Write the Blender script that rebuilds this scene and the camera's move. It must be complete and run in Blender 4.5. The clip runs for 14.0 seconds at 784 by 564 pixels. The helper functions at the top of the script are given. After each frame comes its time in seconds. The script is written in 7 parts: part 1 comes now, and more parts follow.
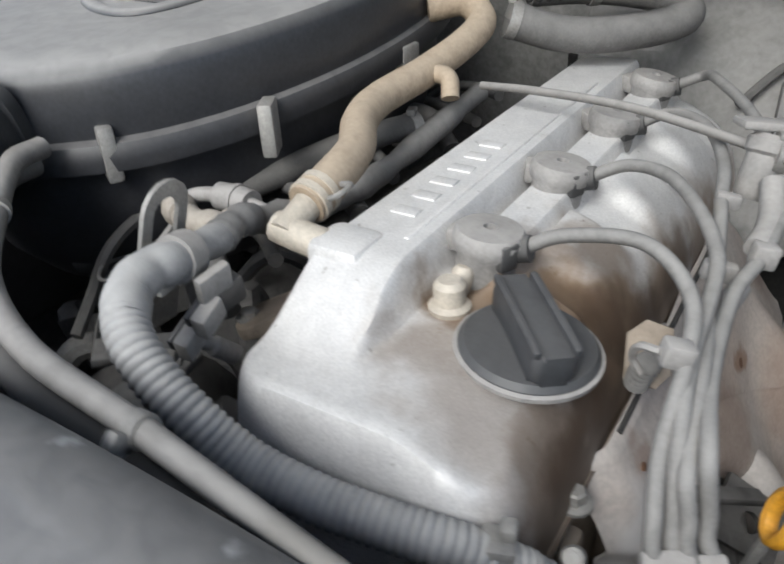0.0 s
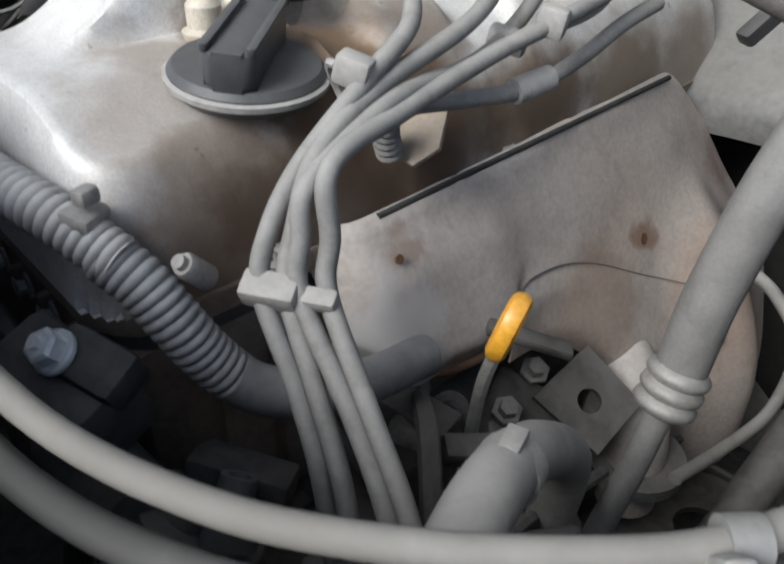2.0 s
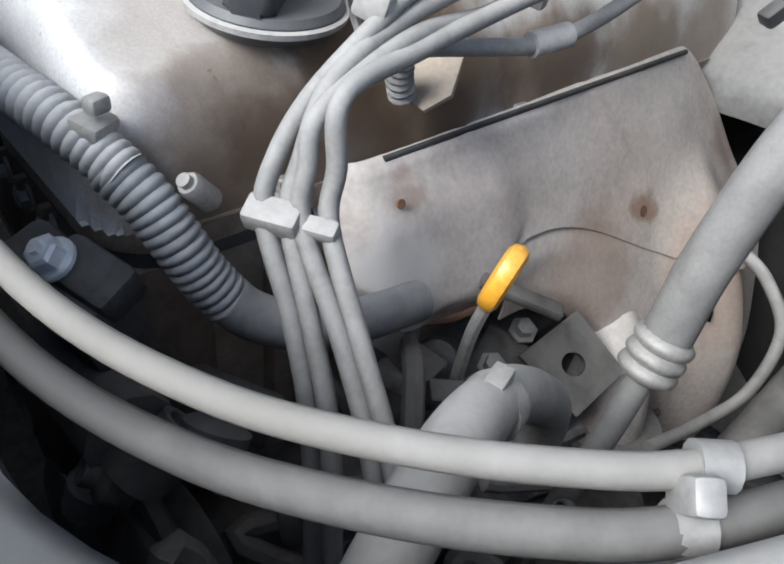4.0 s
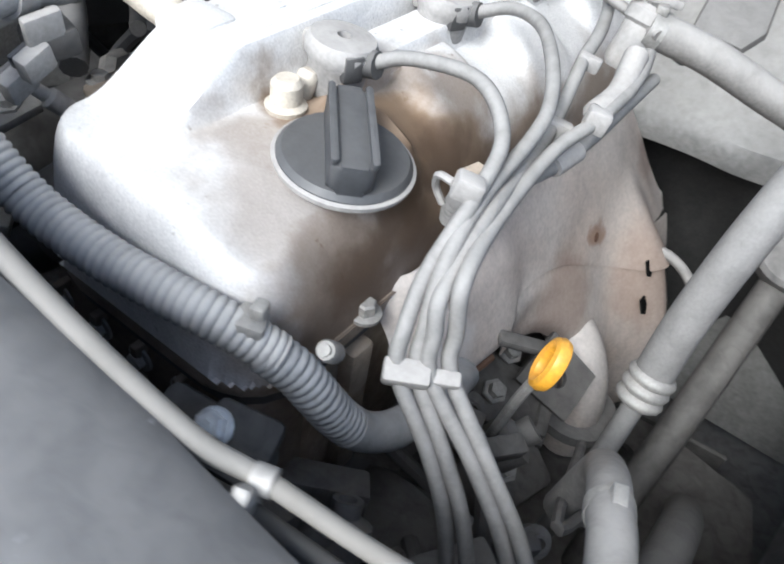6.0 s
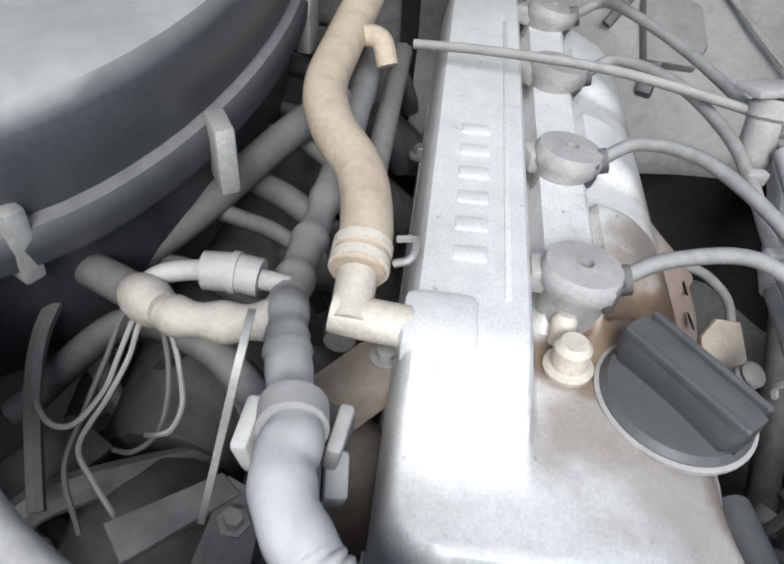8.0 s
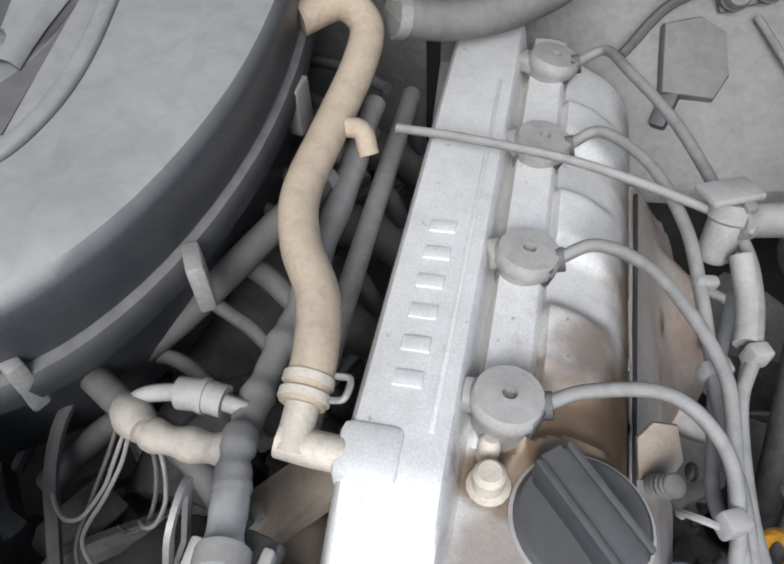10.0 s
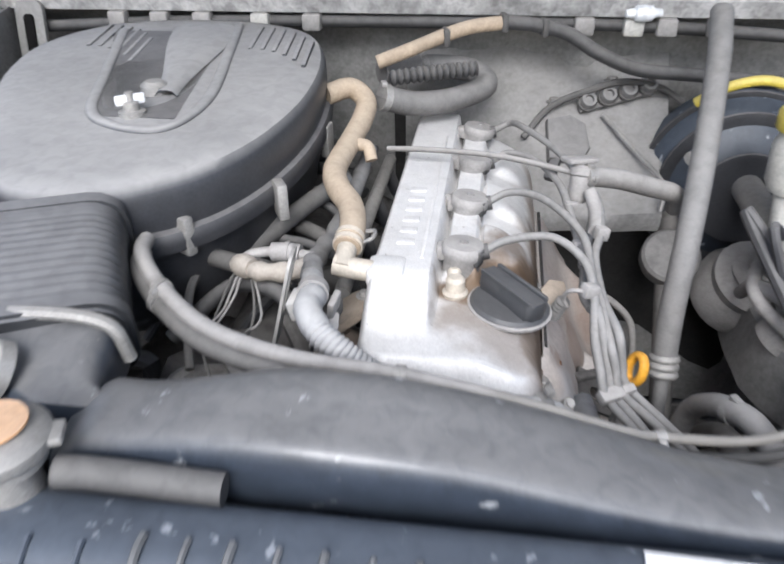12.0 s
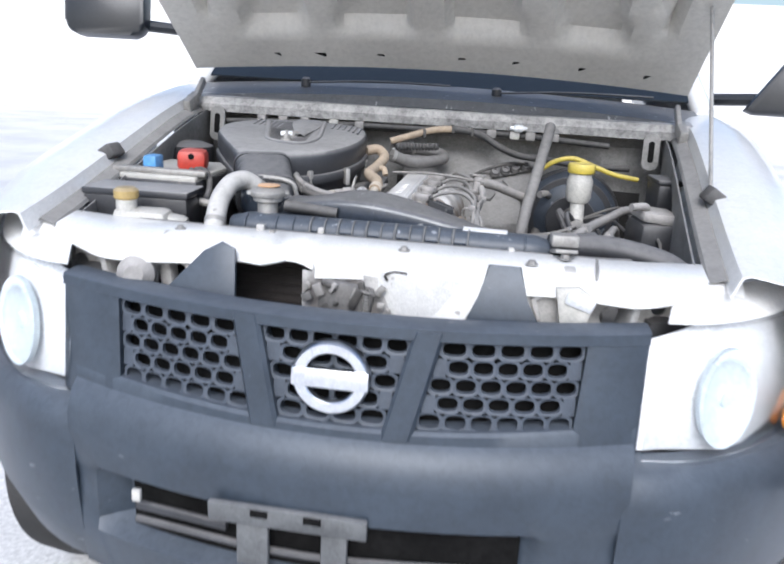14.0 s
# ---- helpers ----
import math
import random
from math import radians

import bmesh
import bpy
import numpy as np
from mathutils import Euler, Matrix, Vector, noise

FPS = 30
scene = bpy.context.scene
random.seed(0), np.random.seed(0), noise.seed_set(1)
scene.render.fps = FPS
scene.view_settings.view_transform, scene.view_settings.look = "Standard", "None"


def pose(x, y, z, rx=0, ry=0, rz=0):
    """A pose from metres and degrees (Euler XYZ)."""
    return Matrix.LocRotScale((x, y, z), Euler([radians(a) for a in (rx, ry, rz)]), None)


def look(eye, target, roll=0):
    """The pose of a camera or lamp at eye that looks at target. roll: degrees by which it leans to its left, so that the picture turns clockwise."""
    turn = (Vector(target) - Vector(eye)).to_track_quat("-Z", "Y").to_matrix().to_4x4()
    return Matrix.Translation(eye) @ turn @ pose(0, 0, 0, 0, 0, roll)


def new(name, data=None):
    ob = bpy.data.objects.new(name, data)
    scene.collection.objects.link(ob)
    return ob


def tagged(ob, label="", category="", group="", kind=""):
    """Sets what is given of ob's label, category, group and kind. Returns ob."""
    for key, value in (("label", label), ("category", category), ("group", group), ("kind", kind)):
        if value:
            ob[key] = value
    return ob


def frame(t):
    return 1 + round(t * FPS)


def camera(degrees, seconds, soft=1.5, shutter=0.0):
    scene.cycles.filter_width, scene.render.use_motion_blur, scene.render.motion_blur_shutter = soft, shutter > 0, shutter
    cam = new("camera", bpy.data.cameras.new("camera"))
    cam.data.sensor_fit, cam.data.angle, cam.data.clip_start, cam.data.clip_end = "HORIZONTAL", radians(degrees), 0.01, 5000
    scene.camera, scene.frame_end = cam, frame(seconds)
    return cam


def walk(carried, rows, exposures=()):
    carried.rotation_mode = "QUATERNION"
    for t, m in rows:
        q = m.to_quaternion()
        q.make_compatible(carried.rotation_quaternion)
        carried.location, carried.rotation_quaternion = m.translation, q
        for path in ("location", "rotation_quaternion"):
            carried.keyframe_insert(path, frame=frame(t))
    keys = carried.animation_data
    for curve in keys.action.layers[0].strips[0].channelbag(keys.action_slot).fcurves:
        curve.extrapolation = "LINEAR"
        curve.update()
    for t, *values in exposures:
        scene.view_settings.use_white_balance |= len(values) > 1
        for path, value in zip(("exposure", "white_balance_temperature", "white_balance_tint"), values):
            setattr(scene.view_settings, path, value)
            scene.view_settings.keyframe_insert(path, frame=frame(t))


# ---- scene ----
# X to the truck's left side, Y from the nose to the cab, Z up from the ground.
cam = camera(56.0, 14.0, 1.9, 0.4)
PATH = [
    (0, (0.223, 0.36, 1.197), (-0.724, 1.781, 0.156), -3.2),
    (0.5, (0.303, 0.386, 1.178), (-0.811, 1.693, 0.154), -1.3),
    (1, (0.334, 0.432, 1.142), (-0.866, 1.606, 0.055), -1.6),
    (1.5, (0.367, 0.452, 1.118), (-0.823, 1.59, -0.017), 0.6),
    (2, (0.392, 0.462, 1.092), (-0.799, 1.59, -0.052), 1.2),
    (2.5, (0.4, 0.463, 1.076), (-0.812, 1.549, -0.087), 5.2),
    (5, (0.387, 0.438, 1.118), (-0.7, 1.555, -0.134), 5.7),
    (5.5, (0.366, 0.422, 1.149), (-0.659, 1.579, -0.12), 3.9),
    (6, (0.296, 0.384, 1.19), (-0.415, 1.662, -0.174), 11.3),
    (6.5, (0.19, 0.341, 1.207), (-0.197, 1.798, -0.108), 10.9),
    (7, (0.076, 0.345, 1.209), (-0.117, 1.861, -0.081), 6.7),
    (7.5, (0.029, 0.373, 1.215), (-0.1, 1.91, -0.058), 3.2),
    (8, (0.005, 0.414, 1.231), (-0.091, 1.895, -0.11), 3.8),
    (8.5, (0.023, 0.456, 1.273), (-0.18, 1.762, -0.228), -0.1),
    (9, (0.063, 0.488, 1.323), (-0.306, 1.654, -0.26), -4.7),
    (11.5, (0.08, 0.273, 1.343), (-0.172, 1.852, 0.142), -1.7),
    (12, (0.097, 0.095, 1.332), (-0.155, 1.781, 0.286), -1.0),
    (12.5, (0.133, -0.109, 1.345), (-0.139, 1.653, 0.439), 0.4),
    (13, (0.146, -0.382, 1.335), (-0.085, 1.462, 0.595), 0.9),
    (13.5, (0.167, -0.642, 1.322), (-0.074, 1.24, 0.689), 0.6),
    (13.7, (0.202, -0.741, 1.312), (-0.056, 1.15, 0.713), 1.6),
    (14, (0.249, -0.888, 1.279), (-0.03, 1.01, 0.712), 3.1),
]
walk(cam, [(t, look(eye, target, roll)) for t, eye, target, roll in PATH],
     [(t, s, k, 6 if t < 10 else 10) for t, s, k in ((0.0, 0.14, 6100), (2.0, 0.34, 6100), (2.7, 0.48, 6050), (5.0, 1.18, 5850), (6.5, 0.90, 5850), (8.0, 0.48, 5850), (9.0, 0.06, 5950), (11.5, 0.60, 5900), (12.5, 0.55, 5950), (13.0, 0.36, 5900), (14.0, 0.34, 5850))])

# ---- world and sun ----
SUN_UP, SUN_SIDE = 40.0, 177.0
world = bpy.data.worlds.new("world")
scene.world = world
world.use_nodes = True
wn = world.node_tree
sky = wn.nodes.new("ShaderNodeTexSky")
sky.sky_type, sky.sun_disc = "NISHITA", False
sky.sun_elevation, sky.sun_rotation = radians(SUN_UP), radians(SUN_SIDE)
sky.dust_density = 3.0
wn.links.new(sky.outputs[0], wn.nodes["Background"].inputs[0])
wn.nodes["Background"].inputs[1].default_value = 0.15
sun = new("sun", bpy.data.lights.new("sun", "SUN"))
sun.data.energy, sun.data.angle, sun.data.color = 2.4, radians(30), (1.0, 0.975, 0.94)
sun.matrix_world = look((0.3, -3.0, 4.0), (0.1, 0.6, 1.0))


# ---- materials ----
DUST = (0.33, 0.318, 0.305)


def material(name, colour, rough=0.6, metal=0.0, dust=0.0, stain=0.25, grain=400.0, relief=0.15, tint=None, blotch=14.0, dust_colour=DUST, coat=0.0, cling=-0.35, dull=0.9):
    """A surface with large stains, fine grain and dust that has settled on what faces up."""
    m = bpy.data.materials.new(name)
    m.use_nodes = True
    nt = m.node_tree
    n, l = nt.nodes, nt.links
    b = n["Principled BSDF"]
    geo = n.new("ShaderNodeNewGeometry")
    big, fine = n.new("ShaderNodeTexNoise"), n.new("ShaderNodeTexNoise")
    big.inputs["Scale"].default_value, big.inputs["Detail"].default_value = blotch, 5.0
    fine.inputs["Scale"].default_value, fine.inputs["Detail"].default_value = grain, 3.0
    for t in (big, fine):
        l.new(geo.outputs["Position"], t.inputs["Vector"])
    ramp = n.new("ShaderNodeMapRange")
    ramp.inputs[1].default_value, ramp.inputs[2].default_value = 0.38, 0.68
    l.new(big.outputs["Fac"], ramp.inputs[0])
    mix = n.new("ShaderNodeMix")
    mix.data_type = "RGBA"
    dark = tint or tuple(c * (1 - stain) for c in colour)
    mix.inputs[6].default_value, mix.inputs[7].default_value = (*colour, 1), (*dark, 1)
    l.new(ramp.outputs[0], mix.inputs[0])
    speck = n.new("ShaderNodeMix")
    speck.data_type, speck.blend_type = "RGBA", "MULTIPLY"
    speck.inputs[0].default_value = 0.5
    tone = n.new("ShaderNodeMapRange")
    tone.inputs[1].default_value, tone.inputs[2].default_value = 0.3, 0.7
    tone.inputs[3].default_value, tone.inputs[4].default_value = 0.62, 1.15
    l.new(fine.outputs["Fac"], tone.inputs[0])
    l.new(mix.outputs[2], speck.inputs[6])
    l.new(tone.outputs[0], speck.inputs[7])
    out = speck.outputs[2]
    mid = n.new("ShaderNodeTexNoise")
    mid.inputs["Scale"].default_value, mid.inputs["Detail"].default_value, mid.inputs["Distortion"].default_value = 75.0, 4.0, 0.6
    l.new(geo.outputs["Position"], mid.inputs["Vector"])
    grime = n.new("ShaderNodeMapRange")
    grime.inputs[1].default_value, grime.inputs[2].default_value = 0.32, 0.6
    grime.inputs[3].default_value, grime.inputs[4].default_value = 1.0 - 0.85 * stain, 1.06
    l.new(mid.outputs["Fac"], grime.inputs[0])
    smear = n.new("ShaderNodeMix")
    smear.data_type, smear.blend_type = "RGBA", "MULTIPLY"
    smear.inputs[0].default_value = 0.8
    l.new(out, smear.inputs[6])
    l.new(grime.outputs[0], smear.inputs[7])
    out = smear.outputs[2]
    if dust > 0:
        sep = n.new("ShaderNodeSeparateXYZ")
        l.new(geo.outputs["Normal"], sep.inputs[0])
        up = n.new("ShaderNodeMapRange")
        up.inputs[1].default_value, up.inputs[2].default_value = cling, 0.85
        up.inputs[3].default_value, up.inputs[4].default_value = 0.0, 1.0
        l.new(sep.outputs[2], up.inputs[0])
        mottle = n.new("ShaderNodeMapRange")
        mottle.inputs[1].default_value, mottle.inputs[2].default_value = 0.25, 0.7
        mottle.inputs[3].default_value, mottle.inputs[4].default_value = 1.0, 0.78
        l.new(big.outputs["Fac"], mottle.inputs[0])
        times = n.new("ShaderNodeMath")
        times.operation = "MULTIPLY"
        l.new(up.outputs[0], times.inputs[0])
        l.new(mottle.outputs[0], times.inputs[1])
        often = n.new("ShaderNodeMath")
        often.operation = "MULTIPLY"
        often.inputs[1].default_value = dust
        l.new(times.outputs[0], often.inputs[0])
        over = n.new("ShaderNodeMix")
        over.data_type = "RGBA"
        over.inputs[7].default_value = (*dust_colour, 1)
        broken = n.new("ShaderNodeMath")
        broken.operation = "MULTIPLY"
        l.new(often.outputs[0], broken.inputs[0])
        l.new(grime.outputs[0], broken.inputs[1])
        l.new(broken.outputs[0], over.inputs[0])
        l.new(out, over.inputs[6])
        out = over.outputs[2]
        worn = n.new("ShaderNodeMapRange")
        worn.inputs[3].default_value, worn.inputs[4].default_value = rough, dull
        l.new(often.outputs[0], worn.inputs[0])
        l.new(worn.outputs[0], b.inputs["Roughness"])
    else:
        b.inputs["Roughness"].default_value = rough
    l.new(out, b.inputs["Base Color"])
    b.inputs["Metallic"].default_value = metal
    b.inputs["Coat Weight"].default_value = coat
    if relief:
        bump = n.new("ShaderNodeBump")
        bump.inputs["Strength"].default_value, bump.inputs["Distance"].default_value = relief, 0.001
        l.new(fine.outputs["Fac"], bump.inputs["Height"])
        l.new(bump.outputs[0], b.inputs["Normal"])
    return m


ALUMINIUM = material("dusty_cast_aluminium", (0.76, 0.75, 0.74), 0.4, 0.25, 0.4, 0.12, 700, 0.08, dust_colour=(0.69, 0.685, 0.68))
BROWNED = material("oil_browned_aluminium", (0.34, 0.28, 0.22), 0.55, 0.2, 0.5, 0.35, 500, 0.15, dust_colour=(0.42, 0.36, 0.30))
BROWNED_DARK = material("oil_soaked_casting", (0.15, 0.115, 0.09), 0.55, 0.2, 0.4, 0.4, 300, 0.2, dust_colour=(0.25, 0.21, 0.18))
SHIELD = material("heat_shield_steel", (0.50, 0.465, 0.435), 0.6, 0.1, 0.45, 0.16, 300, 0.06, tint=(0.46, 0.38, 0.325), dust_colour=(0.57, 0.535, 0.505), blotch=9.0)
IRON = material("dark_engine_iron", (0.085, 0.081, 0.077), 0.7, 0.2, 0.6, 0.45, 250, 0.3, dust_colour=(0.21, 0.20, 0.19))
IRON_PALE = material("dusty_grey_casting", (0.20, 0.195, 0.19), 0.7, 0.2, 0.4, 0.4, 250, 0.25, dust_colour=(0.30, 0.29, 0.28))
STEEL = material("dull_zinc_steel", (0.42, 0.41, 0.39), 0.5, 0.5, 0.5, 0.3, 500, 0.12)
TAPE = material("dusty_tan_tape", (0.36, 0.32, 0.27), 0.8, 0, 0.6, 0.3, 400, 0.25, dust_colour=(0.50, 0.46, 0.41))
BRASS = material("corroded_pale_zinc", (0.62, 0.56, 0.47), 0.6, 0.15, 0.4, 0.3, 500, 0.2, dust_colour=(0.62, 0.57, 0.5))
RUBBER = material("dusty_black_rubber", (0.045, 0.045, 0.046), 0.6, 0, 0.5, 0.3, 500, 0.15, dust_colour=(0.26, 0.25, 0.24))
HOSE_GREY = material("dust_coated_hose", (0.18, 0.171, 0.162), 0.8, 0, 0.75, 0.25, 500, 0.15, dust_colour=(0.38, 0.367, 0.353))
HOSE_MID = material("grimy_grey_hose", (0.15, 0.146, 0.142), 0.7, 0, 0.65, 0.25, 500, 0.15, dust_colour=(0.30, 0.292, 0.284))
HOSE_DARK = material("dusty_dark_hose", (0.085, 0.082, 0.079), 0.75, 0, 0.5, 0.25, 500, 0.12, dust_colour=(0.22, 0.212, 0.20))
HOSE_TAN = material("dust_caked_tan_hose", (0.42, 0.33, 0.235), 0.85, 0, 0.6, 0.25, 350, 0.2, dust_colour=(0.52, 0.44, 0.35))
LOOM = material("grey_corrugated_loom", (0.25, 0.25, 0.255), 0.6, 0, 0.8, 0.25, 500, 0.1, dust_colour=(0.50, 0.495, 0.485))
SLEEVE = material("dull_blue_grey_sleeve", (0.15, 0.155, 0.165), 0.6, 0, 0.7, 0.25, 500, 0.1, dust_colour=(0.37, 0.375, 0.385))
LEAD = material("grey_ignition_lead", (0.19, 0.185, 0.178), 0.6, 0, 0.6, 0.3, 500, 0.1, dust_colour=(0.36, 0.35, 0.338))
PLASTIC = material("dusty_black_plastic", (0.035, 0.036, 0.04), 0.42, 0, 0.55, 0.2, 300, 0.06, dust_colour=(0.25, 0.243, 0.24), cling=0.1)
PLASTIC_LID = material("thickly_dusted_plastic", (0.045, 0.047, 0.053), 0.4, 0, 0.85, 0.12, 350, 0.04, dust_colour=(0.36, 0.355, 0.35), cling=0.3)
BELLOWS = material("dusty_bellows_rubber", (0.04, 0.042, 0.046), 0.5, 0, 0.55, 0.2, 400, 0.06, dust_colour=(0.24, 0.24, 0.245), cling=0.2)
DUCT = material("blue_black_plastic", (0.040, 0.050, 0.068), 0.33, 0, 0.62, 0.25, 350, 0.05, dust_colour=(0.245, 0.238, 0.228), cling=0.45, coat=0.2, dull=0.5)
TANK = material("black_radiator_plastic", (0.022, 0.030, 0.044), 0.33, 0, 0.4, 0.2, 350, 0.06, dust_colour=(0.17, 0.195, 0.235))
CAP_GREY = material("dark_grey_cap_plastic", (0.042, 0.045, 0.051), 0.4, 0, 0.35, 0.2, 400, 0.06, dust_colour=(0.21, 0.205, 0.20))
GREY_PART = material("dusty_grey_plastic", (0.30, 0.29, 0.28), 0.6, 0, 0.6, 0.25, 400, 0.1, dust_colour=(0.46, 0.44, 0.42))
WHITE = material("white_car_paint", (0.80, 0.80, 0.79), 0.25, 0, 0.12, 0.06, 500, 0.02, coat=0.4)
WHITE_DIRTY = material("dirty_white_paint", (0.62, 0.61, 0.59), 0.5, 0, 0.45, 0.25, 300, 0.06, dust_colour=(0.42, 0.40, 0.38))
GREY_PAINT = material("dusty_grey_bay_paint", (0.27, 0.266, 0.258), 0.6, 0, 0.6, 0.25, 200, 0.08, dust_colour=(0.30, 0.289, 0.277), cling=0.0)
BUMPER = material("dark_grey_bumper_plastic", (0.041, 0.054, 0.073), 0.38, 0, 0.36, 0.2, 900, 0.06, dust_colour=(0.17, 0.19, 0.225), cling=0.1)
BUMPER_WORN = material("worn_bumper_plastic", (0.10, 0.105, 0.11), 0.6, 0, 0.5, 0.3, 300, 0.1, dust_colour=(0.24, 0.24, 0.24))
HOOD_UNDER = material("chalky_grey_hood_underside", (0.55, 0.535, 0.495), 0.55, 0, 0.0, 0.12, 900, 0.03, blotch=4.0)
MIRROR_BLACK = material("glossy_black_mirror_plastic", (0.018, 0.02, 0.023), 0.35, 0, 0.05, 0.1, 400, 0.02)
WALL = material("white_backdrop_wall", (0.8, 0.79, 0.77), 0.9, 0, 0, 0.1, 40, 0.2, blotch=0.8)
# Near-black without gloss: paints the shade inside holes, slots and gaps.
VOID = material("dark_hole_shade", (0.012, 0.012, 0.012), 0.9, 0, 0.15, 0.3, 100, 0.0, dust_colour=(0.05, 0.05, 0.05))
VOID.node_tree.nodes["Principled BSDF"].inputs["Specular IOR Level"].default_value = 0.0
WING_GREY = material("dusty_inner_wing_paint", (0.22, 0.217, 0.215), 0.65, 0, 0.4, 0.25, 200, 0.08, dust_colour=(0.31, 0.30, 0.294), cling=0.0)
# Dark colour of the added bulkhead sheet and the shaded shield gap.
BAY_DARK = material("bay_shade_dark", (0.03, 0.029, 0.028), 0.95, 0, 0.3, 0.3, 300, 0.3, dust_colour=(0.13, 0.125, 0.12), cling=0.1)
CORE = material("brown_black_radiator_core", (0.03, 0.025, 0.023), 0.7, 0.2, 0, 0.3, 200, 0.1)
YELLOW = material("yellow_plastic", (0.66, 0.53, 0.08), 0.45, 0, 0.35, 0.15, 400, 0.04, dust_colour=(0.6, 0.52, 0.3))
AMBER = material("amber_yellow_plastic", (0.78, 0.38, 0.03), 0.35, 0, 0.1, 0.15, 400, 0.04)
FADED = material("faded_orange_disc", (0.72, 0.40, 0.18), 0.6, 0, 0.4, 0.25, 300, 0.05, dust_colour=(0.6, 0.52, 0.45))
HOSE_PALE = material("pale_dust_caked_hose", (0.42, 0.41, 0.39), 0.8, 0, 0.7, 0.25, 400, 0.15, dust_colour=(0.60, 0.59, 0.57))
LIP = material("grimy_scuttle_paint", (0.52, 0.515, 0.505), 0.55, 0, 0.5, 0.6, 250, 0.08, dust_colour=(0.40, 0.385, 0.37), blotch=12.0)
RED = material("red_plastic", (0.55, 0.05, 0.03), 0.4, 0, 0.2, 0.2, 400, 0.05)
BLUE = material("blue_plastic", (0.10, 0.32, 0.65), 0.4, 0, 0.15, 0.2, 400, 0.05)
LABEL = material("white_paper_label", (0.8, 0.8, 0.8), 0.4, 0, 0.1, 0.1, 300, 0.02)
MILK = material("milky_reservoir_plastic", (0.55, 0.54, 0.50), 0.4, 0, 0.35, 0.2, 300, 0.05)
SATIN = material("satin_lamp_reflector", (0.70, 0.78, 0.82), 0.4, 0.3, 0, 0.06, 300, 0.0)
CHROME = material("brushed_chrome", (0.92, 0.93, 0.95), 0.28, 1.0, 0, 0.08, 600, 0.02)
RUST = material("rust", (0.24, 0.11, 0.05), 0.85, 0.1, 0.2, 0.4, 300, 0.3)
GROUND = material("pale_concrete", (0.80, 0.79, 0.77), 0.9, 0, 0, 0.2, 60, 0.3, blotch=1.2)
GLASS = material("dark_window_glass", (0.02, 0.025, 0.03), 0.05, 0, 0, 0.1, 100, 0.0)
TYRE = material("tyre_rubber", (0.02, 0.02, 0.02), 0.8, 0, 0.3, 0.2, 300, 0.2)
MESH = material("faded_grille_plastic", (0.052, 0.064, 0.084), 0.42, 0, 0.3, 0.2, 500, 0.05, dust_colour=(0.18, 0.20, 0.235))
ORANGE_LENS = material("orange_indicator_lens", (0.75, 0.25, 0.04), 0.15, 0, 0, 0.1, 200, 0.0, coat=0.5)


PALE = material("white_lamp_housing", (0.82, 0.84, 0.86), 0.3, 0.1, 0.0, 0.1, 200, 0.0)
CLEAR = bpy.data.materials.new("clear_lens_plastic")
CLEAR.use_nodes = True
CLEAR.node_tree.nodes["Principled BSDF"].inputs["Transmission Weight"].default_value = 1.0
CLEAR.node_tree.nodes["Principled BSDF"].inputs["Roughness"].default_value = 0.08
CLEAR.node_tree.nodes["Principled BSDF"].inputs["IOR"].default_value = 1.3


def spotted(base, name, spots, colour):
    """A material with ragged stains of one colour round some places."""
    m = base.copy()
    m.name = name
    n, l = m.node_tree.nodes, m.node_tree.links
    b = n["Principled BSDF"]
    clean = b.inputs["Base Color"].links[0].from_socket
    geo = n.new("ShaderNodeNewGeometry")
    wob = n.new("ShaderNodeTexNoise")
    wob.inputs["Scale"].default_value, wob.inputs["Detail"].default_value = 38.0, 4.0
    l.new(geo.outputs["Position"], wob.inputs["Vector"])
    last = None
    for at, reach, full in spots:
        d = n.new("ShaderNodeVectorMath")
        d.operation = "DISTANCE"
        d.inputs[1].default_value = at
        l.new(geo.outputs["Position"], d.inputs[0])
        edge = n.new("ShaderNodeMath")
        edge.operation = "MULTIPLY_ADD"
        edge.inputs[1].default_value, edge.inputs[2].default_value = 0.05, -0.025
        l.new(wob.outputs["Fac"], edge.inputs[0])
        s = n.new("ShaderNodeMath")
        s.operation = "ADD"
        l.new(d.outputs["Value"], s.inputs[0])
        l.new(edge.outputs[0], s.inputs[1])
        r = n.new("ShaderNodeMapRange")
        r.interpolation_type = "SMOOTHSTEP"
        r.inputs[1].default_value, r.inputs[2].default_value = reach * 0.45, reach * 1.1
        r.inputs[3].default_value, r.inputs[4].default_value = full, 0.0
        l.new(s.outputs[0], r.inputs[0])
        if last:
            top = n.new("ShaderNodeMath")
            top.operation = "MAXIMUM"
            l.new(last, top.inputs[0])
            l.new(r.outputs[0], top.inputs[1])
            last = top.outputs[0]
        else:
            last = r.outputs[0]
    mix = n.new("ShaderNodeMix")
    mix.data_type = "RGBA"
    mix.inputs[7].default_value = (*colour, 1)
    l.new(last, mix.inputs[0])
    l.new(clean, mix.inputs[6])
    l.new(mix.outputs[2], b.inputs["Base Color"])
    return m


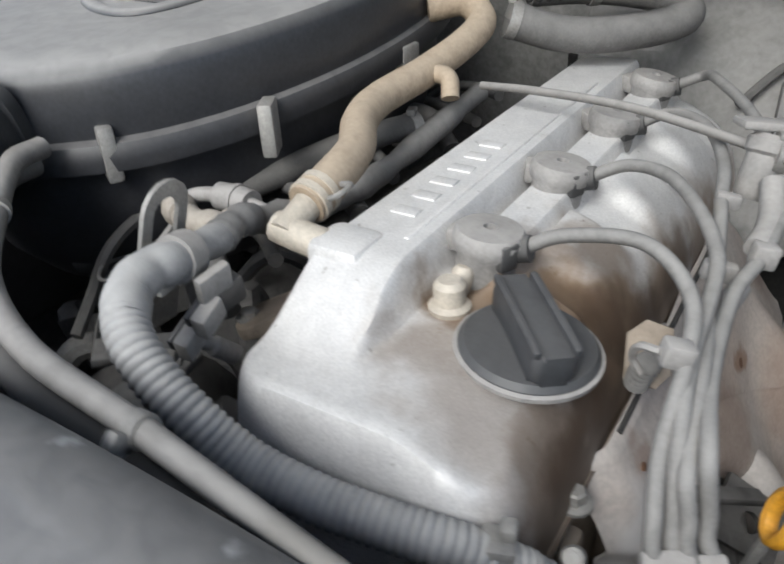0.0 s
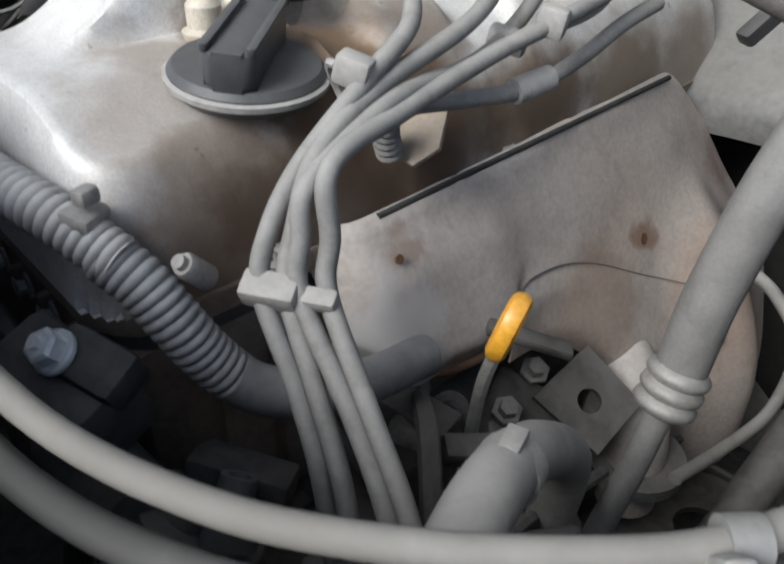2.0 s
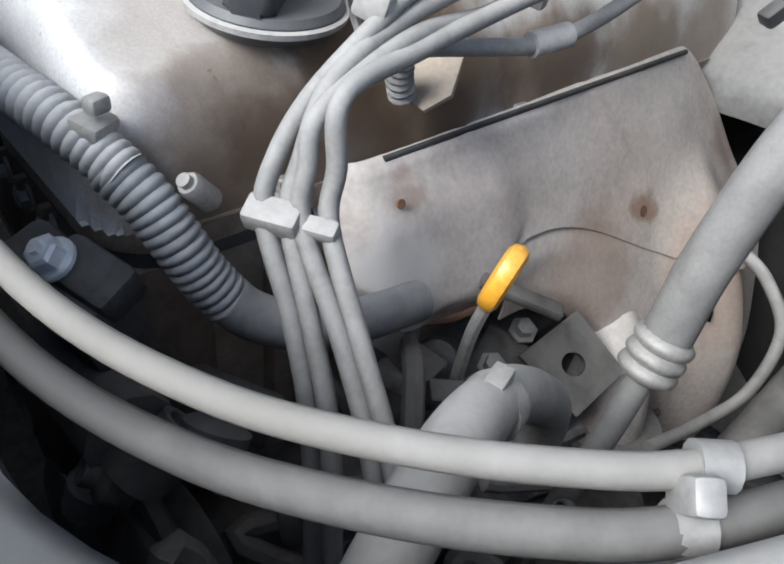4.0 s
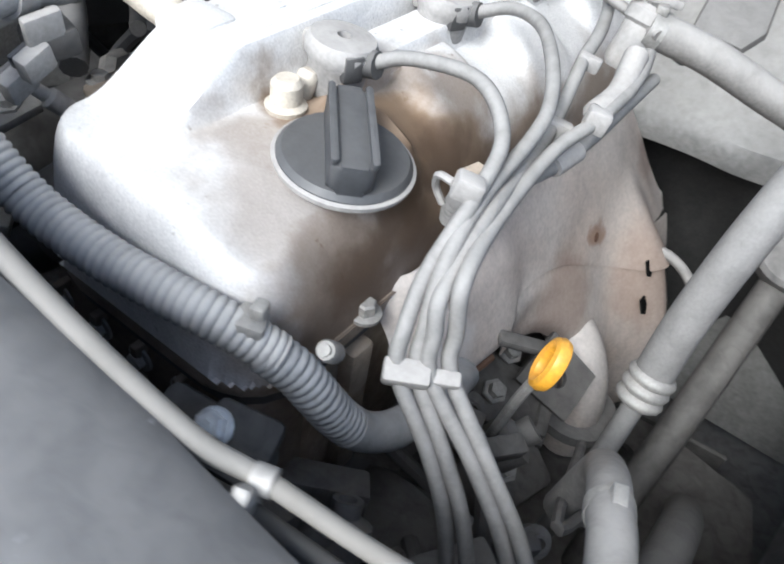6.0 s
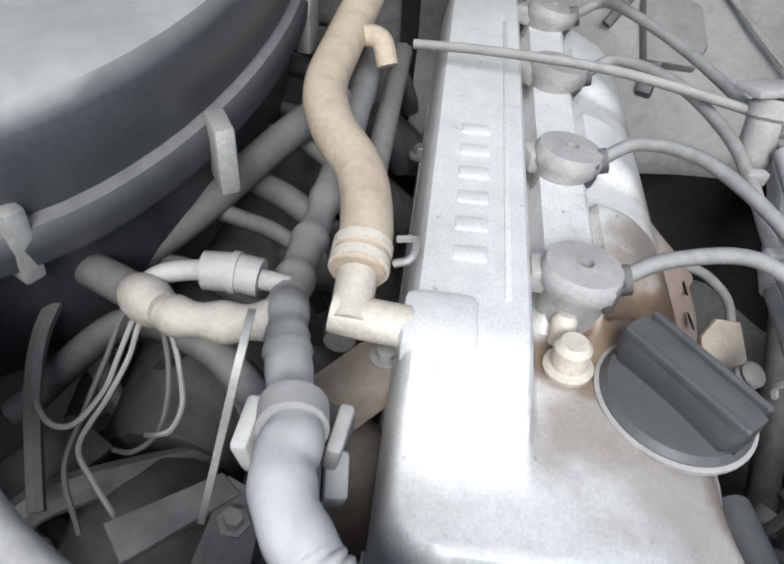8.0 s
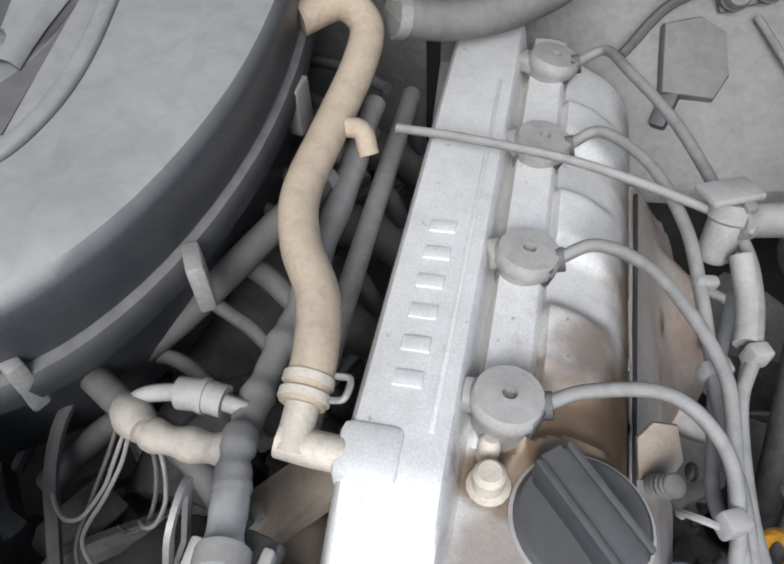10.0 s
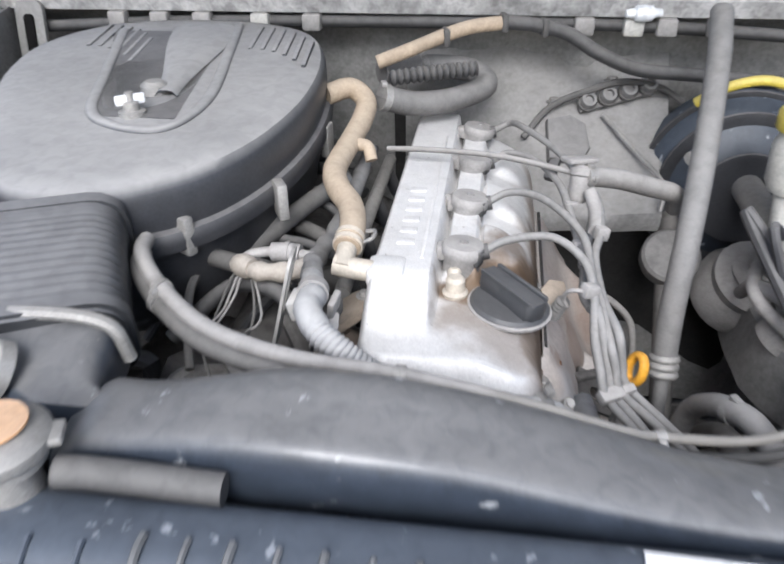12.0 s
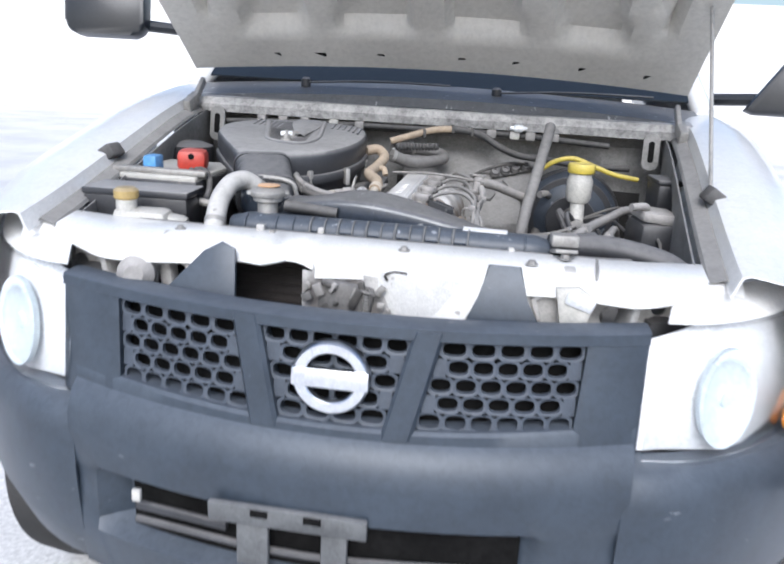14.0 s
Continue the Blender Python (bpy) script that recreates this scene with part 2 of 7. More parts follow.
def flecked(base, name, colour, scale, cut, stretch=(1, 1, 1)):
    """A material with scattered small scuffs of another colour."""
    m = base.copy()
    m.name = name
    n, l = m.node_tree.nodes, m.node_tree.links
    b = n["Principled BSDF"]
    clean = b.inputs["Base Color"].links[0].from_socket
    geo, size, spots = n.new("ShaderNodeNewGeometry"), n.new("ShaderNodeVectorMath"), n.new("ShaderNodeTexNoise")
    size.operation = "MULTIPLY"
    size.inputs[1].default_value = stretch
    l.new(geo.outputs["Position"], size.inputs[0])
    l.new(size.outputs[0], spots.inputs["Vector"])
    spots.inputs["Scale"].default_value, spots.inputs["Detail"].default_value = scale, 6.0
    r = n.new("ShaderNodeMapRange")
    r.inputs[1].default_value, r.inputs[2].default_value = cut, cut + 0.05
    r.inputs[4].default_value = 0.75
    l.new(spots.outputs["Fac"], r.inputs[0])
    mix = n.new("ShaderNodeMix")
    mix.data_type = "RGBA"
    mix.inputs[7].default_value = (*colour, 1)
    l.new(r.outputs[0], mix.inputs[0])
    l.new(clean, mix.inputs[6])
    l.new(mix.outputs[2], b.inputs["Base Color"])
    return m


DUCT = flecked(DUCT, "scuffed_blue_black_plastic", (0.40, 0.41, 0.42), 55.0, 0.665, (1, 0.5, 1))
TANK = flecked(TANK, "scuffed_radiator_plastic", (0.33, 0.35, 0.38), 70.0, 0.655, (1, 1, 0.4))
PANEL_WHITE = flecked(WHITE, "chipped_white_paint", (0.30, 0.28, 0.26), 48.0, 0.70)
BUMPER = flecked(BUMPER, "scuffed_bumper_plastic", (0.20, 0.21, 0.23), 30.0, 0.70, (0.6, 1, 1.5))
COVER_METAL = flecked(ALUMINIUM, "pitted_cast_aluminium", (0.30, 0.28, 0.26), 120.0, 0.69)
GREASY = spotted(WHITE_DIRTY, "greasy_latch_plate_paint", (((-0.02, 0.196, 0.92), 0.045, 0.95), ((0.05, 0.196, 0.90), 0.05, 0.9), ((0.03, 0.196, 0.94), 0.03, 0.9), ((-0.03, 0.196, 0.88), 0.03, 0.8)), (0.13, 0.12, 0.115))
STAINED = spotted(COVER_METAL, "oil_stained_cast_aluminium", (((0.122, 0.672, 0.98), 0.062, 0.95), ((0.078, 0.642, 0.985), 0.034, 0.9), ((0.10, 0.70, 0.98), 0.04, 0.7), ((0.112, 0.735, 0.975), 0.04, 0.7), ((0.152, 0.60, 0.935), 0.070, 0.75), ((0.15, 0.70, 0.95), 0.075, 0.9), ((0.156, 0.80, 0.925), 0.062, 0.85), ((0.157, 0.90, 0.92), 0.06, 0.8), ((0.157, 0.98, 0.92), 0.055, 0.7), ((0.085, 0.612, 0.985), 0.045, 0.55), ((0.118, 0.592, 0.975), 0.052, 0.5)), (0.19, 0.122, 0.068))
# Darkest spots: brown oil plus painted shade down the steep right flank.
STAINED = spotted(STAINED, "oil_stained_flank_shaded_aluminium", (((0.158, 0.585, 0.905), 0.050, 0.6), ((0.160, 0.66, 0.92), 0.05, 0.8), ((0.145, 0.70, 0.965), 0.034, 0.85), ((0.150, 0.652, 0.965), 0.034, 0.85), ((0.158, 0.62, 0.93), 0.045, 0.85), ((0.160, 0.74, 0.93), 0.045, 0.8), ((0.160, 0.82, 0.93), 0.045, 0.6)), (0.085, 0.055, 0.036))
# Spots darken the hose's right-hand run as the hood's shade would.
PART_SHADED_HOSE = spotted(HOSE_GREY, "part_shaded_dusty_hose", (((0.17, 0.47, 1.0), 0.09, 0.55), ((0.28, 0.485, 0.985), 0.10, 0.7), ((0.36, 0.54, 0.985), 0.06, 0.5)), (0.155, 0.145, 0.125))
# Near-black spots paint the shadow that the lower hose lies in.
SHADED_LOW_HOSE = spotted(HOSE_DARK, "shaded_dark_hose", (((0.17, 0.46, 0.99), 0.10, 0.9), ((0.25, 0.475, 0.975), 0.09, 0.85), ((0.06, 0.46, 1.02), 0.10, 0.95)), (0.04, 0.039, 0.037))
CORRODED = spotted(SHIELD, "corroded_heat_shield_steel", (((0.183, 0.664, 0.862), 0.036, 0.85), ((0.185, 0.655, 0.845), 0.034, 0.8)), (0.64, 0.62, 0.60))
CORRODED = spotted(CORRODED, "rusty_heat_shield_steel", (((0.195, 0.886, 0.831), 0.017, 0.8), ((0.170, 0.684, 0.891), 0.016, 0.5), ((0.19, 0.70, 0.815), 0.022, 0.7), ((0.205, 0.82, 0.80), 0.06, 0.5), ((0.225, 0.95, 0.77), 0.07, 0.45), ((0.18, 1.0, 0.85), 0.03, 0.4)), (0.25, 0.15, 0.10))


# ---- mesh helpers ----
def root(name, label, category, at, group="", kind=""):
    ob = new(name)
    ob.location = at
    return tagged(ob, label, category, group, kind)


def finish(bm, mat, name):
    bmesh.ops.recalc_face_normals(bm, faces=bm.faces[:])
    for f in bm.faces:
        f.smooth = True
    for e in bm.edges:
        e.smooth = e.calc_face_angle(0.0) < radians(38)
    me = bpy.data.meshes.new(name)
    bm.to_mesh(me)
    bm.free()
    me.materials.append(mat)
    return me


def part(name, bm, mat, parent, label=""):
    ob = new(name, finish(bm, mat, name))
    ob.parent = parent
    if not parent.parent:
        ob.matrix_parent_inverse = Matrix.Translation(-parent.location)
    if label:
        ob["label"] = label
    return ob


def solid(name, bm, mat, label, category, group="", kind=""):
    """A thing of one mesh, with its origin at its base."""
    co = [v.co for v in bm.verts]
    at = Vector((sum(c.x for c in co) / len(co), sum(c.y for c in co) / len(co), min(c.z for c in co)))
    for v in bm.verts:
        v.co -= at
    ob = new(name, finish(bm, mat, name))
    ob.location = at
    return tagged(ob, label, category, group, kind)


def spline(pts, n=6):
    """Points along a smooth curve through pts."""
    p = [Vector(q) for q in pts]
    if len(p) < 3:
        return [p[0].lerp(p[-1], k / n) for k in range(n + 1)]
    p = [p[0] * 2 - p[1]] + p + [p[-1] * 2 - p[-2]]
    out = []
    for a, b, c, d in zip(p, p[1:], p[2:], p[3:]):
        for k in range(n):
            t = k / n
            out.append(0.5 * (2 * b + (c - a) * t + (2 * a - 5 * b + 4 * c - d) * t * t + (3 * b - a - 3 * c + d) * t ** 3))
    return out + [p[-2]]


def tube(bm, pts, r, n=6, sides=12, ribs=None, flat=1.0):
    """A hose along pts. ribs: (pitch, depth) of corrugation."""
    line = spline(pts, n)
    if ribs:
        run = [0.0]
        for a, b in zip(line, line[1:]):
            run.append(run[-1] + (b - a).length)
        steps = int(run[-1] / ribs[0] * 4)
        fine, k = [], 0
        for j in range(steps + 1):
            d = run[-1] * j / steps
            while k < len(run) - 2 and run[k + 1] < d:
                k += 1
            fine.append(line[k].lerp(line[k + 1], (d - run[k]) / max(run[k + 1] - run[k], 1e-9)))
        line = fine
    up = Vector((0, 0, 1)) if abs((line[1] - line[0]).normalized().z) < 0.9 else Vector((1, 0, 0))
    rings = []
    for k, p in enumerate(line):
        d = (line[min(k + 1, len(line) - 1)] - line[max(k - 1, 0)]).normalized()
        side = d.cross(up).normalized()
        up = side.cross(d).normalized()
        rr = r(k / (len(line) - 1)) if callable(r) else r
        if ribs:
            rr += ribs[1] * (0, 0.8, 1, 0.8)[k % 4] - ribs[1] / 2
        rings.append([bm.verts.new(p + side * math.cos(a) * rr + up * math.sin(a) * rr * flat) for a in [2 * math.pi * j / sides for j in range(sides)]])
    for a, b in zip(rings, rings[1:]):
        for j in range(sides):
            bm.faces.new((a[j], a[(j + 1) % sides], b[(j + 1) % sides], b[j]))
    bm.faces.new(rings[0][::-1])
    bm.faces.new(rings[-1])
    return bm


def box(bm, at, size, turn=(0, 0, 0), bevel=0.0015, taper=1.0, seg=2):
    m = pose(*at, *turn)
    vs = []
    for z in (-0.5, 0.5):
        k = taper if z > 0 else 1.0
        for x, y in ((-0.5, -0.5), (0.5, -0.5), (0.5, 0.5), (-0.5, 0.5)):
            vs.append(bm.verts.new(m @ Vector((x * size[0] * k, y * size[1] * k, z * size[2]))))
    fs = [bm.faces.new([vs[i] for i in q]) for q in ((3, 2, 1, 0), (4, 5, 6, 7), (0, 1, 5, 4), (1, 2, 6, 5), (2, 3, 7, 6), (3, 0, 4, 7))]
    if bevel:
        bmesh.ops.bevel(bm, geom=list({e for f in fs for e in f.edges}), offset=bevel, segments=seg, affect="EDGES", profile=0.5)
    return bm


def lathe(bm, profile, m, n=28):
    """A turned shape: profile of (radius, height) about the z axis of m."""
    rings = []
    for r, z in profile:
        if r < 1e-6:
            rings.append([bm.verts.new(m @ Vector((0, 0, z)))])
        else:
            rings.append([bm.verts.new(m @ Vector((r * math.cos(2 * math.pi * k / n), r * math.sin(2 * math.pi * k / n), z))) for k in range(n)])
    for a, b in zip(rings, rings[1:]):
        for k in range(n):
            q = (a[k % len(a)], a[(k + 1) % len(a)], b[(k + 1) % len(b)], b[k % len(b)])
            q = list(dict.fromkeys(q))
            if len(q) > 2:
                bm.faces.new(q)
    for ring, flip in ((rings[0], True), (rings[-1], False)):
        if len(ring) > 2:
            bm.faces.new(ring[::-1] if flip else ring)
    return bm


def prism(bm, outline, z0, z1, m=Matrix.Identity(4), bevel=0.0):
    """A flat outline of (x, y) given thickness."""
    low = [bm.verts.new(m @ Vector((x, y, z0))) for x, y in outline]
    high = [bm.verts.new(m @ Vector((x, y, z1))) for x, y in outline]
    fs = [bm.faces.new(low[::-1]), bm.faces.new(high)]
    k = len(outline)
    for j in range(k):
        fs.append(bm.faces.new((low[j], low[(j + 1) % k], high[(j + 1) % k], high[j])))
    if bevel:
        bmesh.ops.bevel(bm, geom=list({e for f in fs[:2] for e in f.edges}), offset=bevel, segments=2, affect="EDGES", profile=0.5)
    return bm


def loft(bm, rings, caps=True, closed=True):
    """A skin over rings of points with equal counts."""
    vr = [[bm.verts.new(p) for p in ring] for ring in rings]
    k = len(rings[0])
    for a, b in zip(vr, vr[1:]):
        for j in range(k if closed else k - 1):
            bm.faces.new((a[j], a[(j + 1) % k], b[(j + 1) % k], b[j]))
    if caps and closed:
        bm.faces.new(vr[0][::-1])
        bm.faces.new(vr[-1])
    return bm


def sheet(bm, rows, thick=0.002):
    """A curved panel through a grid of points, with thickness."""
    vr = [[bm.verts.new(p) for p in row] for row in rows]
    fs = []
    for a, b in zip(vr, vr[1:]):
        for j in range(len(a) - 1):
            fs.append(bm.faces.new((a[j], a[j + 1], b[j + 1], b[j])))
    if thick:
        bmesh.ops.recalc_face_normals(bm, faces=fs)
        bmesh.ops.solidify(bm, geom=fs, thickness=thick)
    return bm


def holed(outline, holes, thick, m):
    """A plate with an outline and round holes (x, y, radius) that go through it."""
    bm = BM()
    loops = [[(x, y) for x, y in outline]] + [[(x + r * math.cos(a * math.pi / 12), y + r * math.sin(a * math.pi / 12)) for a in range(24)] for x, y, r in holes]
    edges = []
    for loop in loops:
        vs = [bm.verts.new((x, y, 0)) for x, y in loop]
        edges += [bm.edges.new((vs[i - 1], vs[i])) for i in range(len(vs))]
    bmesh.ops.triangle_fill(bm, edges=edges, use_beauty=True, use_dissolve=False)
    more = bmesh.ops.extrude_face_region(bm, geom=bm.faces[:])
    bmesh.ops.translate(bm, verts=[v for v in more["geom"] if isinstance(v, bmesh.types.BMVert)], vec=(0, 0, -thick))
    bmesh.ops.recalc_face_normals(bm, faces=bm.faces[:])
    bm.transform(m)
    return bm


def oblong(cx, cy, hx, hy, r, n=5):
    """A rectangle with rounded corners."""
    out = []
    for k, (sx, sy) in enumerate(((1, 1), (-1, 1), (-1, -1), (1, -1))):
        for j in range(n + 1):
            a = math.pi / 2 * (k + j / n)
            out.append((cx + sx * (hx - r) + r * math.cos(a), cy + sy * (hy - r) + r * math.sin(a)))
    return out


def step(a, b, v):
    t = min(max((v - a) / (b - a), 0.0), 1.0)
    return t * t * (3 - 2 * t)


def bow(a, b, v):
    """Rises from 0 at a to 1 at b along a quarter circle."""
    t = min(max((v - a) / (b - a), 0.0), 1.0)
    return math.sqrt(1 - (1 - t) ** 2)


def BM():
    return bmesh.new()


def hex_bolt(at, r=0.006, h=0.006, parent=None, mat=None, turn=(0, 0, 0), name="bolt"):
    bm = lathe(BM(), [(r * 1.6, 0), (r * 1.6, h * 0.25), (r * 1.5, h * 0.3)], pose(*at, *turn), 16)
    lathe(bm, [(r, h * 0.3), (r, h), (r * 0.8, h * 1.12), (0, h * 1.12)], pose(*at, *turn), 6)
    return part(name, bm, mat or STEEL, parent)

# ---- body ----
CX = 0.03


def grille_at(x, z, out=0.0):
    """A point of the nose's bowed front."""
    return Vector((x, 0.056 + 0.43 * (x - CX) ** 2 + (z - 0.76) * 0.12 - out, z))


def wing_x(y):
    return 0.60 + 0.08 * (y - 0.22) / 0.78


def wing_z(y):
    return 0.992 + 0.19 * step(-0.1, 1.3, y)


def build_ground():
    bm = BM()
    n = 24
    for k in range(n + 1):
        for j in range(n + 1):
            bm.verts.new(((k / n - 0.5) * 400, (j / n - 0.5) * 400, 0))
    bm.verts.ensure_lookup_table()
    for k in range(n):
        for j in range(n):
            a = k * (n + 1) + j
            bm.faces.new([bm.verts[i] for i in (a, a + n + 1, a + n + 2, a + 1)])
    tagged(new("ground", finish(bm, GROUND, "ground")), "sunlit pale concrete yard under the truck", "ground", kind="structure")


def build_backdrop_wall():
    # White walls added as a burnt-out backdrop; the side ones stay unseen.
    for name, x0, y0, x1, y1 in (("wall_rear", -14, 16, 14, 16), ("wall_west", -14, 15.8, -14, -10), ("wall_east", 14, 15.8, 14, -10)):
        d = Vector((x1 - x0, y1 - y0, 0))
        turn = math.degrees(math.atan2(d.y, d.x))
        bm = box(BM(), ((x0 + x1) / 2, (y0 + y1) / 2, 1.4), (d.length + (0.2 if name == "wall_rear" else -0.1), 0.2, 2.8), (0, 0, turn), 0.02)
        tagged(new(name, finish(bm, WALL, name)), "bright white backdrop wall added round the truck", "wall", kind="structure")


def side(sign):
    """Mirrors a point's distance from the truck's middle line."""
    return lambda x, y, z: Vector((CX + sign * (x - CX), y, z))


def build_wheel(truck, s):
    w = part("wheel", lathe(BM(), [(0.30, -0.10), (0.335, -0.08), (0.345, 0), (0.335, 0.08), (0.30, 0.10), (0.2, 0.1), (0.2, -0.1)], pose(CX + s * 0.74, 0.75, 0.345, 0, 90, 0), 40), TYRE, truck)
    part("rim", lathe(BM(), [(0.0, 0.06), (0.08, 0.07), (0.18, 0.03), (0.21, 0.09), (0.21, -0.09), (0, -0.09)], pose(CX + s * 0.74, 0.75, 0.345, 0, 90 * s, 0), 32), STEEL, w)


def build_truck():
    truck = root("pickup_truck", "white pickup truck with its hood propped open and dark grille", "pickup truck", (CX, 0.8, 0))
    # wings
    for s in (1, -1):
        p = side(s)
        rows = []
        for k in range(15):
            y = 0.2 + 1.15 * k / 14
            x, z = wing_x(y), wing_z(y)
            nose = 0.06 * (1 - step(0.2, 0.5, y))
            rows.append([p(x - 0.012, y, z - 0.035), p(x, y, z - 0.004), p(x + 0.012, y, z), p(x + 0.07, y, z + 0.008 - nose * 0.3), p(x + 0.15, y, z - 0.02 - nose), p(x + 0.2, y, z - 0.09 - nose), p(x + 0.215, y, z - 0.25), p(x + 0.205, y, 0.62)])
        part("wing", sheet(BM(), rows, 0.003), WHITE, truck, "white painted wing")
        for y in (0.56,):
            x, z = wing_x(y), wing_z(y)
            part("wing_bumper_pad", box(BM(), p(x + 0.005, y, z - 0.012), (0.05, 0.05, 0.03), (0, 35 * s, 0), 0.006), RUBBER, truck, "black rubber hood stop")
        rows = [[p(wing_x(y) + d, y, wing_z(y) + h) for d, h in ((-0.040, -0.038), (-0.036, -0.032), (-0.012, -0.024), (-0.008, -0.03))] for y in np.linspace(0.24, 1.1, 12)]
        part("wing_flange", sheet(BM(), rows, 0.002), GREY_PAINT, truck, "dusty grey wing flange")
        rows = []
        for k in range(17):
            y = 0.26 + 0.92 * k / 16
            x, z = wing_x(y), wing_z(y)
            rows.append([p(x - 0.05, y, z - 0.036), p(x - 0.052, y, z - 0.06), p(x - 0.045 + 0.01 * math.sin(y * 17), y, z - 0.14), p(x - 0.06, y, z - 0.22), p(x - 0.13 + 0.05 * math.cos((y - 0.75) * 4), y, 0.72), p(x - 0.2, y, 0.5)])
        part("inner_wing", sheet(BM(), rows, 0.003), WING_GREY, truck, "dusty grey inner wing panel")
        rows = [[p(wing_x(y) + dx, y, z + 0.012 * math.sin(y * 19 + dx * 30)) for dx, z in ((-0.055, 0.90), (-0.08, 0.862), (-0.12, 0.842), (-0.17, 0.832), (-0.17 - 0.07 * step(0.7, 0.85, y), 0.815), (-0.185 - 0.07 * step(0.7, 0.85, y), 0.74))] for y in np.linspace(0.36, 1.08, 22)]
        part("wing_shelf", sheet(BM(), rows, 0.003), GREY_PAINT if s > 0 else WING_GREY, truck, "dusty pressed shelf below the wing")
        build_wheel(truck, s)
        # cab side
        bm = BM()
        prism(bm, [(1.36, 0.3), (1.36, 1.16), (3.0, 1.16), (3.0, 0.3)], 0.0, 0.04, Matrix(((0, 0, s, CX + s * 0.80), (1, 0, 0, 0), (0, 1, 0, 0), (0, 0, 0, 1))), 0.004)
        part("door", bm, WHITE, truck, "white painted door")
        bm = BM()
        tube(bm, [p(0.78, 1.34, 1.18), p(0.70, 1.72, 1.45), p(0.63, 2.02, 1.62)], 0.03, 6, 10)
        part("pillar", bm, WHITE, truck)
        at = p(1.05, 1.46, 1.275) if s > 0 else p(1.125, 1.46, 1.40)
        mirror = part("door_mirror", prism(BM(), oblong(0, 0, 0.125, 0.085, 0.04) if s < 0 else [(-0.135, -0.075), (-0.11, -0.085), (0.11, -0.085), (0.13, -0.06), (0.13, 0.07), (0.10, 0.088), (-0.015, 0.085), (-0.04, 0.07)], -0.03, 0.04, pose(*at, 80, 0, -8 * s), 0.012), MIRROR_BLACK, truck, "black plastic door mirror")
        part("mirror_glass", prism(BM(), oblong(0.0 if s < 0 else 0.03, 0, 0.105 if s < 0 else 0.08, 0.066, 0.03), -0.036, -0.031, pose(*at, 80, 0, -8 * s)), CHROME, mirror)
        part("mirror_arm", tube(BM(), [at + Vector((-0.20 * s, 0.10, -0.05)), at + Vector((-0.13 * s, 0.06, -0.045)), at + Vector((-0.06 * s, 0.02, -0.04))], 0.018, 4, 8), MIRROR_BLACK, mirror)
        part("hinge", box(box(BM(), p(0.66, 1.03, 1.155), (0.02, 0.07, 0.03), (20, 0, 0), 0.003), p(0.655, 1.07, 1.185), (0.012, 0.08, 0.022), (40, 0, 0), 0.003), STEEL, truck, "grey steel hood hinge")
        part("hinge_bracket", prism(BM(), oblong(0, 0, 0.02, 0.045, 0.015), -0.004, 0.004, pose(*p(0.60, 1.06, 1.10), 80, 0, 0), 0.002), GREY_PAINT, truck)
        # Black plug painted as the dark inside of the bracket's slot.
        part("bracket_slot_shade", prism(BM(), oblong(0, 0, 0.007, 0.026, 0.006), -0.006, 0.006, pose(*p(0.60, 1.0585, 1.10), 80, 0, 0)), VOID, truck)
        # lamps
        lamp = BM()
        rows = []
        for k in range(9):
            u = k / 8
            row = []
            for j in range(7):
                v = j / 6
                x = 0.485 + 0.34 * u
                z = 0.735 + (0.168 + 0.032 * step(0, 0.3, u)) * v + 0.008 * u
                bulge = 0.03 * math.sin(math.pi * min(max(v, 0.02), 0.98)) * math.sin(math.pi * min(u + 0.15, 1) * 0.9)
                row.append(p(x, 0.135 + 0.30 * u ** 2.0 + 0.03 * v - bulge, z))
            rows.append(row)
        sheet(lamp, rows, 0.003)
        lamp = part("headlamp", lamp, CLEAR, truck, "clear headlamp lens over a pale reflector")
        lamp.visible_shadow = False
        inner = [[q + Vector((-0.006 * s, 0.03 + 0.012 * math.sin(k * 1.3), 0.0)) for q in row] for k, row in enumerate(rows)]
        part("lamp_bowl", sheet(BM(), inner, 0.003), PALE, lamp)
        m = pose(*p(0.60, 0.170, 0.832), 86, 0, 18 * s) @ Matrix.Diagonal((0.72, 1.25, 1, 1))
        part("reflector", lathe(BM(), [(0.062, -0.010), (0.062, 0.001), (0.056, 0.002), (0.046, -0.004), (0.03, -0.009), (0.012, -0.011), (0.010, -0.004), (0, -0.003)], m, 32), SATIN, lamp)
        part("indicator", prism(BM(), oblong(0, 0, 0.03, 0.03, 0.02), -0.006, 0.01, pose(*p(0.745, 0.285, 0.775), 88, 0, 42 * s), 0.003), ORANGE_LENS, lamp, "orange indicator lens")
        rows = [[p(0.50 + 0.315 * u, 0.170 + 0.30 * u ** 2, 0.941 + 0.006 * u), p(0.505 + 0.31 * u, 0.188 + 0.30 * u ** 2, 0.958 + 0.004 * u), p(0.52 + 0.29 * u, 0.225 + 0.28 * u ** 2, 0.972 + 0.002 * u), p(0.54 + 0.27 * u, 0.27 + 0.25 * u ** 2, 0.978)] for u in np.linspace(0, 1, 12)]
        part("lamp_panel", sheet(BM(), rows, 0.003), WHITE, truck, "white painted panel over the headlamp")
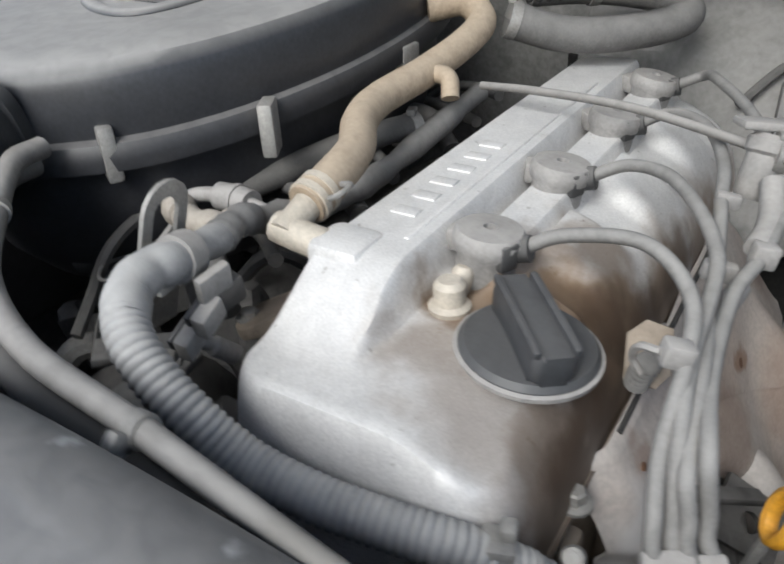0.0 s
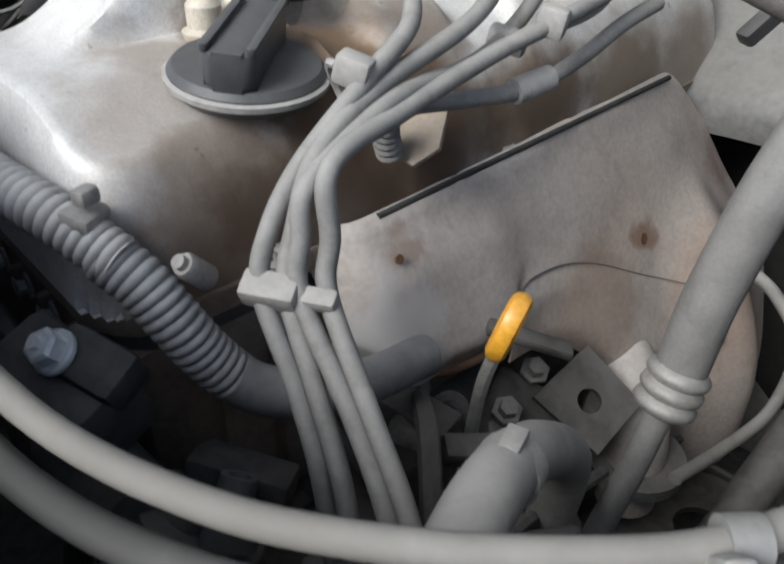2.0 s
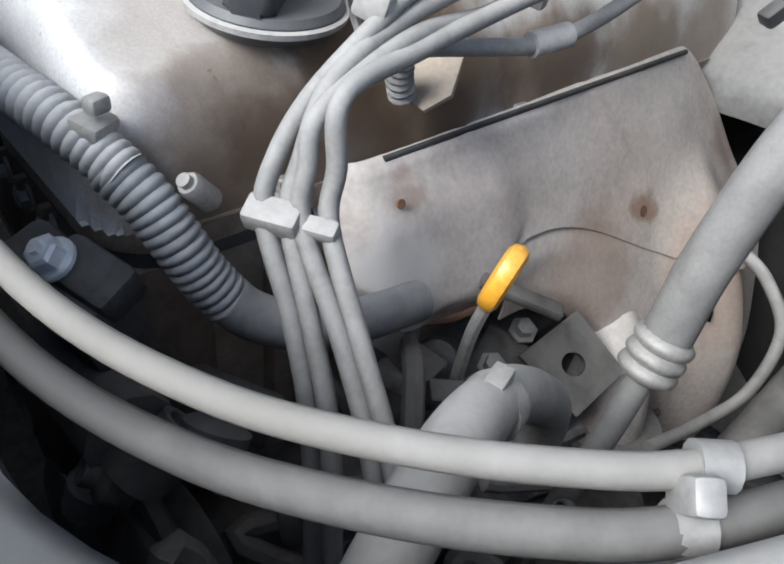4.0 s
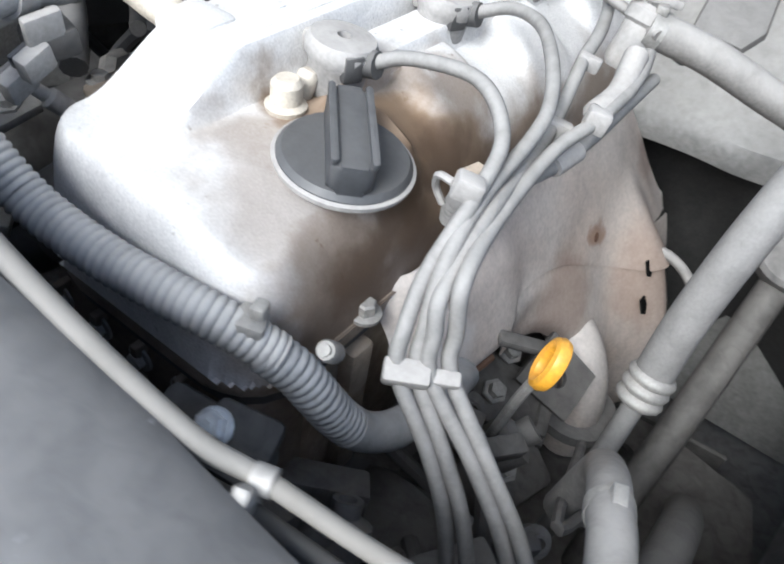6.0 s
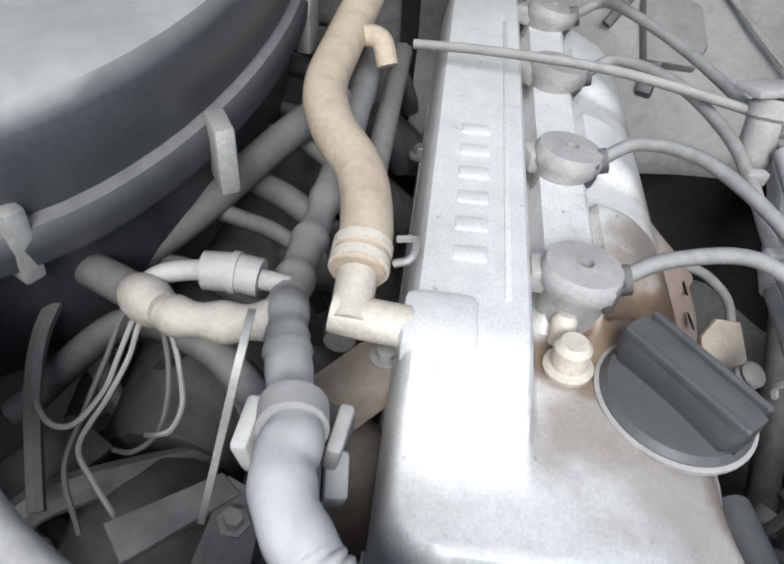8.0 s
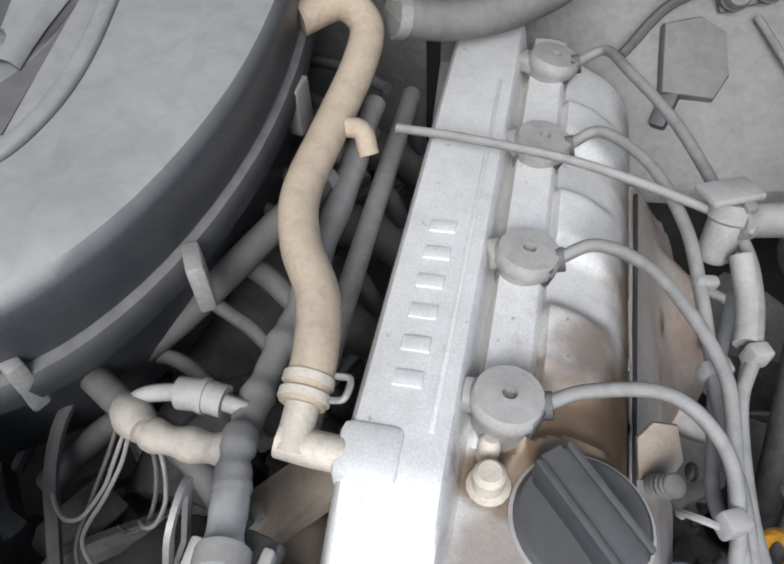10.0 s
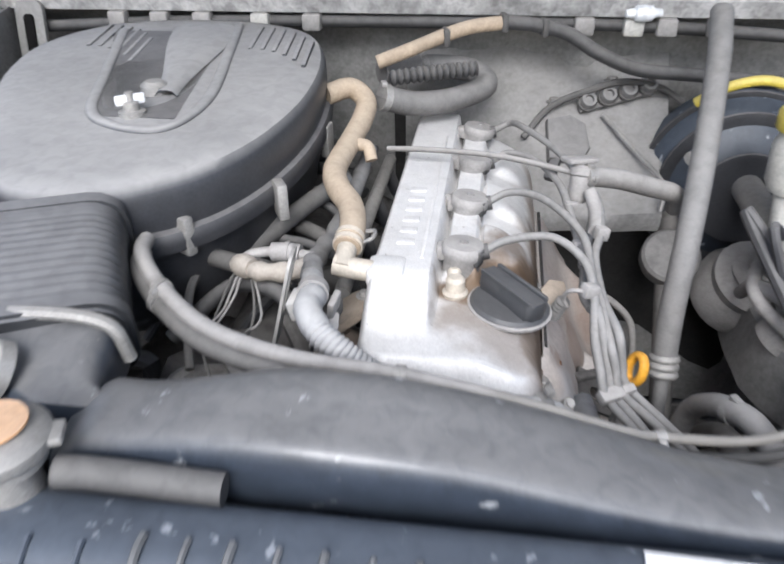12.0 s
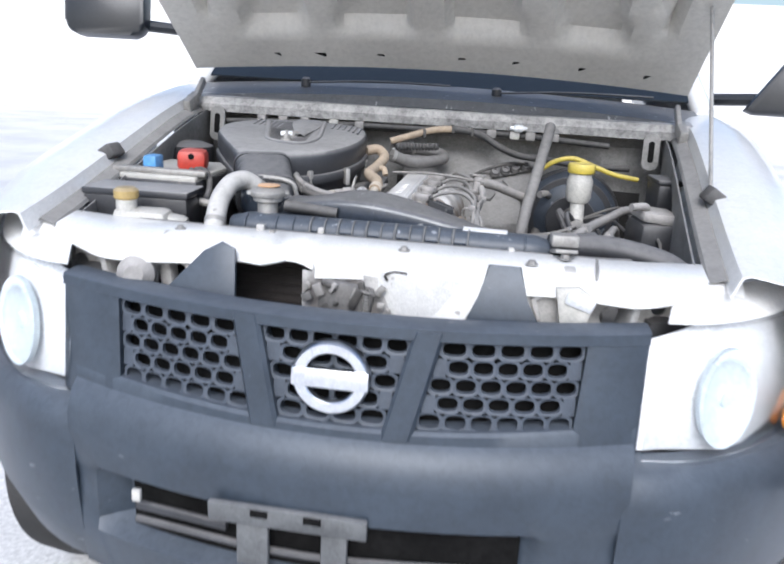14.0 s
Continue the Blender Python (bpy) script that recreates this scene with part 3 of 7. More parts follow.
        # lamp backs and bracket seen above the grille
        part("lamp_housing", box(BM(), p(0.54, 0.30, 0.86), (0.14, 0.08, 0.12), (0, 0, 20 * s), 0.02), PLASTIC, truck, "dusty black lamp housing")
        part("lamp_bracket", tube(BM(), [p(0.335, 0.22, 0.965), p(0.32, 0.205, 0.955), p(0.308, 0.205, 0.945), p(0.318, 0.21, 0.915)], 0.0045, 6, 8), WHITE_DIRTY, truck, "bent pale bracket wire")
        part("support_post", box(BM(), p(0.355, 0.235, 0.915), (0.022, 0.03, 0.16), (6, 3 * s, 0), 0.005), WHITE_DIRTY, truck, "dusty white support post")
        support = part("lamp_support", holed([(-0.105, -0.09), (0.10, -0.07), (0.11, 0.05), (0.03, 0.068), (-0.05, 0.06), (-0.10, 0.05)], ((-0.055, 0.01, 0.017), (0.02, 0.028, 0.012), (0.062, 0.008, 0.020)), 0.003, pose(*p(0.485, 0.262, 0.905), 84, 0, 10 * s)), WHITE_DIRTY, truck, "dusty white lamp support panel with holes")
        part("support_flange", box(BM(), p(0.455, 0.235, 0.935), (0.012, 0.05, 0.10), (0, 12 * s, 14 * s), 0.003), WHITE_DIRTY, support)
        part("bolt", lathe(BM(), [(0, 0), (0.009, 0.0), (0.009, 0.003), (0.006, 0.003), (0.005, 0.009), (0, 0.0095)], pose(*p(0.43, 0.252, 0.94), 84, 0, 0), 6), STEEL, support)
        # bumper sides
        rows = []
        for k in range(13):
            u = k / 12
            x = 0.46 + 0.42 * u
            y = 0.112 + 0.33 * u ** 1.7
            rows.append([p(x, y + 0.05, 0.732), p(x, y + 0.006, 0.728), p(x, y - 0.012, 0.712), p(x, y - 0.022, 0.68), p(x, y - 0.022, 0.60), p(x, y - 0.012, 0.5), p(x, y + 0.04, 0.40)])
        part("bumper_corner", sheet(BM(), rows, 0.004), BUMPER, truck, "dark grey plastic bumper corner")
    # latch panel
    rings = []
    for k in range(81):
        x = -0.56 + 1.18 * k / 80
        back = 0.288 + 0.05 * step(0.35, 0.62, abs(x - CX))
        low = 0.955
        low -= 0.045 * step(0.06, 0.085, x) * (1 - step(0.2, 0.235, x))
        low += 0.012 * step(-0.19, -0.16, x) * (1 - step(-0.07, -0.04, x))
        low += 0.01 * step(0.4, 0.5, abs(x - CX))
        front = 0.185 + 0.012 * math.sin(x * 23) + 0.05 * step(0.42, 0.6, abs(x - CX))
        front += 0.044 * step(-0.116, -0.088, x) * (1 - step(-0.042, -0.032, x))
        top = 1.0 - 0.004 * step(0.3, 0.6, abs(x - CX))
        rings.append([Vector(q) for q in ((x, back, top - 0.02), (x, back, top - 0.002), (x, back - 0.006, top), (x, front + 0.02, top - 0.008), (x, front + 0.004, top - 0.02), (x, front, low), (x, front + 0.006, low - 0.003), (x, front + 0.03, low + 0.012))])
    part("latch_panel", loft(BM(), rings), PANEL_WHITE, truck, "white painted radiator support panel")
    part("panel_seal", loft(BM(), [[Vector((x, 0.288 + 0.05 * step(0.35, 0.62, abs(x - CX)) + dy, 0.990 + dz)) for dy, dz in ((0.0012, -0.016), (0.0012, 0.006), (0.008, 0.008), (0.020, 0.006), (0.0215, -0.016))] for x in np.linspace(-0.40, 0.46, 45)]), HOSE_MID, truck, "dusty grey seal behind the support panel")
    for at, size in (((-0.152, 0.286, 1.002), (0.014, 0.022, 0.012)), ((-0.052, 0.302, 1.001), (0.011, 0.012, 0.013)), ((0.268, 0.291, 0.999), (0.011, 0.018, 0.010))):
        part("panel_clip", box(BM(), at, size, (-8, 0, 6), 0.003), HOSE_PALE, truck, "pale dusty clip on the panel edge")
    for x, y in ((-0.128, 0.274), (0.10, 0.24), (0.30, 0.225), (-0.28, 0.25)):
        hex_bolt((x, y, 0.996), 0.006, 0.006, truck, STEEL)
    part("latch_stay", box(BM(), (0.015, 0.215, 0.9), (0.02, 0.02, 0.14), (0, 0, 0), 0.004), STEEL, truck)
    part("latch_plate", sheet(BM(), [[Vector((x, 0.196 + 0.006 * math.sin(x * 60), z)) for z in (0.962, 0.94, 0.91, 0.88, 0.862)] for x in np.linspace(-0.052, 0.10, 9)], 0.003), GREASY, truck, "greasy dark-stained latch plate")
    latch = part("hood_latch", box(BM(), (0.02, 0.186, 0.925), (0.085, 0.02, 0.05), (0, 8, 0), 0.006), IRON_PALE, truck, "greasy grey hood latch")
    random.seed(5)
    for k in range(16):
        x, z = -0.04 + 0.125 * random.random(), 0.875 + 0.075 * random.random()
        part("latch_lever", box(BM(), (x, 0.176 - 0.008 * random.random(), z), (0.008 + 0.026 * random.random(), 0.008, 0.005 + 0.009 * random.random()), (random.uniform(-20, 20), random.uniform(-70, 70), random.uniform(-15, 15)), 0.0015), (IRON, STEEL, IRON_PALE, GREY_PART)[k % 4], latch)
    for k in range(5):
        part("latch_bolt", lathe(BM(), [(0.007, 0), (0.007, 0.003), (0.005, 0.004), (0.005, 0.008), (0, 0.008)], pose(-0.042 + 0.032 * k, 0.180, 0.942 - 0.03 * (k % 3), 90, 0, 0), 12), (STEEL, IRON)[k % 2], latch)
    coil = [(0.055 + 0.005 * math.cos(a), 0.172 + 0.005 * math.sin(a), 0.945 - 0.0008 * a) for a in np.arange(0, 50, 0.6)]
    part("latch_spring", tube(BM(), coil, 0.0011, 1, 6), STEEL, latch)
    part("latch_skirt", sheet(BM(), [[Vector((x, 0.2 + 0.012 * math.sin(x * 30), z)) for z in (0.932, 0.915, 0.90, 0.889)] for x in np.linspace(0.075, 0.215, 8)], 0.002), WHITE_DIRTY, truck, "dirty white lower support panel")
    part("condenser", box(BM(), (CX, 0.30, 0.74), (0.76, 0.02, 0.42), (0, 0, 0), 0.003), CORE, truck, "dark finned condenser")
    for k in range(26):
        part("condenser_fin", box(BM(), (CX, 0.288, 0.56 + 0.015 * k), (0.74, 0.004, 0.003), (0, 0, 0), 0), CORE, truck)
    for s in (1, -1):
        x = CX + s * 0.22
        bm = BM()
        prism(bm, [(-0.10, -0.012), (0.042, -0.012), (0.036, 0.05), (0.032, 0.088), (0.010, 0.098), (-0.018, 0.082)] if s < 0 else [(-0.052, -0.012), (0.085, -0.012), (0.045, 0.05), (0.034, 0.10), (-0.014, 0.10), (-0.024, 0.05)], -0.004, 0.004, pose(x, 0.155, 0.905, 72, 0, 0), 0.002)
        part("grille_bracket", bm, BUMPER, truck, "grey plastic triangular grille bracket")
    for x, z, r in ((-0.33, 0.93, 0.03),):
        part("horn", lathe(BM(), [(0, 0), (r * 0.7, 0.002), (r, 0.012), (r, 0.03), (r * 0.5, 0.045), (0, 0.045)], pose(x, 0.20, z, 80, 0, 15), 24), WHITE_DIRTY if x > 0.3 else GREY_PART, truck)
    flip = Matrix(((1, 0, 0, 0), (0, 0, 1, 0), (0, 1, 0, 0), (0, 0, 0, 1)))
    neck = part("washer_neck", prism(BM(), [(0.338, 0.972), (0.372, 0.976), (0.402, 0.957), (0.388, 0.925), (0.380, 0.893), (0.352, 0.893), (0.345, 0.935)], 0.188, 0.222, flip, 0.004), MILK, truck, "cream plastic washer neck")
    part("neck_cap", box(BM(), (0.375, 0.192, 0.955), (0.044, 0.022, 0.022), (12, 18, 0), 0.005), PALE, neck, "pale blue-grey cap")
    part("lower_panel", sheet(BM(), [[Vector((x, 0.208 + 0.008 * math.sin(x * 40) + 0.012 * v, 0.962 - 0.064 * v)) for v in np.linspace(0, 1, 6)] for x in np.linspace(0.235, 0.345, 9)], 0.002), WHITE_DIRTY, truck, "grimy white lower support panel")
    part("panel_seam", box(BM(), (0.40, 0.245, 0.985), (0.004, 0.09, 0.03), (0, 0, -5), 0.001), GREY_PAINT, truck)
    bulge = BM()
    rows = [[Vector((x, 0.185 - 0.022 * math.sin(math.pi * u) * (1 - v * 0.4) + 0.012 * v, 0.975 - 0.062 * v - 0.012 * math.sin(math.pi * u) * v)) for v in np.linspace(0, 1, 8)] for u, x in zip(np.linspace(0, 1, 15), np.linspace(0.07, 0.215, 15))]
    part("panel_bulge", sheet(bulge, rows, 0.002), PANEL_WHITE, truck, "white pressed bulge of the support panel")
    part("panel_slot", tube(BM(), [(0.085, 0.178, 0.962), (0.082, 0.172, 0.972), (0.095, 0.175, 0.977), (0.115, 0.176, 0.976)], 0.002, 5, 6), IRON, truck)
    # grille
    grille = part("grille", grille_frame(), BUMPER, truck, "dark grey plastic grille surround")
    for x0, x1, x2, x3 in ((-0.325, -0.125, -0.315, -0.088), (-0.083, 0.143, -0.045, 0.105), (0.185, 0.385, 0.148, 0.375)):
        part("grille_mesh", grille_mesh(x0, x1, x2, x3), MESH, grille, "faded grey mesh with staggered oval holes")
    # Black sheet that stands for the darkness behind the mesh holes.
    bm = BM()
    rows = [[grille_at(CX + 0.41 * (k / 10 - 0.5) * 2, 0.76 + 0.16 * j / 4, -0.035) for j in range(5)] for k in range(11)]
    part("grille_back_shade", sheet(bm, rows, 0.002), VOID, grille)
    em = part("emblem_ring", emblem_ring(), CHROME, grille, "round chrome emblem ring with a plain bar")
    part("emblem_bar", box(BM(), grille_at(0.031, 0.85, 0.022), (0.113, 0.009, 0.029), (-6, 0, 0), 0.004), CHROME, em)
    # bumper
    rows = []
    for k in range(41):
        x = CX + 0.44 * (k / 20 - 1)
        y = 0.045 + 0.40 * (x - CX) ** 2
        gap = 1 - step(0.30, 0.37, abs(x - CX + 0.04))
        rows.append([Vector(q) for q in ((x, y + 0.04, 0.775), (x, y + 0.012, 0.77), (x, y - 0.012, 0.752), (x, y - 0.028, 0.72), (x, y - 0.03, 0.68), (x, y - 0.026, 0.635), (x, y - 0.02 + 0.05 * gap, 0.618), (x, y - 0.02 + 0.06 * gap, 0.53), (x, y - 0.02, 0.51), (x, y + 0.0, 0.42), (x, y + 0.05, 0.38))])
    bumper = part("bumper", sheet(BM(), rows, 0.004), BUMPER, truck, "dark grey plastic front bumper")
    # Black sheet painted as the shade within the bumper opening.
    part("bumper_slot_shade", sheet(BM(), [[Vector((x, 0.088 + 0.4 * (x - CX) ** 2 - 0.034, z)) for z in (0.53, 0.612)] for x in np.linspace(-0.30, 0.32, 15)], 0.003), VOID, bumper)
    part("plate_bracket", box(box(box(BM(), (-0.02, 0.014, 0.634), (0.24, 0.012, 0.034), (4, 0, 0), 0.004), (-0.075, 0.025, 0.585), (0.05, 0.012, 0.09), (0, 0, 0), 0.004), (0.05, 0.025, 0.585), (0.04, 0.012, 0.09), (0, 0, 0), 0.004), BUMPER_WORN, bumper, "worn grey number plate bracket")
    part("slot_bar", box(BM(), (-0.2, 0.05, 0.59), (0.16, 0.01, 0.014), (0, 0, -8), 0.003), PLASTIC, bumper)
    part("slot_clip", box(BM(), (-0.262, 0.03, 0.628), (0.014, 0.008, 0.02), (0, 0, 0), 0.002), MILK, bumper, "pale plastic clip")
    # Black blocks on the plate stand for its shaded holes.
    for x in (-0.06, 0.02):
        part("bracket_hole_shade", box(BM(), (x, 0.0075, 0.641), (0.026, 0.004, 0.011), (0, 0, 0), 0.0), VOID, bumper)
    part("slot_rail", tube(BM(), [(-0.28, 0.06, 0.565), (0.0, 0.035, 0.56), (0.3, 0.06, 0.565)], 0.006, 6, 8), PLASTIC, bumper)
    # bulkhead and scuttle
    rows = []
    for k in range(29):
        x = CX + 0.66 * (k / 14 - 1)
        w = 0.012 * math.sin(x * 21) + 0.01 * math.sin(x * 47 + 1)
        rows.append([Vector(q) for q in ((x, 1.13 + w * 0.2, 1.125), (x, 1.16, 1.10), (x, 1.17 + w, 1.0), (x, 1.19 + w, 0.85), (x, 1.15, 0.7), (x, 1.12, 0.5))])
    part("bulkhead", sheet(BM(), rows, 0.004), GREY_PAINT, truck, "dusty grey engine bulkhead")
    # Sheet added only to darken the bulkhead deep in the bay.
    rows = [[Vector((x, 1.135 - 0.006 * math.sin(x * 33 + z * 20), z)) for z in np.linspace(0.985, 0.52, 12)] for x in np.linspace(-0.05, 0.60, 26)]
    part("bulkhead_dark_sheet", sheet(BM(), rows, 0.004), BAY_DARK, truck, "dark sheet added to darken the lower bulkhead")
    rings = [[Vector((CX + 0.67 * (k / 10 - 1), y, z)) for y, z in ((1.075, 1.13), (1.07, 1.150), (1.08, 1.168), (1.16, 1.175), (1.19, 1.14), (1.14, 1.125))] for k in range(21)]
    part("scuttle_lip", loft(BM(), rings), LIP, truck, "grimy pale scuttle lip")
    rows = [[Vector((CX + 0.72 * (k / 10 - 1), y, z - 0.03 * (k / 10 - 1) ** 2)) for y, z in ((1.10, 1.172), (1.12, 1.195), (1.2, 1.20), (1.34, 1.225))] for k in range(21)]
    part("scuttle_cover", sheet(BM(), rows, 0.003), DUCT, truck, "dark plastic scuttle cover")
    for x in (-0.35, 0.2):
        arm = part("wiper_arm", tube(BM(), [(x, 1.26, 1.215), (x + 0.2, 1.24, 1.228), (x + 0.42, 1.25, 1.228)], 0.006, 5, 8, flat=0.5), RUBBER, truck, "black wiper arm")
        part("wiper_pivot", lathe(BM(), [(0.014, -0.01), (0.014, 0.012), (0.008, 0.018), (0, 0.018)], pose(x, 1.26, 1.212), 14), PLASTIC, arm)
    part("windscreen", sheet(BM(), [[Vector((CX + 0.7 * u, 1.33 + 0.66 * v, 1.22 + 0.40 * v)) for v in (0, 0.33, 0.66, 1)] for u in (-1, -0.5, 0, 0.5, 1)], 0.005), GLASS, truck, "dark windscreen glass")
    part("cab_roof", sheet(BM(), [[Vector((CX + u, y, 1.63 - 0.10 * (abs(u) / 0.66) ** 4 - 0.02 * (y - 2.4) ** 2)) for y in (1.98, 2.3, 2.7, 3.0)] for u in (-0.7, -0.6, -0.3, 0, 0.3, 0.6, 0.7)], 0.02), WHITE, truck)
    for s in (1, -1):
        part("side_window", sheet(BM(), [[Vector((CX + s * (0.80 - 0.13 * v), y + (0.45 * v if y < 2 else 0), 1.16 + 0.40 * v)) for v in (0, 0.5, 1)] for y in (1.45, 2.2, 3.0)], 0.005), GLASS, truck)
    part("cab_back", box(BM(), (CX, 3.0, 0.95), (1.5, 0.05, 1.3), (0, 0, 0), 0.02), WHITE, truck)
    # hood, propped open
    hood = part("hood", sheet(BM(), [[hood_at(u, v, 0.02) for v in np.linspace(0, 1, 13)] for u in np.linspace(-1, 1, 17)], 0.0015), WHITE, truck, "white painted hood, propped open")
    part("hood_inner", hood_inner(), HOOD_UNDER, hood, "dusty grey inner hood frame with pressed ribs")
    random.seed(3)
    # Black plugs colour the hood frame's holes as dark inside.
    for u in (-0.62, -0.45, -0.2, 0.12, 0.33, 0.58, 0.82):
        part("hood_hole_shade", prism(BM(), oblong(0, 0, 0.02 if u in (-0.45,) else 0.01, 0.008, 0.006), -0.004, 0.012, Matrix.Translation(hood_at(u, 0.055, -0.038)) @ pose(0, 0, 0, HOOD_TILT, 0, 0)), VOID, hood)
    part("prop_rod", tube(BM(), [(0.635, 0.56, 1.03), (0.636, 0.575, 1.05), hood_at(0.93, 0.30, -0.03)], 0.004, 8, 8), STEEL, truck, "thin grey steel hood prop rod")
    part("undertray", sheet(BM(), [[Vector((x, y, 0.46 + 0.02 * math.sin(9 * x + 7 * y))) for y in np.linspace(0.25, 1.25, 6)] for x in np.linspace(-0.6, 0.66, 6)], 0.01), IRON, truck, "dark dusty undertray")
    return truck


HOOD_TILT = -33.0


def hood_at(u, v, out=0.0):
    """A point of the hood: u across, v from the hinge to the tip."""
    a = radians(-HOOD_TILT)
    half = 0.655 + 0.02 * v
    crown = 0.035 * (1 - u * u) + 0.03 * math.sin(math.pi * min(v * 1.0, 1)) - 0.05 * max(0, v - 0.9) * 10 * 0.3
    d = out + crown
    return Vector((CX + half * u, 1.13 - 1.05 * v * math.cos(a) + d * math.sin(a), 1.268 + 1.05 * v * math.sin(a) + d * math.cos(a)))


def hood_inner():
    rows = []
    for u in np.linspace(-0.985, 0.985, 67):
        row = []
        for v in np.linspace(0.01, 0.98, 53):
            rim = max(1 - step(0.13, 0.16, v), step(0.86, 0.90, v), step(0.83, 0.87, abs(u)))
            ray = 0.0
            for a, b in ((0.0, 0.0), (0.45, 0.2), (-0.45, -0.2), (0.85, 0.42), (-0.85, -0.42)):
                c = a + (b - a) * v
                ray = max(ray, 1 - step(0.06, 0.085, abs(u - c)))
            ray = max(ray, 1 - step(0.035, 0.055, abs(v - 0.5 - 0.1 * u * u)))
            row.append(hood_at(u, v, -0.004 - 0.038 * max(rim, ray * 0.9)))
        rows.append(row)
    return sheet(BM(), rows, 0)


def grille_frame():
    """The surround with its two slanting bars, as bands over the bowed front."""
    bm = BM()

    def band(f, n, out=0.014):
        rings = []
        for k in range(n + 1):
            (xa, za), (xb, zb) = f(k / n)
            a, b = grille_at(xa, za), grille_at(xb, zb)
            o = Vector((0, -out, 0))
            w = (b - a)
            rings.append([a + Vector((0, 0.03, 0)), a + o * 0.6, a + w * 0.12 + o, a + w * 0.88 + o, b + o * 0.6, b + Vector((0, 0.03, 0))])
        loft(bm, rings)

    band(lambda t: ((-0.44 + 0.915 * t, 0.910), (-0.44 + 0.915 * t, 0.931)), 26)
    band(lambda t: ((-0.435 + 0.905 * t, 0.738), (-0.435 + 0.905 * t, 0.792 - 0.016 * math.sin(math.pi * t))), 26, 0.012)
    band(lambda t: ((-0.44, 0.742 + 0.184 * t), (-0.326 + 0.008 * (1 - t), 0.742 + 0.184 * t)), 8, 0.013)
    band(lambda t: ((0.375 + 0.012 * t, 0.742 + 0.184 * t), (0.475, 0.742 + 0.184 * t)), 8, 0.013)
    band(lambda t: ((-0.09 - 0.035 * t, 0.765 + 0.16 * t), (-0.045 - 0.038 * t, 0.765 + 0.16 * t)), 8, 0.016)
    band(lambda t: ((0.105 + 0.038 * t, 0.765 + 0.16 * t), (0.15 + 0.037 * t, 0.765 + 0.16 * t)), 8, 0.016)
    # shelf behind the top edge
    rows = [[grille_at(-0.44 + 0.915 * k / 24, 0.929) + Vector((0, d, h)) for d, h in ((0, 0), (0.02, 0.003), (0.045, -0.002))] for k in range(25)]
    sheet(bm, rows, 0.003)
    return bm


def grille_mesh(x0, x1, x2, x3):
    """Rows of oval holes between a top edge x0..x1 and a bottom edge x2..x3."""
    bm = BM()
    h, w, top = 0.0268, 0.0375, 0.911
    for r in range(6):
        zc = top - h * (r + 0.5)
        t = (zc - 0.765) / 0.155
        a, b = x2 + (x0 - x2) * t, x3 + (x1 - x3) * t
        n = round((b - a) / w)
        cells = [(a + (b - a) * (k + 0.5) / n, (b - a) / n) for k in range(n)]
        if r % 2:
            cells = [(a + (b - a) * (k + 1) / n, (b - a) / n) for k in range(n - 1)]
            for q in (a, b - (b - a) / n / 2):
                ww = (b - a) / n / 2
                bm.faces.new([bm.verts.new(grille_at(q + dx * ww, zc + dz * h)) for dx, dz in ((0, -0.5), (1, -0.5), (1, 0.5), (0, 0.5))])
        for c, ww in cells:
            m = 16
            rim, hole, deep = [], [], []
            for k in range(m):
                ang = 2 * math.pi * (k + 0.5) / m
                cx, sz = math.cos(ang), math.sin(ang)
                q = 1 / max(abs(cx), abs(sz))
                rim.append(bm.verts.new(grille_at(c + cx * q * ww / 2, zc + sz * q * h / 2)))
                ox, oz = 0.40 * ww * math.copysign(abs(cx) ** 0.8, cx), 0.39 * h * math.copysign(abs(sz) ** 0.65, sz)
                hole.append(bm.verts.new(grille_at(c + ox, zc + oz, -0.001)))
                deep.append(bm.verts.new(grille_at(c + ox, zc + oz, -0.010)))
            for k in range(m):
                j = (k + 1) % m
                bm.faces.new((rim[k], rim[j], hole[j], hole[k]))
                bm.faces.new((hole[k], hole[j], deep[j], deep[k]))
    return bm


def emblem_ring():
    bm = BM()
    c = grille_at(0.031, 0.85, 0.018)
    n, rings = 48, []
    for k in range(n):
        a = 2 * math.pi * k / n
        d = Vector((math.cos(a) * 1.05, 0.06 * math.sin(a), math.sin(a)))
        rings.append([c + d * r + Vector((0, y, 0)) for r, y in ((0.0355, 0.006), (0.036, -0.003), (0.038, -0.005), (0.0505, -0.005), (0.0535, -0.001), (0.054, 0.01))])
    return loft(bm, rings + rings[:1], caps=False)


# ---- engine ----
def cover_inside(x, y):
    """Distance in from the cover's rounded outline."""
    r = 0.034
    dx, dy = max(-0.010 + r - x, x - (0.152 - r)), max(0.536 + r - y, y - (1.045 - r))
    return r - (math.hypot(max(dx, 0), max(dy, 0)) + min(max(dx, dy), 0))


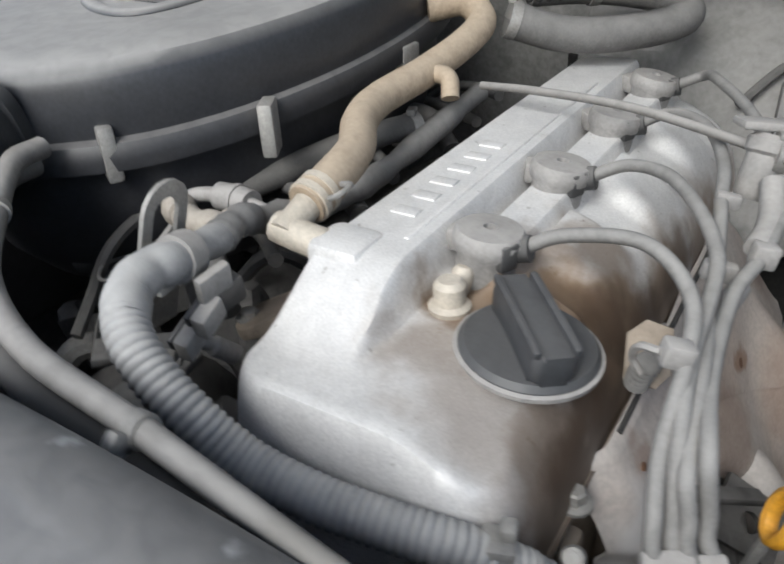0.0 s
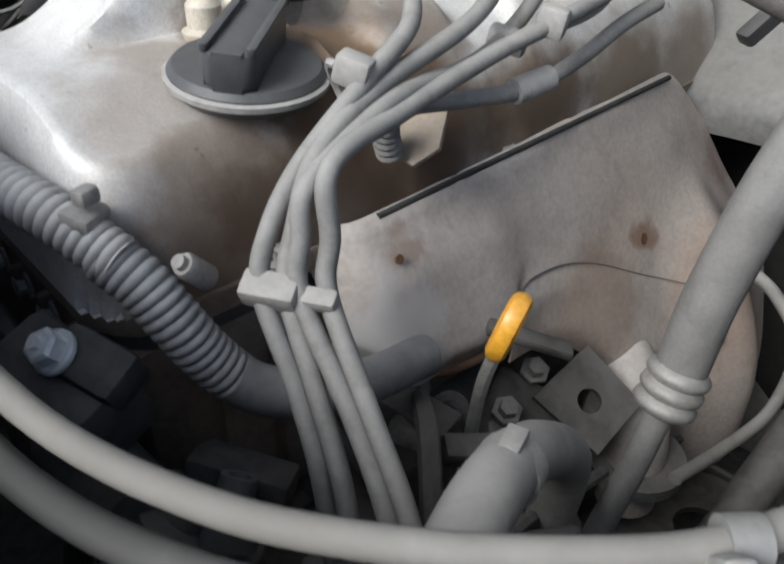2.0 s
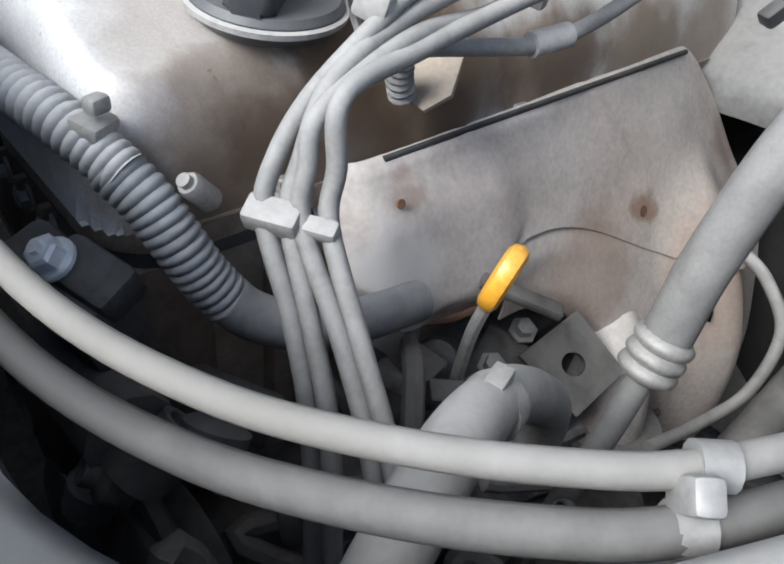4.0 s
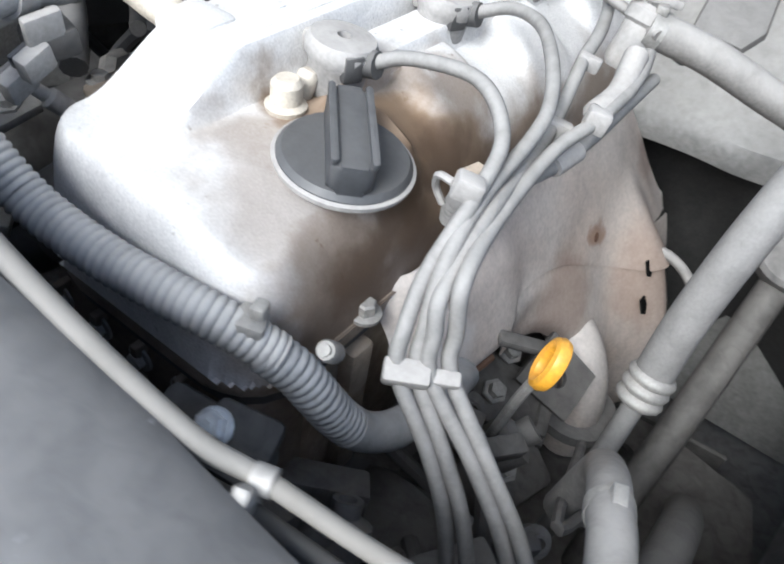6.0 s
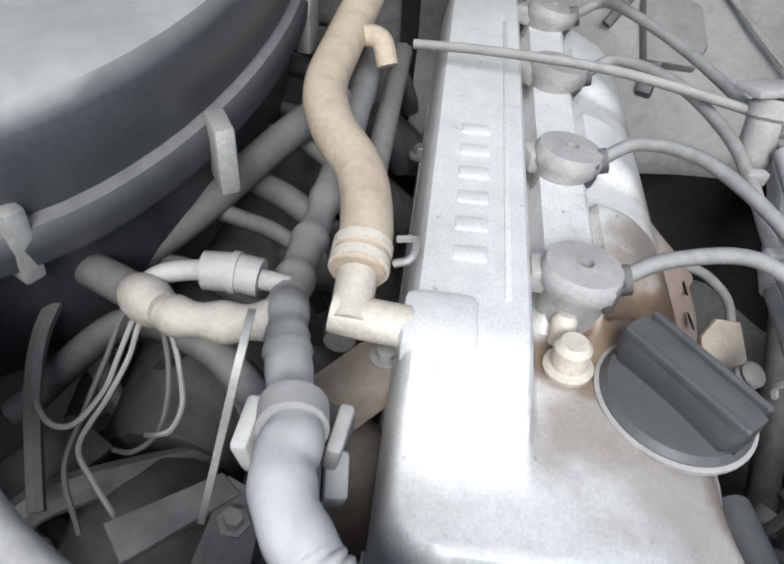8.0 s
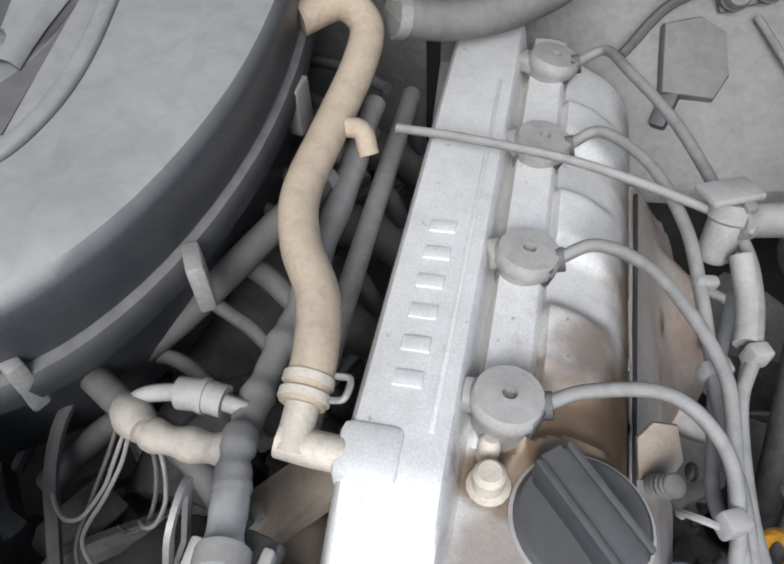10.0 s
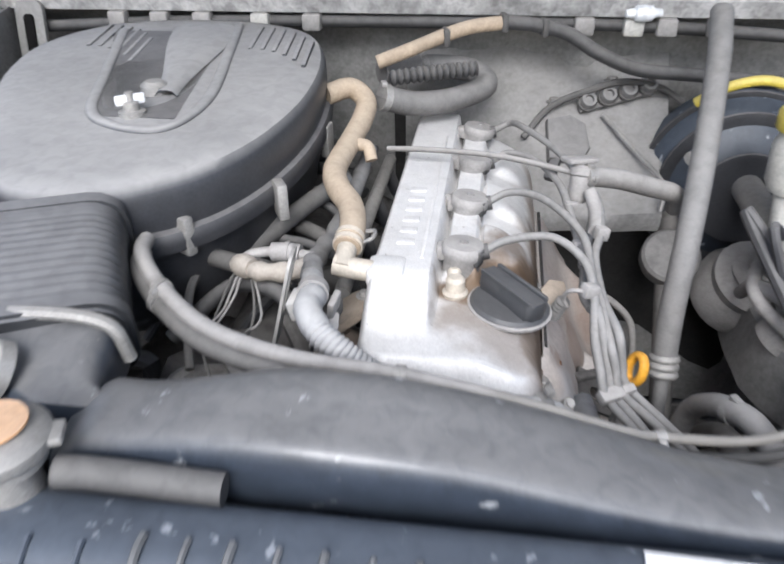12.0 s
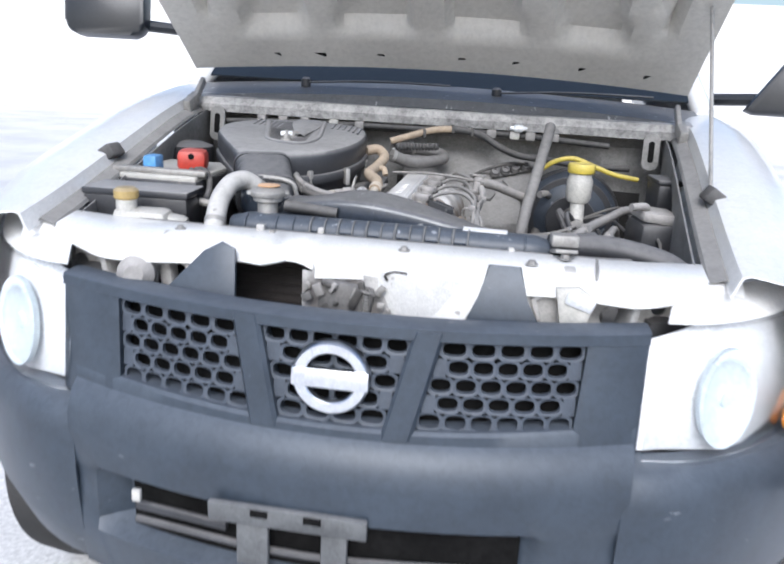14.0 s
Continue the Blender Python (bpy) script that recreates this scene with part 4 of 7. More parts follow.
def cover_top(x, y):
    """Height of the cast valve cover."""
    low = 0.905
    z = 0.985 - 0.020 * step(0.088, 0.15, x)
    z += (1.014 - z) * (1 - step(0.050, 0.0565, x)) * step(0.568, 0.634, y)
    z += 0.016 * step(0.0575, 0.061, x) * (1 - step(0.086, 0.090, x)) * step(0.66, 0.672, y)
    for a, b in ((0.705, 0.764), (0.806, 0.866), (0.912, 0.965)):
        z += 0.013 * step(0.087, 0.093, x) * (1 - step(0.108, 0.146, x)) * step(a - 0.006, a + 0.012, y) * (1 - step(b - 0.012, b + 0.006, y))
    ring = math.hypot(x - 0.118, y - 0.632)
    z += 0.007 * math.exp(-((ring - 0.044) / 0.0045) ** 2) * step(-0.02, 0.012, (y - 0.632) + 0.55 * (x - 0.118)) * (1 - step(0.135, 0.150, x))
    inside = cover_inside(x, y)
    f = bow(0.0, 0.0125 + 0.014 * step(0.06, 0.13, x) * step(0.55, 0.60, y), inside)
    return low + (z - low) * f


def build_engine():
    engine = root("engine", "dusty four-cylinder petrol engine with a pale cast aluminium valve cover", "engine", (0.07, 0.78, 0.5))
    bm = BM()
    nx, ny = 84, 170
    grid = [[bm.verts.new((-0.012 + 0.166 * i / nx, 0.534 + 0.513 * j / ny, 0)) for j in range(ny + 1)] for i in range(nx + 1)]
    for row in grid:
        for v in row:
            v.co.z = cover_top(v.co.x, v.co.y)
    for a, b in zip(grid, grid[1:]):
        for j in range(ny):
            quad = (a[j], b[j], b[j + 1], a[j + 1])
            if max(cover_inside(v.co.x, v.co.y) for v in quad) > -0.001:
                bm.faces.new(quad)
    bmesh.ops.delete(bm, geom=[v for v in bm.verts if not v.link_faces], context="VERTS")
    cover = part("valve_cover", bm, COVER, engine, "pale cast aluminium valve cover, browned round the filler")
    bm = BM()
    prism(bm, oblong(0.071, 0.7905, 0.0815, 0.255, 0.034), 0.893, 0.9055, bevel=0.003)
    part("cover_flange", bm, BROWNED, cover)
    # embossed maker's name as plain bars
    for k in range(6):
        part("embossed_bar", box(BM(), (0.023, 0.679 + 0.0225 * k, 1.0142), (0.016, 0.010, 0.0018), (0, 0, 0), 0.0008), COVER, cover)
    part("embossed_line", box(BM(), (0.0405, 0.80, 1.0143), (0.003, 0.3, 0.0015), (0, 0, 0), 0.0006), COVER, cover)
    part("breather_boss", box(BM(), (0.012, 0.635, 1.006), (0.034, 0.032, 0.022), (0, 0, 0), 0.006), COVER, cover)
    part("breather_elbow", tube(tube(BM(), [(0.0, 0.633, 1.008), (-0.018, 0.633, 1.01), (-0.034, 0.634, 1.012)], 0.0095, 5, 12), [(-0.026, 0.628, 1.011), (-0.0255, 0.645, 1.017), (-0.025, 0.66, 1.023)], 0.009, 5, 12), BRASS, cover, "pale corroded breather elbow")
    part("cover_bolt", lathe(BM(), [(0.0105, 0), (0.0115, 0.004), (0.0085, 0.006), (0.0085, 0.016), (0.006, 0.019), (0, 0.019)], pose(0.071, 0.6405, 0.984), 16), BRASS, cover, "corroded brassy cover bolt")
    for x, y in ((0.152, 0.62), (0.152, 0.78), (-0.012, 0.72), (-0.012, 0.93)):
        hex_bolt((x, y, 0.905), 0.006, 0.009, cover)
    part("gasket", prism(BM(), oblong(0.071, 0.7905, 0.079, 0.252, 0.034), 0.884, 0.893), RUBBER, engine)
    bm = box(BM(), (0.066, 0.80, 0.81), (0.162, 0.48, 0.15), (0, 0, 0), 0.012)
    head = part("cylinder_head", bm, BROWNED, engine, "brown oily aluminium cylinder head")
    for k in range(5):
        part("head_rib", box(BM(), (0.15, 0.62 + 0.09 * k, 0.82), (0.014, 0.02, 0.12), (0, 0, 0), 0.004), BROWNED, head)
    front = part("timing_cover", box(BM(), (0.066, 0.565, 0.71), (0.172, 0.05, 0.36), (0, 0, 0), 0.02), BROWNED_DARK, engine, "oily brown timing cover")
    for k in range(5):
        part("cover_rib", box(BM(), (0.0 + 0.033 * k, 0.54, 0.80), (0.006, 0.012, 0.16), (0, 0, 0), 0.002), BROWNED_DARK, front)
        hex_bolt((0.0 + 0.033 * k, 0.5395, 0.868), 0.0055, 0.006, front, STEEL, (90, 0, 0))
    part("engine_block", box(BM(), (0.07, 0.82, 0.62), (0.24, 0.5, 0.26), (0, 0, 0), 0.03), IRON, engine, "dark engine block")
    # exhaust side
    def shield_x(z):
        return 0.160 + 0.42 * (0.910 - z)

    def flare(y, s):
        return 0.042 * step(0.89, 0.97, y) * step(0.05, 0.15, s)

    rows = []
    for k in range(73):
        y = 0.636 + 0.404 * k / 72
        top = 0.911 + 0.032 * (y - 0.64) - 0.125 * step(0.945, 1.055, y)
        low = 0.846 - 0.024 * step(0.638, 0.675, y) - 0.004 * step(0.69, 0.73, y) + 0.030 * step(0.735, 0.768, y) - 0.062 * step(0.775, 0.95, y)
        nose = 1 - step(0.735, 0.772, y)
        row = []
        for j in range(25):
            z = top + (low - top) * j / 24
            s = top - z
            x = shield_x(z) + 0.007 * nose * step(0.006, 0.035, s) + 0.003 * (1 - nose) * step(0.01, 0.04, s)
            x += flare(y, s)
            x -= 0.020 * max(0.0, (0.664 - y) / 0.028) ** 2
            x -= 0.012 * (1 - step(0.0, 0.016, z - low)) * nose
            x += 0.0016 * (math.exp(-((y - 0.730 - 0.55 * s) / 0.0035) ** 2) + math.exp(-((y - 0.840 - 0.55 * s) / 0.0035) ** 2)) * (1 - step(0.045, 0.06, s))
            x += 0.0008 * math.sin(y * 55 + s * 30) * math.sin(s * 40 + y * 13) - 0.004 * step(0.0, 0.004, 0.004 - s)
            row.append(Vector((x, y, z)))
        rows.append(row)
    shield = part("heat_shield", sheet(BM(), rows, 0.0015), CORRODED, engine, "warm grey pressed steel exhaust heat shield, corroded at its front")
    # Dark strip draws the shadow gap between valve cover and shield.
    part("shield_gap_shade", tube(BM(), [(0.1572, y, 0.9095 + 0.032 * (y - 0.64)) for y in (0.674, 0.72, 0.78, 0.84, 0.90, 0.945)], 0.0018, 4, 8), BAY_DARK, shield, "black strip for the shaded gap along the top edge")
    part("shield_hole", lathe(BM(), [(0.0042, 0), (0.0042, 0.0012), (0, 0.0012)], pose(0.1955, 0.883, 0.831, 0, 67, 0), 12), RUST, shield)
    part("shield_hole", lathe(BM(), [(0.0026, 0), (0.0026, 0.0012), (0, 0.0012)], pose(0.1725, 0.674, 0.893, 0, 67, 0), 12), RUST, shield)
    part("shield_lip", tube(BM(), [(0.187, 0.682, 0.8215), (0.193, 0.700, 0.8195), (0.196, 0.722, 0.8185)], 0.0028, 6, 8), RUST, shield, "rust-eaten lower lip")
    rows = []
    for k in range(33):
        y = 0.762 + 0.290 * k / 32
        z0 = 0.850 - 0.062 * step(0.775, 0.95, y) - 0.012 * step(0.95, 1.05, y)
        drop = 0.055 + 0.105 * step(0.80, 0.95, y)
        x0 = shield_x(z0) - 0.003 + flare(y, 0.911 + 0.032 * (y - 0.64) - 0.125 * step(0.945, 1.055, y) - z0)
        rows.append([Vector((x0 + (0.012 + 0.026 * step(0.77, 0.90, y)) * math.sin(math.pi * (0.02 + 0.66 * t)) + 0.0015 * math.sin(31 * y + 9 * t), y - 0.012 * t, z0 - drop * t)) for t in np.linspace(0, 1, 13)])
    lower = part("lower_heat_shield", sheet(BM(), rows, 0.0015), CORRODED, engine, "brownish grey lower exhaust shield")
    # Black patches on the surface stand for dark openings.
    for x, y, z in ((0.2375, 0.939, 0.789), (0.2495, 0.924, 0.761)):
        part("shield_hole", prism(BM(), [(-0.009, -0.006), (0.004, -0.008), (0.010, 0.0), (0.005, 0.007), (-0.006, 0.006)], 0.0, 0.0015, pose(x, y, z, 0, 62, 6)), VOID, lower)
    part("shield_stay", box(BM(), (0.215, 0.735, 0.835), (0.05, 0.012, 0.006), (0, 15, 40), 0.002), IRON, engine)
    for k in range(4):
        y = 0.70 + 0.1 * k
        part("intake_runner", tube(BM(), [(-0.02, y, 0.86), (-0.06, y, 0.89), (-0.11, y + 0.01, 0.87), (-0.14, y + 0.02, 0.80)], 0.019, 6, 12), IRON, engine, "dark dusty intake runner")
    part("intake_plenum", tube(BM(), [(-0.13, 0.64, 0.86), (-0.13, 0.8, 0.87), (-0.13, 1.0, 0.86)], 0.042, 5, 16), IRON, engine)
    part("fuel_rail", tube(BM(), [(-0.035, 0.66, 0.965), (-0.036, 0.8, 0.968), (-0.036, 0.99, 0.965)], 0.008, 5, 10), STEEL, engine)
    for k in range(4):
        part("injector", lathe(BM(), [(0.006, -0.03), (0.008, -0.02), (0.008, 0.0), (0.006, 0.012), (0, 0.012)], pose(-0.034, 0.70 + 0.09 * k, 0.95, 0, -20, 0), 10), PLASTIC, engine)
    # front drive
    for x, z, r, w in ((0.07, 0.60, 0.075, 0.03), (-0.08, 0.80, 0.05, 0.03), (0.19, 0.72, 0.055, 0.03), (0.06, 0.76, 0.06, 0.02)):
        pulley = part("pulley", lathe(BM(), [(0.0, 0.0), (r * 0.3, 0.003), (r * 0.35, 0.012), (r * 0.85, 0.006), (r, 0), (r, -0.004), (r * 0.9, -w / 2), (r, -w + 0.004), (r, -w), (0, -w)], pose(x, 0.515, z, 90, 0, 0), 32), IRON, engine)
    part("drive_belt", tube(BM(), [(0.145, 0.525, 0.61), (0.245, 0.525, 0.72), (0.19, 0.525, 0.776), (0.06, 0.525, 0.823), (-0.08, 0.525, 0.852), (-0.13, 0.525, 0.79), (-0.005, 0.525, 0.60), (0.07, 0.525, 0.523), (0.145, 0.525, 0.61)], 0.006, 6, 6), RUBBER, engine)
    part("water_neck", tube(BM(), [(0.06, 0.54, 0.80), (0.12, 0.52, 0.83), (0.19, 0.52, 0.84)], 0.02, 6, 12), IRON, engine)
    part("pump_body", lathe(BM(), [(0, -0.03), (0.04, -0.028), (0.048, 0), (0.045, 0.05), (0.03, 0.07), (0, 0.07)], pose(-0.12, 0.60, 0.86, 60, 20, 0), 20), IRON, engine)
    part("alternator", lathe(BM(), [(0, -0.06), (0.04, -0.058), (0.06, -0.04), (0.062, 0.02), (0.05, 0.05), (0.02, 0.06), (0, 0.06)], pose(0.20, 0.60, 0.70, 90, 0, 0), 24), IRON, engine)
    part("bearing_nut", lathe(BM(), [(0.0055, -0.012), (0.0055, 0.002), (0.0045, 0.004), (0.003, 0.004), (0.003, 0.007), (0, 0.007)], pose(0.169, 0.566, 0.934, 40, 10, 0), 12), STEEL, engine, "bright steel nut")
    tens = part("belt_tensioner", box(box(BM(), (0.140, 0.522, 0.880), (0.060, 0.030, 0.040), (20, 8, 12), 0.006), (0.155, 0.528, 0.896), (0.034, 0.022, 0.020), (25, 10, 20), 0.004), IRON, engine, "dusty dark belt tensioner bracket")
    part("tensioner_bolt", lathe(lathe(BM(), [(0.0095, 0), (0.0095, 0.002), (0.0085, 0.003)], pose(0.147, 0.517, 0.905, 35, 8, 0), 18), [(0.0075, 0.003), (0.0075, 0.009), (0.006, 0.0105), (0.003, 0.0105), (0.003, 0.013), (0, 0.013)], pose(0.147, 0.517, 0.905, 35, 8, 0), 6), PALE, tens, "bright zinc adjuster bolt")
    return engine


COVER = STAINED


def build_filler_cap():
    cap = root("oil_filler_cap", "dark grey oil filler cap with a raised grip", "filler cap", (0.118, 0.632, 0.974))
    m = pose(0.118, 0.632, 0.979, 0, 6, 0)
    part("disc", lathe(BM(), [(0.031, -0.004), (0.0345, 0.0), (0.0345, 0.005), (0.032, 0.008), (0.0, 0.011)], m, 40), CAP_GREY, cap)
    part("rim", lathe(BM(), [(0.0335, 0.0005), (0.0362, 0.001), (0.0365, 0.0035), (0.034, 0.0045)], m, 40), GREY_PART, cap, "dusty pale rim")
    g = m @ pose(0, 0, 0.012, 0, 0, -48)
    part("grip", prism(BM(), oblong(0, 0, 0.0325, 0.011, 0.005), -0.004, 0.012, g, 0.004), CAP_GREY, cap)
    part("grip_rib", prism(prism(BM(), oblong(0, 0.0095, 0.031, 0.0018, 0.0015), 0.011, 0.0145, g, 0.0006), oblong(0, -0.0095, 0.031, 0.0018, 0.0015), 0.011, 0.0145, g, 0.0006), CAP_GREY, cap)


BOOT_Y = (0.676, 0.778, 0.885, 0.985)


def build_leads():
    joins = [[(0.153, 0.688, 1.021), (0.180, 0.670, 1.010), (0.188, 0.64, 0.996)],
             [(0.142, 0.772, 1.022), (0.165, 0.744, 1.019), (0.182, 0.714, 1.012), (0.187, 0.690, 1.004), (0.189, 0.645, 0.992)],
             [(0.145, 0.86, 1.022), (0.165, 0.81, 1.020), (0.173, 0.77, 1.013), (0.181, 0.735, 0.997), (0.187, 0.70, 0.988), (0.194, 0.65, 0.988)],
             [(0.13, 0.96, 1.025), (0.165, 0.90, 1.022), (0.196, 0.81, 1.018), (0.204, 0.772, 1.011), (0.202, 0.735, 1.003), (0.195, 0.705, 0.994), (0.198, 0.65, 0.984)]]
    for k, y in enumerate(BOOT_Y):
        lead = root("spark_plug_lead", "dusty grey ignition lead with a round plug cap", "ignition lead", (0.073, y, 0.986), "ignition leads on the valve cover")
        bm = lathe(BM(), [(0.014, -0.004), (0.0165, 0.004), (0.0165, 0.016), (0.0195, 0.020), (0.0200, 0.026), (0.0180, 0.030), (0.004, 0.031), (0.0035, 0.026), (0, 0.026)], pose(0.073, y, 0.986, -4, 5 + 2 * k, 0), 24)
        cap = part("plug_cap", bm, GREY_PART, lead, "pale dusty plug cap")
        part("cap_lug", box(BM(), (0.058, y + 0.004, 1.006), (0.014, 0.016, 0.014), (0, 0, 20 * k), 0.003), GREY_PART, cap)
        part("cap_notch", box(BM(), (0.0885, y - 0.006, 1.006), (0.008, 0.012, 0.016), (0, 5, -25), 0.002), RUBBER, cap)
        part("cap_stud", lathe(BM(), [(0.0055, -0.012), (0.0062, -0.004), (0.006, 0.0005), (0.004, 0.003), (0, 0.0035)], pose(0.069, y - 0.0165, 0.997, -18, 4, 0), 14), BRASS, cap, "corroded pale stud")
        part("outlet", tube(BM(), [(0.08, y + 0.002, 1.004), (0.098, y + 0.004, 1.008)], 0.0075, 3, 10), RUBBER, lead)
        out = (-0.001, 0.004, -0.002, 0.005)[k]
        low = [(0.189 + 0.006 * k, 0.608 - 0.002 * k + out, 0.973 + out), (0.194 + 0.0062 * k, 0.588 + 0.003 * k + 0.8 * out, 0.953), (0.200 + 0.0062 * k, 0.5785 + 0.0045 * k + out * 0.5, 0.934), (0.226 + 0.007 * k + 0.006 * (k > 1), 0.573 + 0.004 * k, 0.905), (0.247 + 0.009 * k + 0.012 * (k > 1), 0.567 + 0.003 * k, 0.875), (0.262 + 0.013 * k + 0.016 * (k > 1), 0.56, 0.83), (0.27 + 0.015 * k, 0.555, 0.75)]
        part("cable", tube(BM(), [(0.094, y + 0.004, 1.008), (0.115, y + 0.01, 1.017)] + joins[k] + low, 0.0040, 7, 10), LEAD, lead)
    clip = BM()
    box(clip, (0.2035, 0.5800, 0.935), (0.022, 0.012, 0.0105), (25, 0, 32), 0.002)
    box(clip, (0.2185, 0.5905, 0.934), (0.014, 0.008, 0.007), (25, 0, 32), 0.002)
    solid("cable_clip", clip, GREY_PART, "dusty grey plastic clip on the ignition leads", "cable clip", "clips on the ignition leads")
    clip = BM()
    box(clip, (0.184, 0.637, 0.999), (0.014, 0.011, 0.012), (0, 15, 30), 0.002)
    tube(clip, [(0.178, 0.634, 1.0), (0.168, 0.638, 0.997), (0.164, 0.645, 0.985), (0.168, 0.648, 0.975)], 0.002, 5, 6)
    solid("cable_clip", clip, GREY_PART, "pale plastic clip on the ignition leads", "cable clip", "clips on the ignition leads")
    for at, size, turn in (((0.2025, 0.733, 1.004), (0.013, 0.010, 0.013), 25), ((0.184, 0.727, 0.993), (0.018, 0.008, 0.011), 20), ((0.176, 0.772, 1.013), (0.014, 0.007, 0.009), 15)):
        solid("cable_clip", box(BM(), at, size, (0, 10, turn), 0.002), GREY_PART, "small grey clip that ties the leads", "cable clip", "clips on the ignition leads")
    coil = root("coil_lead", "dusty grey lead along the edge of the heat shield", "ignition lead", (0.195, 0.80, 0.97))
    part("cable", tube(BM(), [(0.188, 0.640, 0.978), (0.183, 0.665, 0.977), (0.187, 0.70, 0.973), (0.191, 0.736, 0.970), (0.196, 0.765, 0.978), (0.201, 0.795, 0.992), (0.203, 0.82, 0.998)], 0.0040, 7, 10), LEAD, coil)
    part("joint", tube(BM(), [(0.190, 0.728, 0.9705), (0.1935, 0.750, 0.973)], 0.0062, 3, 12), GREY_PART, coil, "thicker grey joint")
    boot = root("ribbed_boot", "short ribbed rubber boot hanging behind the leads", "rubber boot", (0.163, 0.676, 0.945))
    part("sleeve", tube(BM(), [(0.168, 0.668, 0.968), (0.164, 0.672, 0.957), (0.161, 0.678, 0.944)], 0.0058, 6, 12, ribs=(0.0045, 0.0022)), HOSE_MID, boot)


def hose(name, pts, r, mat, label, category="hose", group="", **kw):
    return solid(name, tube(BM(), pts, r, **kw), mat, label, category, group)


def clamped(name, pts, r, mat, label, clamps, sides=14):
    """A hose with steel bands at some of its points."""
    it = root(name, label, "hose", pts[0])
    part("hose", tube(BM(), pts, r, 7, sides), mat, it)
    for k in clamps:
        a, b = Vector(pts[k]), Vector(pts[k + 1])
        d = (b - a).normalized()
        band = part("clamp", tube(BM(), [a, a + d * 0.009], r * 1.08, 2, 18), STEEL, it, "dull steel hose clamp")
        part("clamp_screw", box(BM(), a + d * 0.0045 + Vector((0, 0, r * 1.12)), (0.007, 0.011, 0.006), (0, 0, 20), 0.001), STEEL, band)
    return it


def build_hoses():
    tan = root("breather_hose", "dust-caked tan breather hose with a steel spring clamp", "hose", (-0.04, 0.75, 1.0))
    part("hose", tube(BM(), [(-0.0255, 0.650, 1.02), (-0.025, 0.675, 1.026), (-0.033, 0.712, 1.03), (-0.052, 0.745, 1.034), (-0.063, 0.785, 1.036), (-0.060, 0.845, 1.04), (-0.054, 0.90, 1.05), (-0.056, 0.935, 1.06), (-0.075, 0.94, 1.073), (-0.10, 0.92, 1.07)], 0.0122, 7, 16), HOSE_TAN, tan)
    part("clamp_band", tube(BM(), [(-0.0253, 0.652, 1.0205), (-0.0252, 0.6565, 1.0216)], 0.0136, 3, 18), BRASS, tan, "pale steel spring clamp")
    part("clamp_band", tube(BM(), [(-0.0251, 0.6605, 1.0226), (-0.025, 0.665, 1.0237)], 0.0136, 3, 18), BRASS, tan, "pale steel spring clamp")
    part("clamp_ear", tube(BM(), [(-0.01, 0.652, 1.026), (-0.003, 0.652, 1.03), (-0.002, 0.662, 1.032), (-0.01, 0.664, 1.03)], 0.0018, 5, 6), STEEL, tan)
    part("branch", tube(BM(), [(-0.055, 0.845, 1.04), (-0.04, 0.846, 1.038), (-0.034, 0.838, 1.025)], 0.007, 5, 10), HOSE_TAN, tan)
    hose("vacuum_pipe", [(-0.02, 0.862, 1.03), (0.03, 0.853, 1.034), (0.10, 0.838, 1.036), (0.17, 0.815, 1.032), (0.2, 0.80, 1.03)], 0.0031, HOSE_GREY, "thin dusty pipe across the valve cover", "pipe")
    box_ = root("vacuum_box", "dusty grey plastic valve box behind the leads", "valve box", (0.185, 0.815, 1.0))
    part("body", lathe(BM(), [(0.0075, -0.022), (0.0105, -0.018), (0.0105, 0.004), (0.0125, 0.006), (0.0125, 0.013), (0.009, 0.016), (0, 0.016)], pose(0.186, 0.808, 1.024, -22, 6, 0), 18), GREY_PART, box_)
    part("mounting_tag", box(BM(), (0.184, 0.816, 1.044), (0.034, 0.020, 0.005), (-8, 6, 28), 0.0015), GREY_PART, box_, "flat pale mounting tag")
    part("port", tube(BM(), [(0.195, 0.79, 1.02), (0.2, 0.765, 1.008), (0.198, 0.74, 1.003)], 0.007, 5, 10), GREY_PART, box_)
    clamped("vacuum_hose", [(0.19, 0.808, 1.03), (0.225, 0.822, 1.022), (0.26, 0.838, 1.008), (0.292, 0.855, 0.993), (0.30, 0.87, 0.97)], 0.0105, HOSE_GREY, "stout dusty hose to the brake servo", (0,), 14)
    # the pair of hoses round the front of the engine
    run = [(-0.183, 0.60, 1.046), (-0.176, 0.575, 1.046), (-0.148, 0.543, 1.036), (-0.098, 0.504, 1.03), (-0.03, 0.478, 1.03), (0.046, 0.468, 1.03), (0.13, 0.462, 1.018), (0.19, 0.466, 0.999), (0.216, 0.474, 0.99), (0.27, 0.483, 0.984), (0.308, 0.497, 0.983), (0.336, 0.515, 0.984), (0.36, 0.536, 0.986), (0.377, 0.557, 0.988), (0.392, 0.60, 0.985), (0.40, 0.66, 0.97)]
    pair = root("cooler_hoses", "pair of dusty grey hoses clipped together before the engine", "hose", (0.05, 0.47, 0.95))
    slim = lambda u: 0.0068 - 0.0034 * step(0.12, 0.62, u)
    part("hose", tube(BM(), run, slim, 7, 12), PART_SHADED_HOSE, pair)
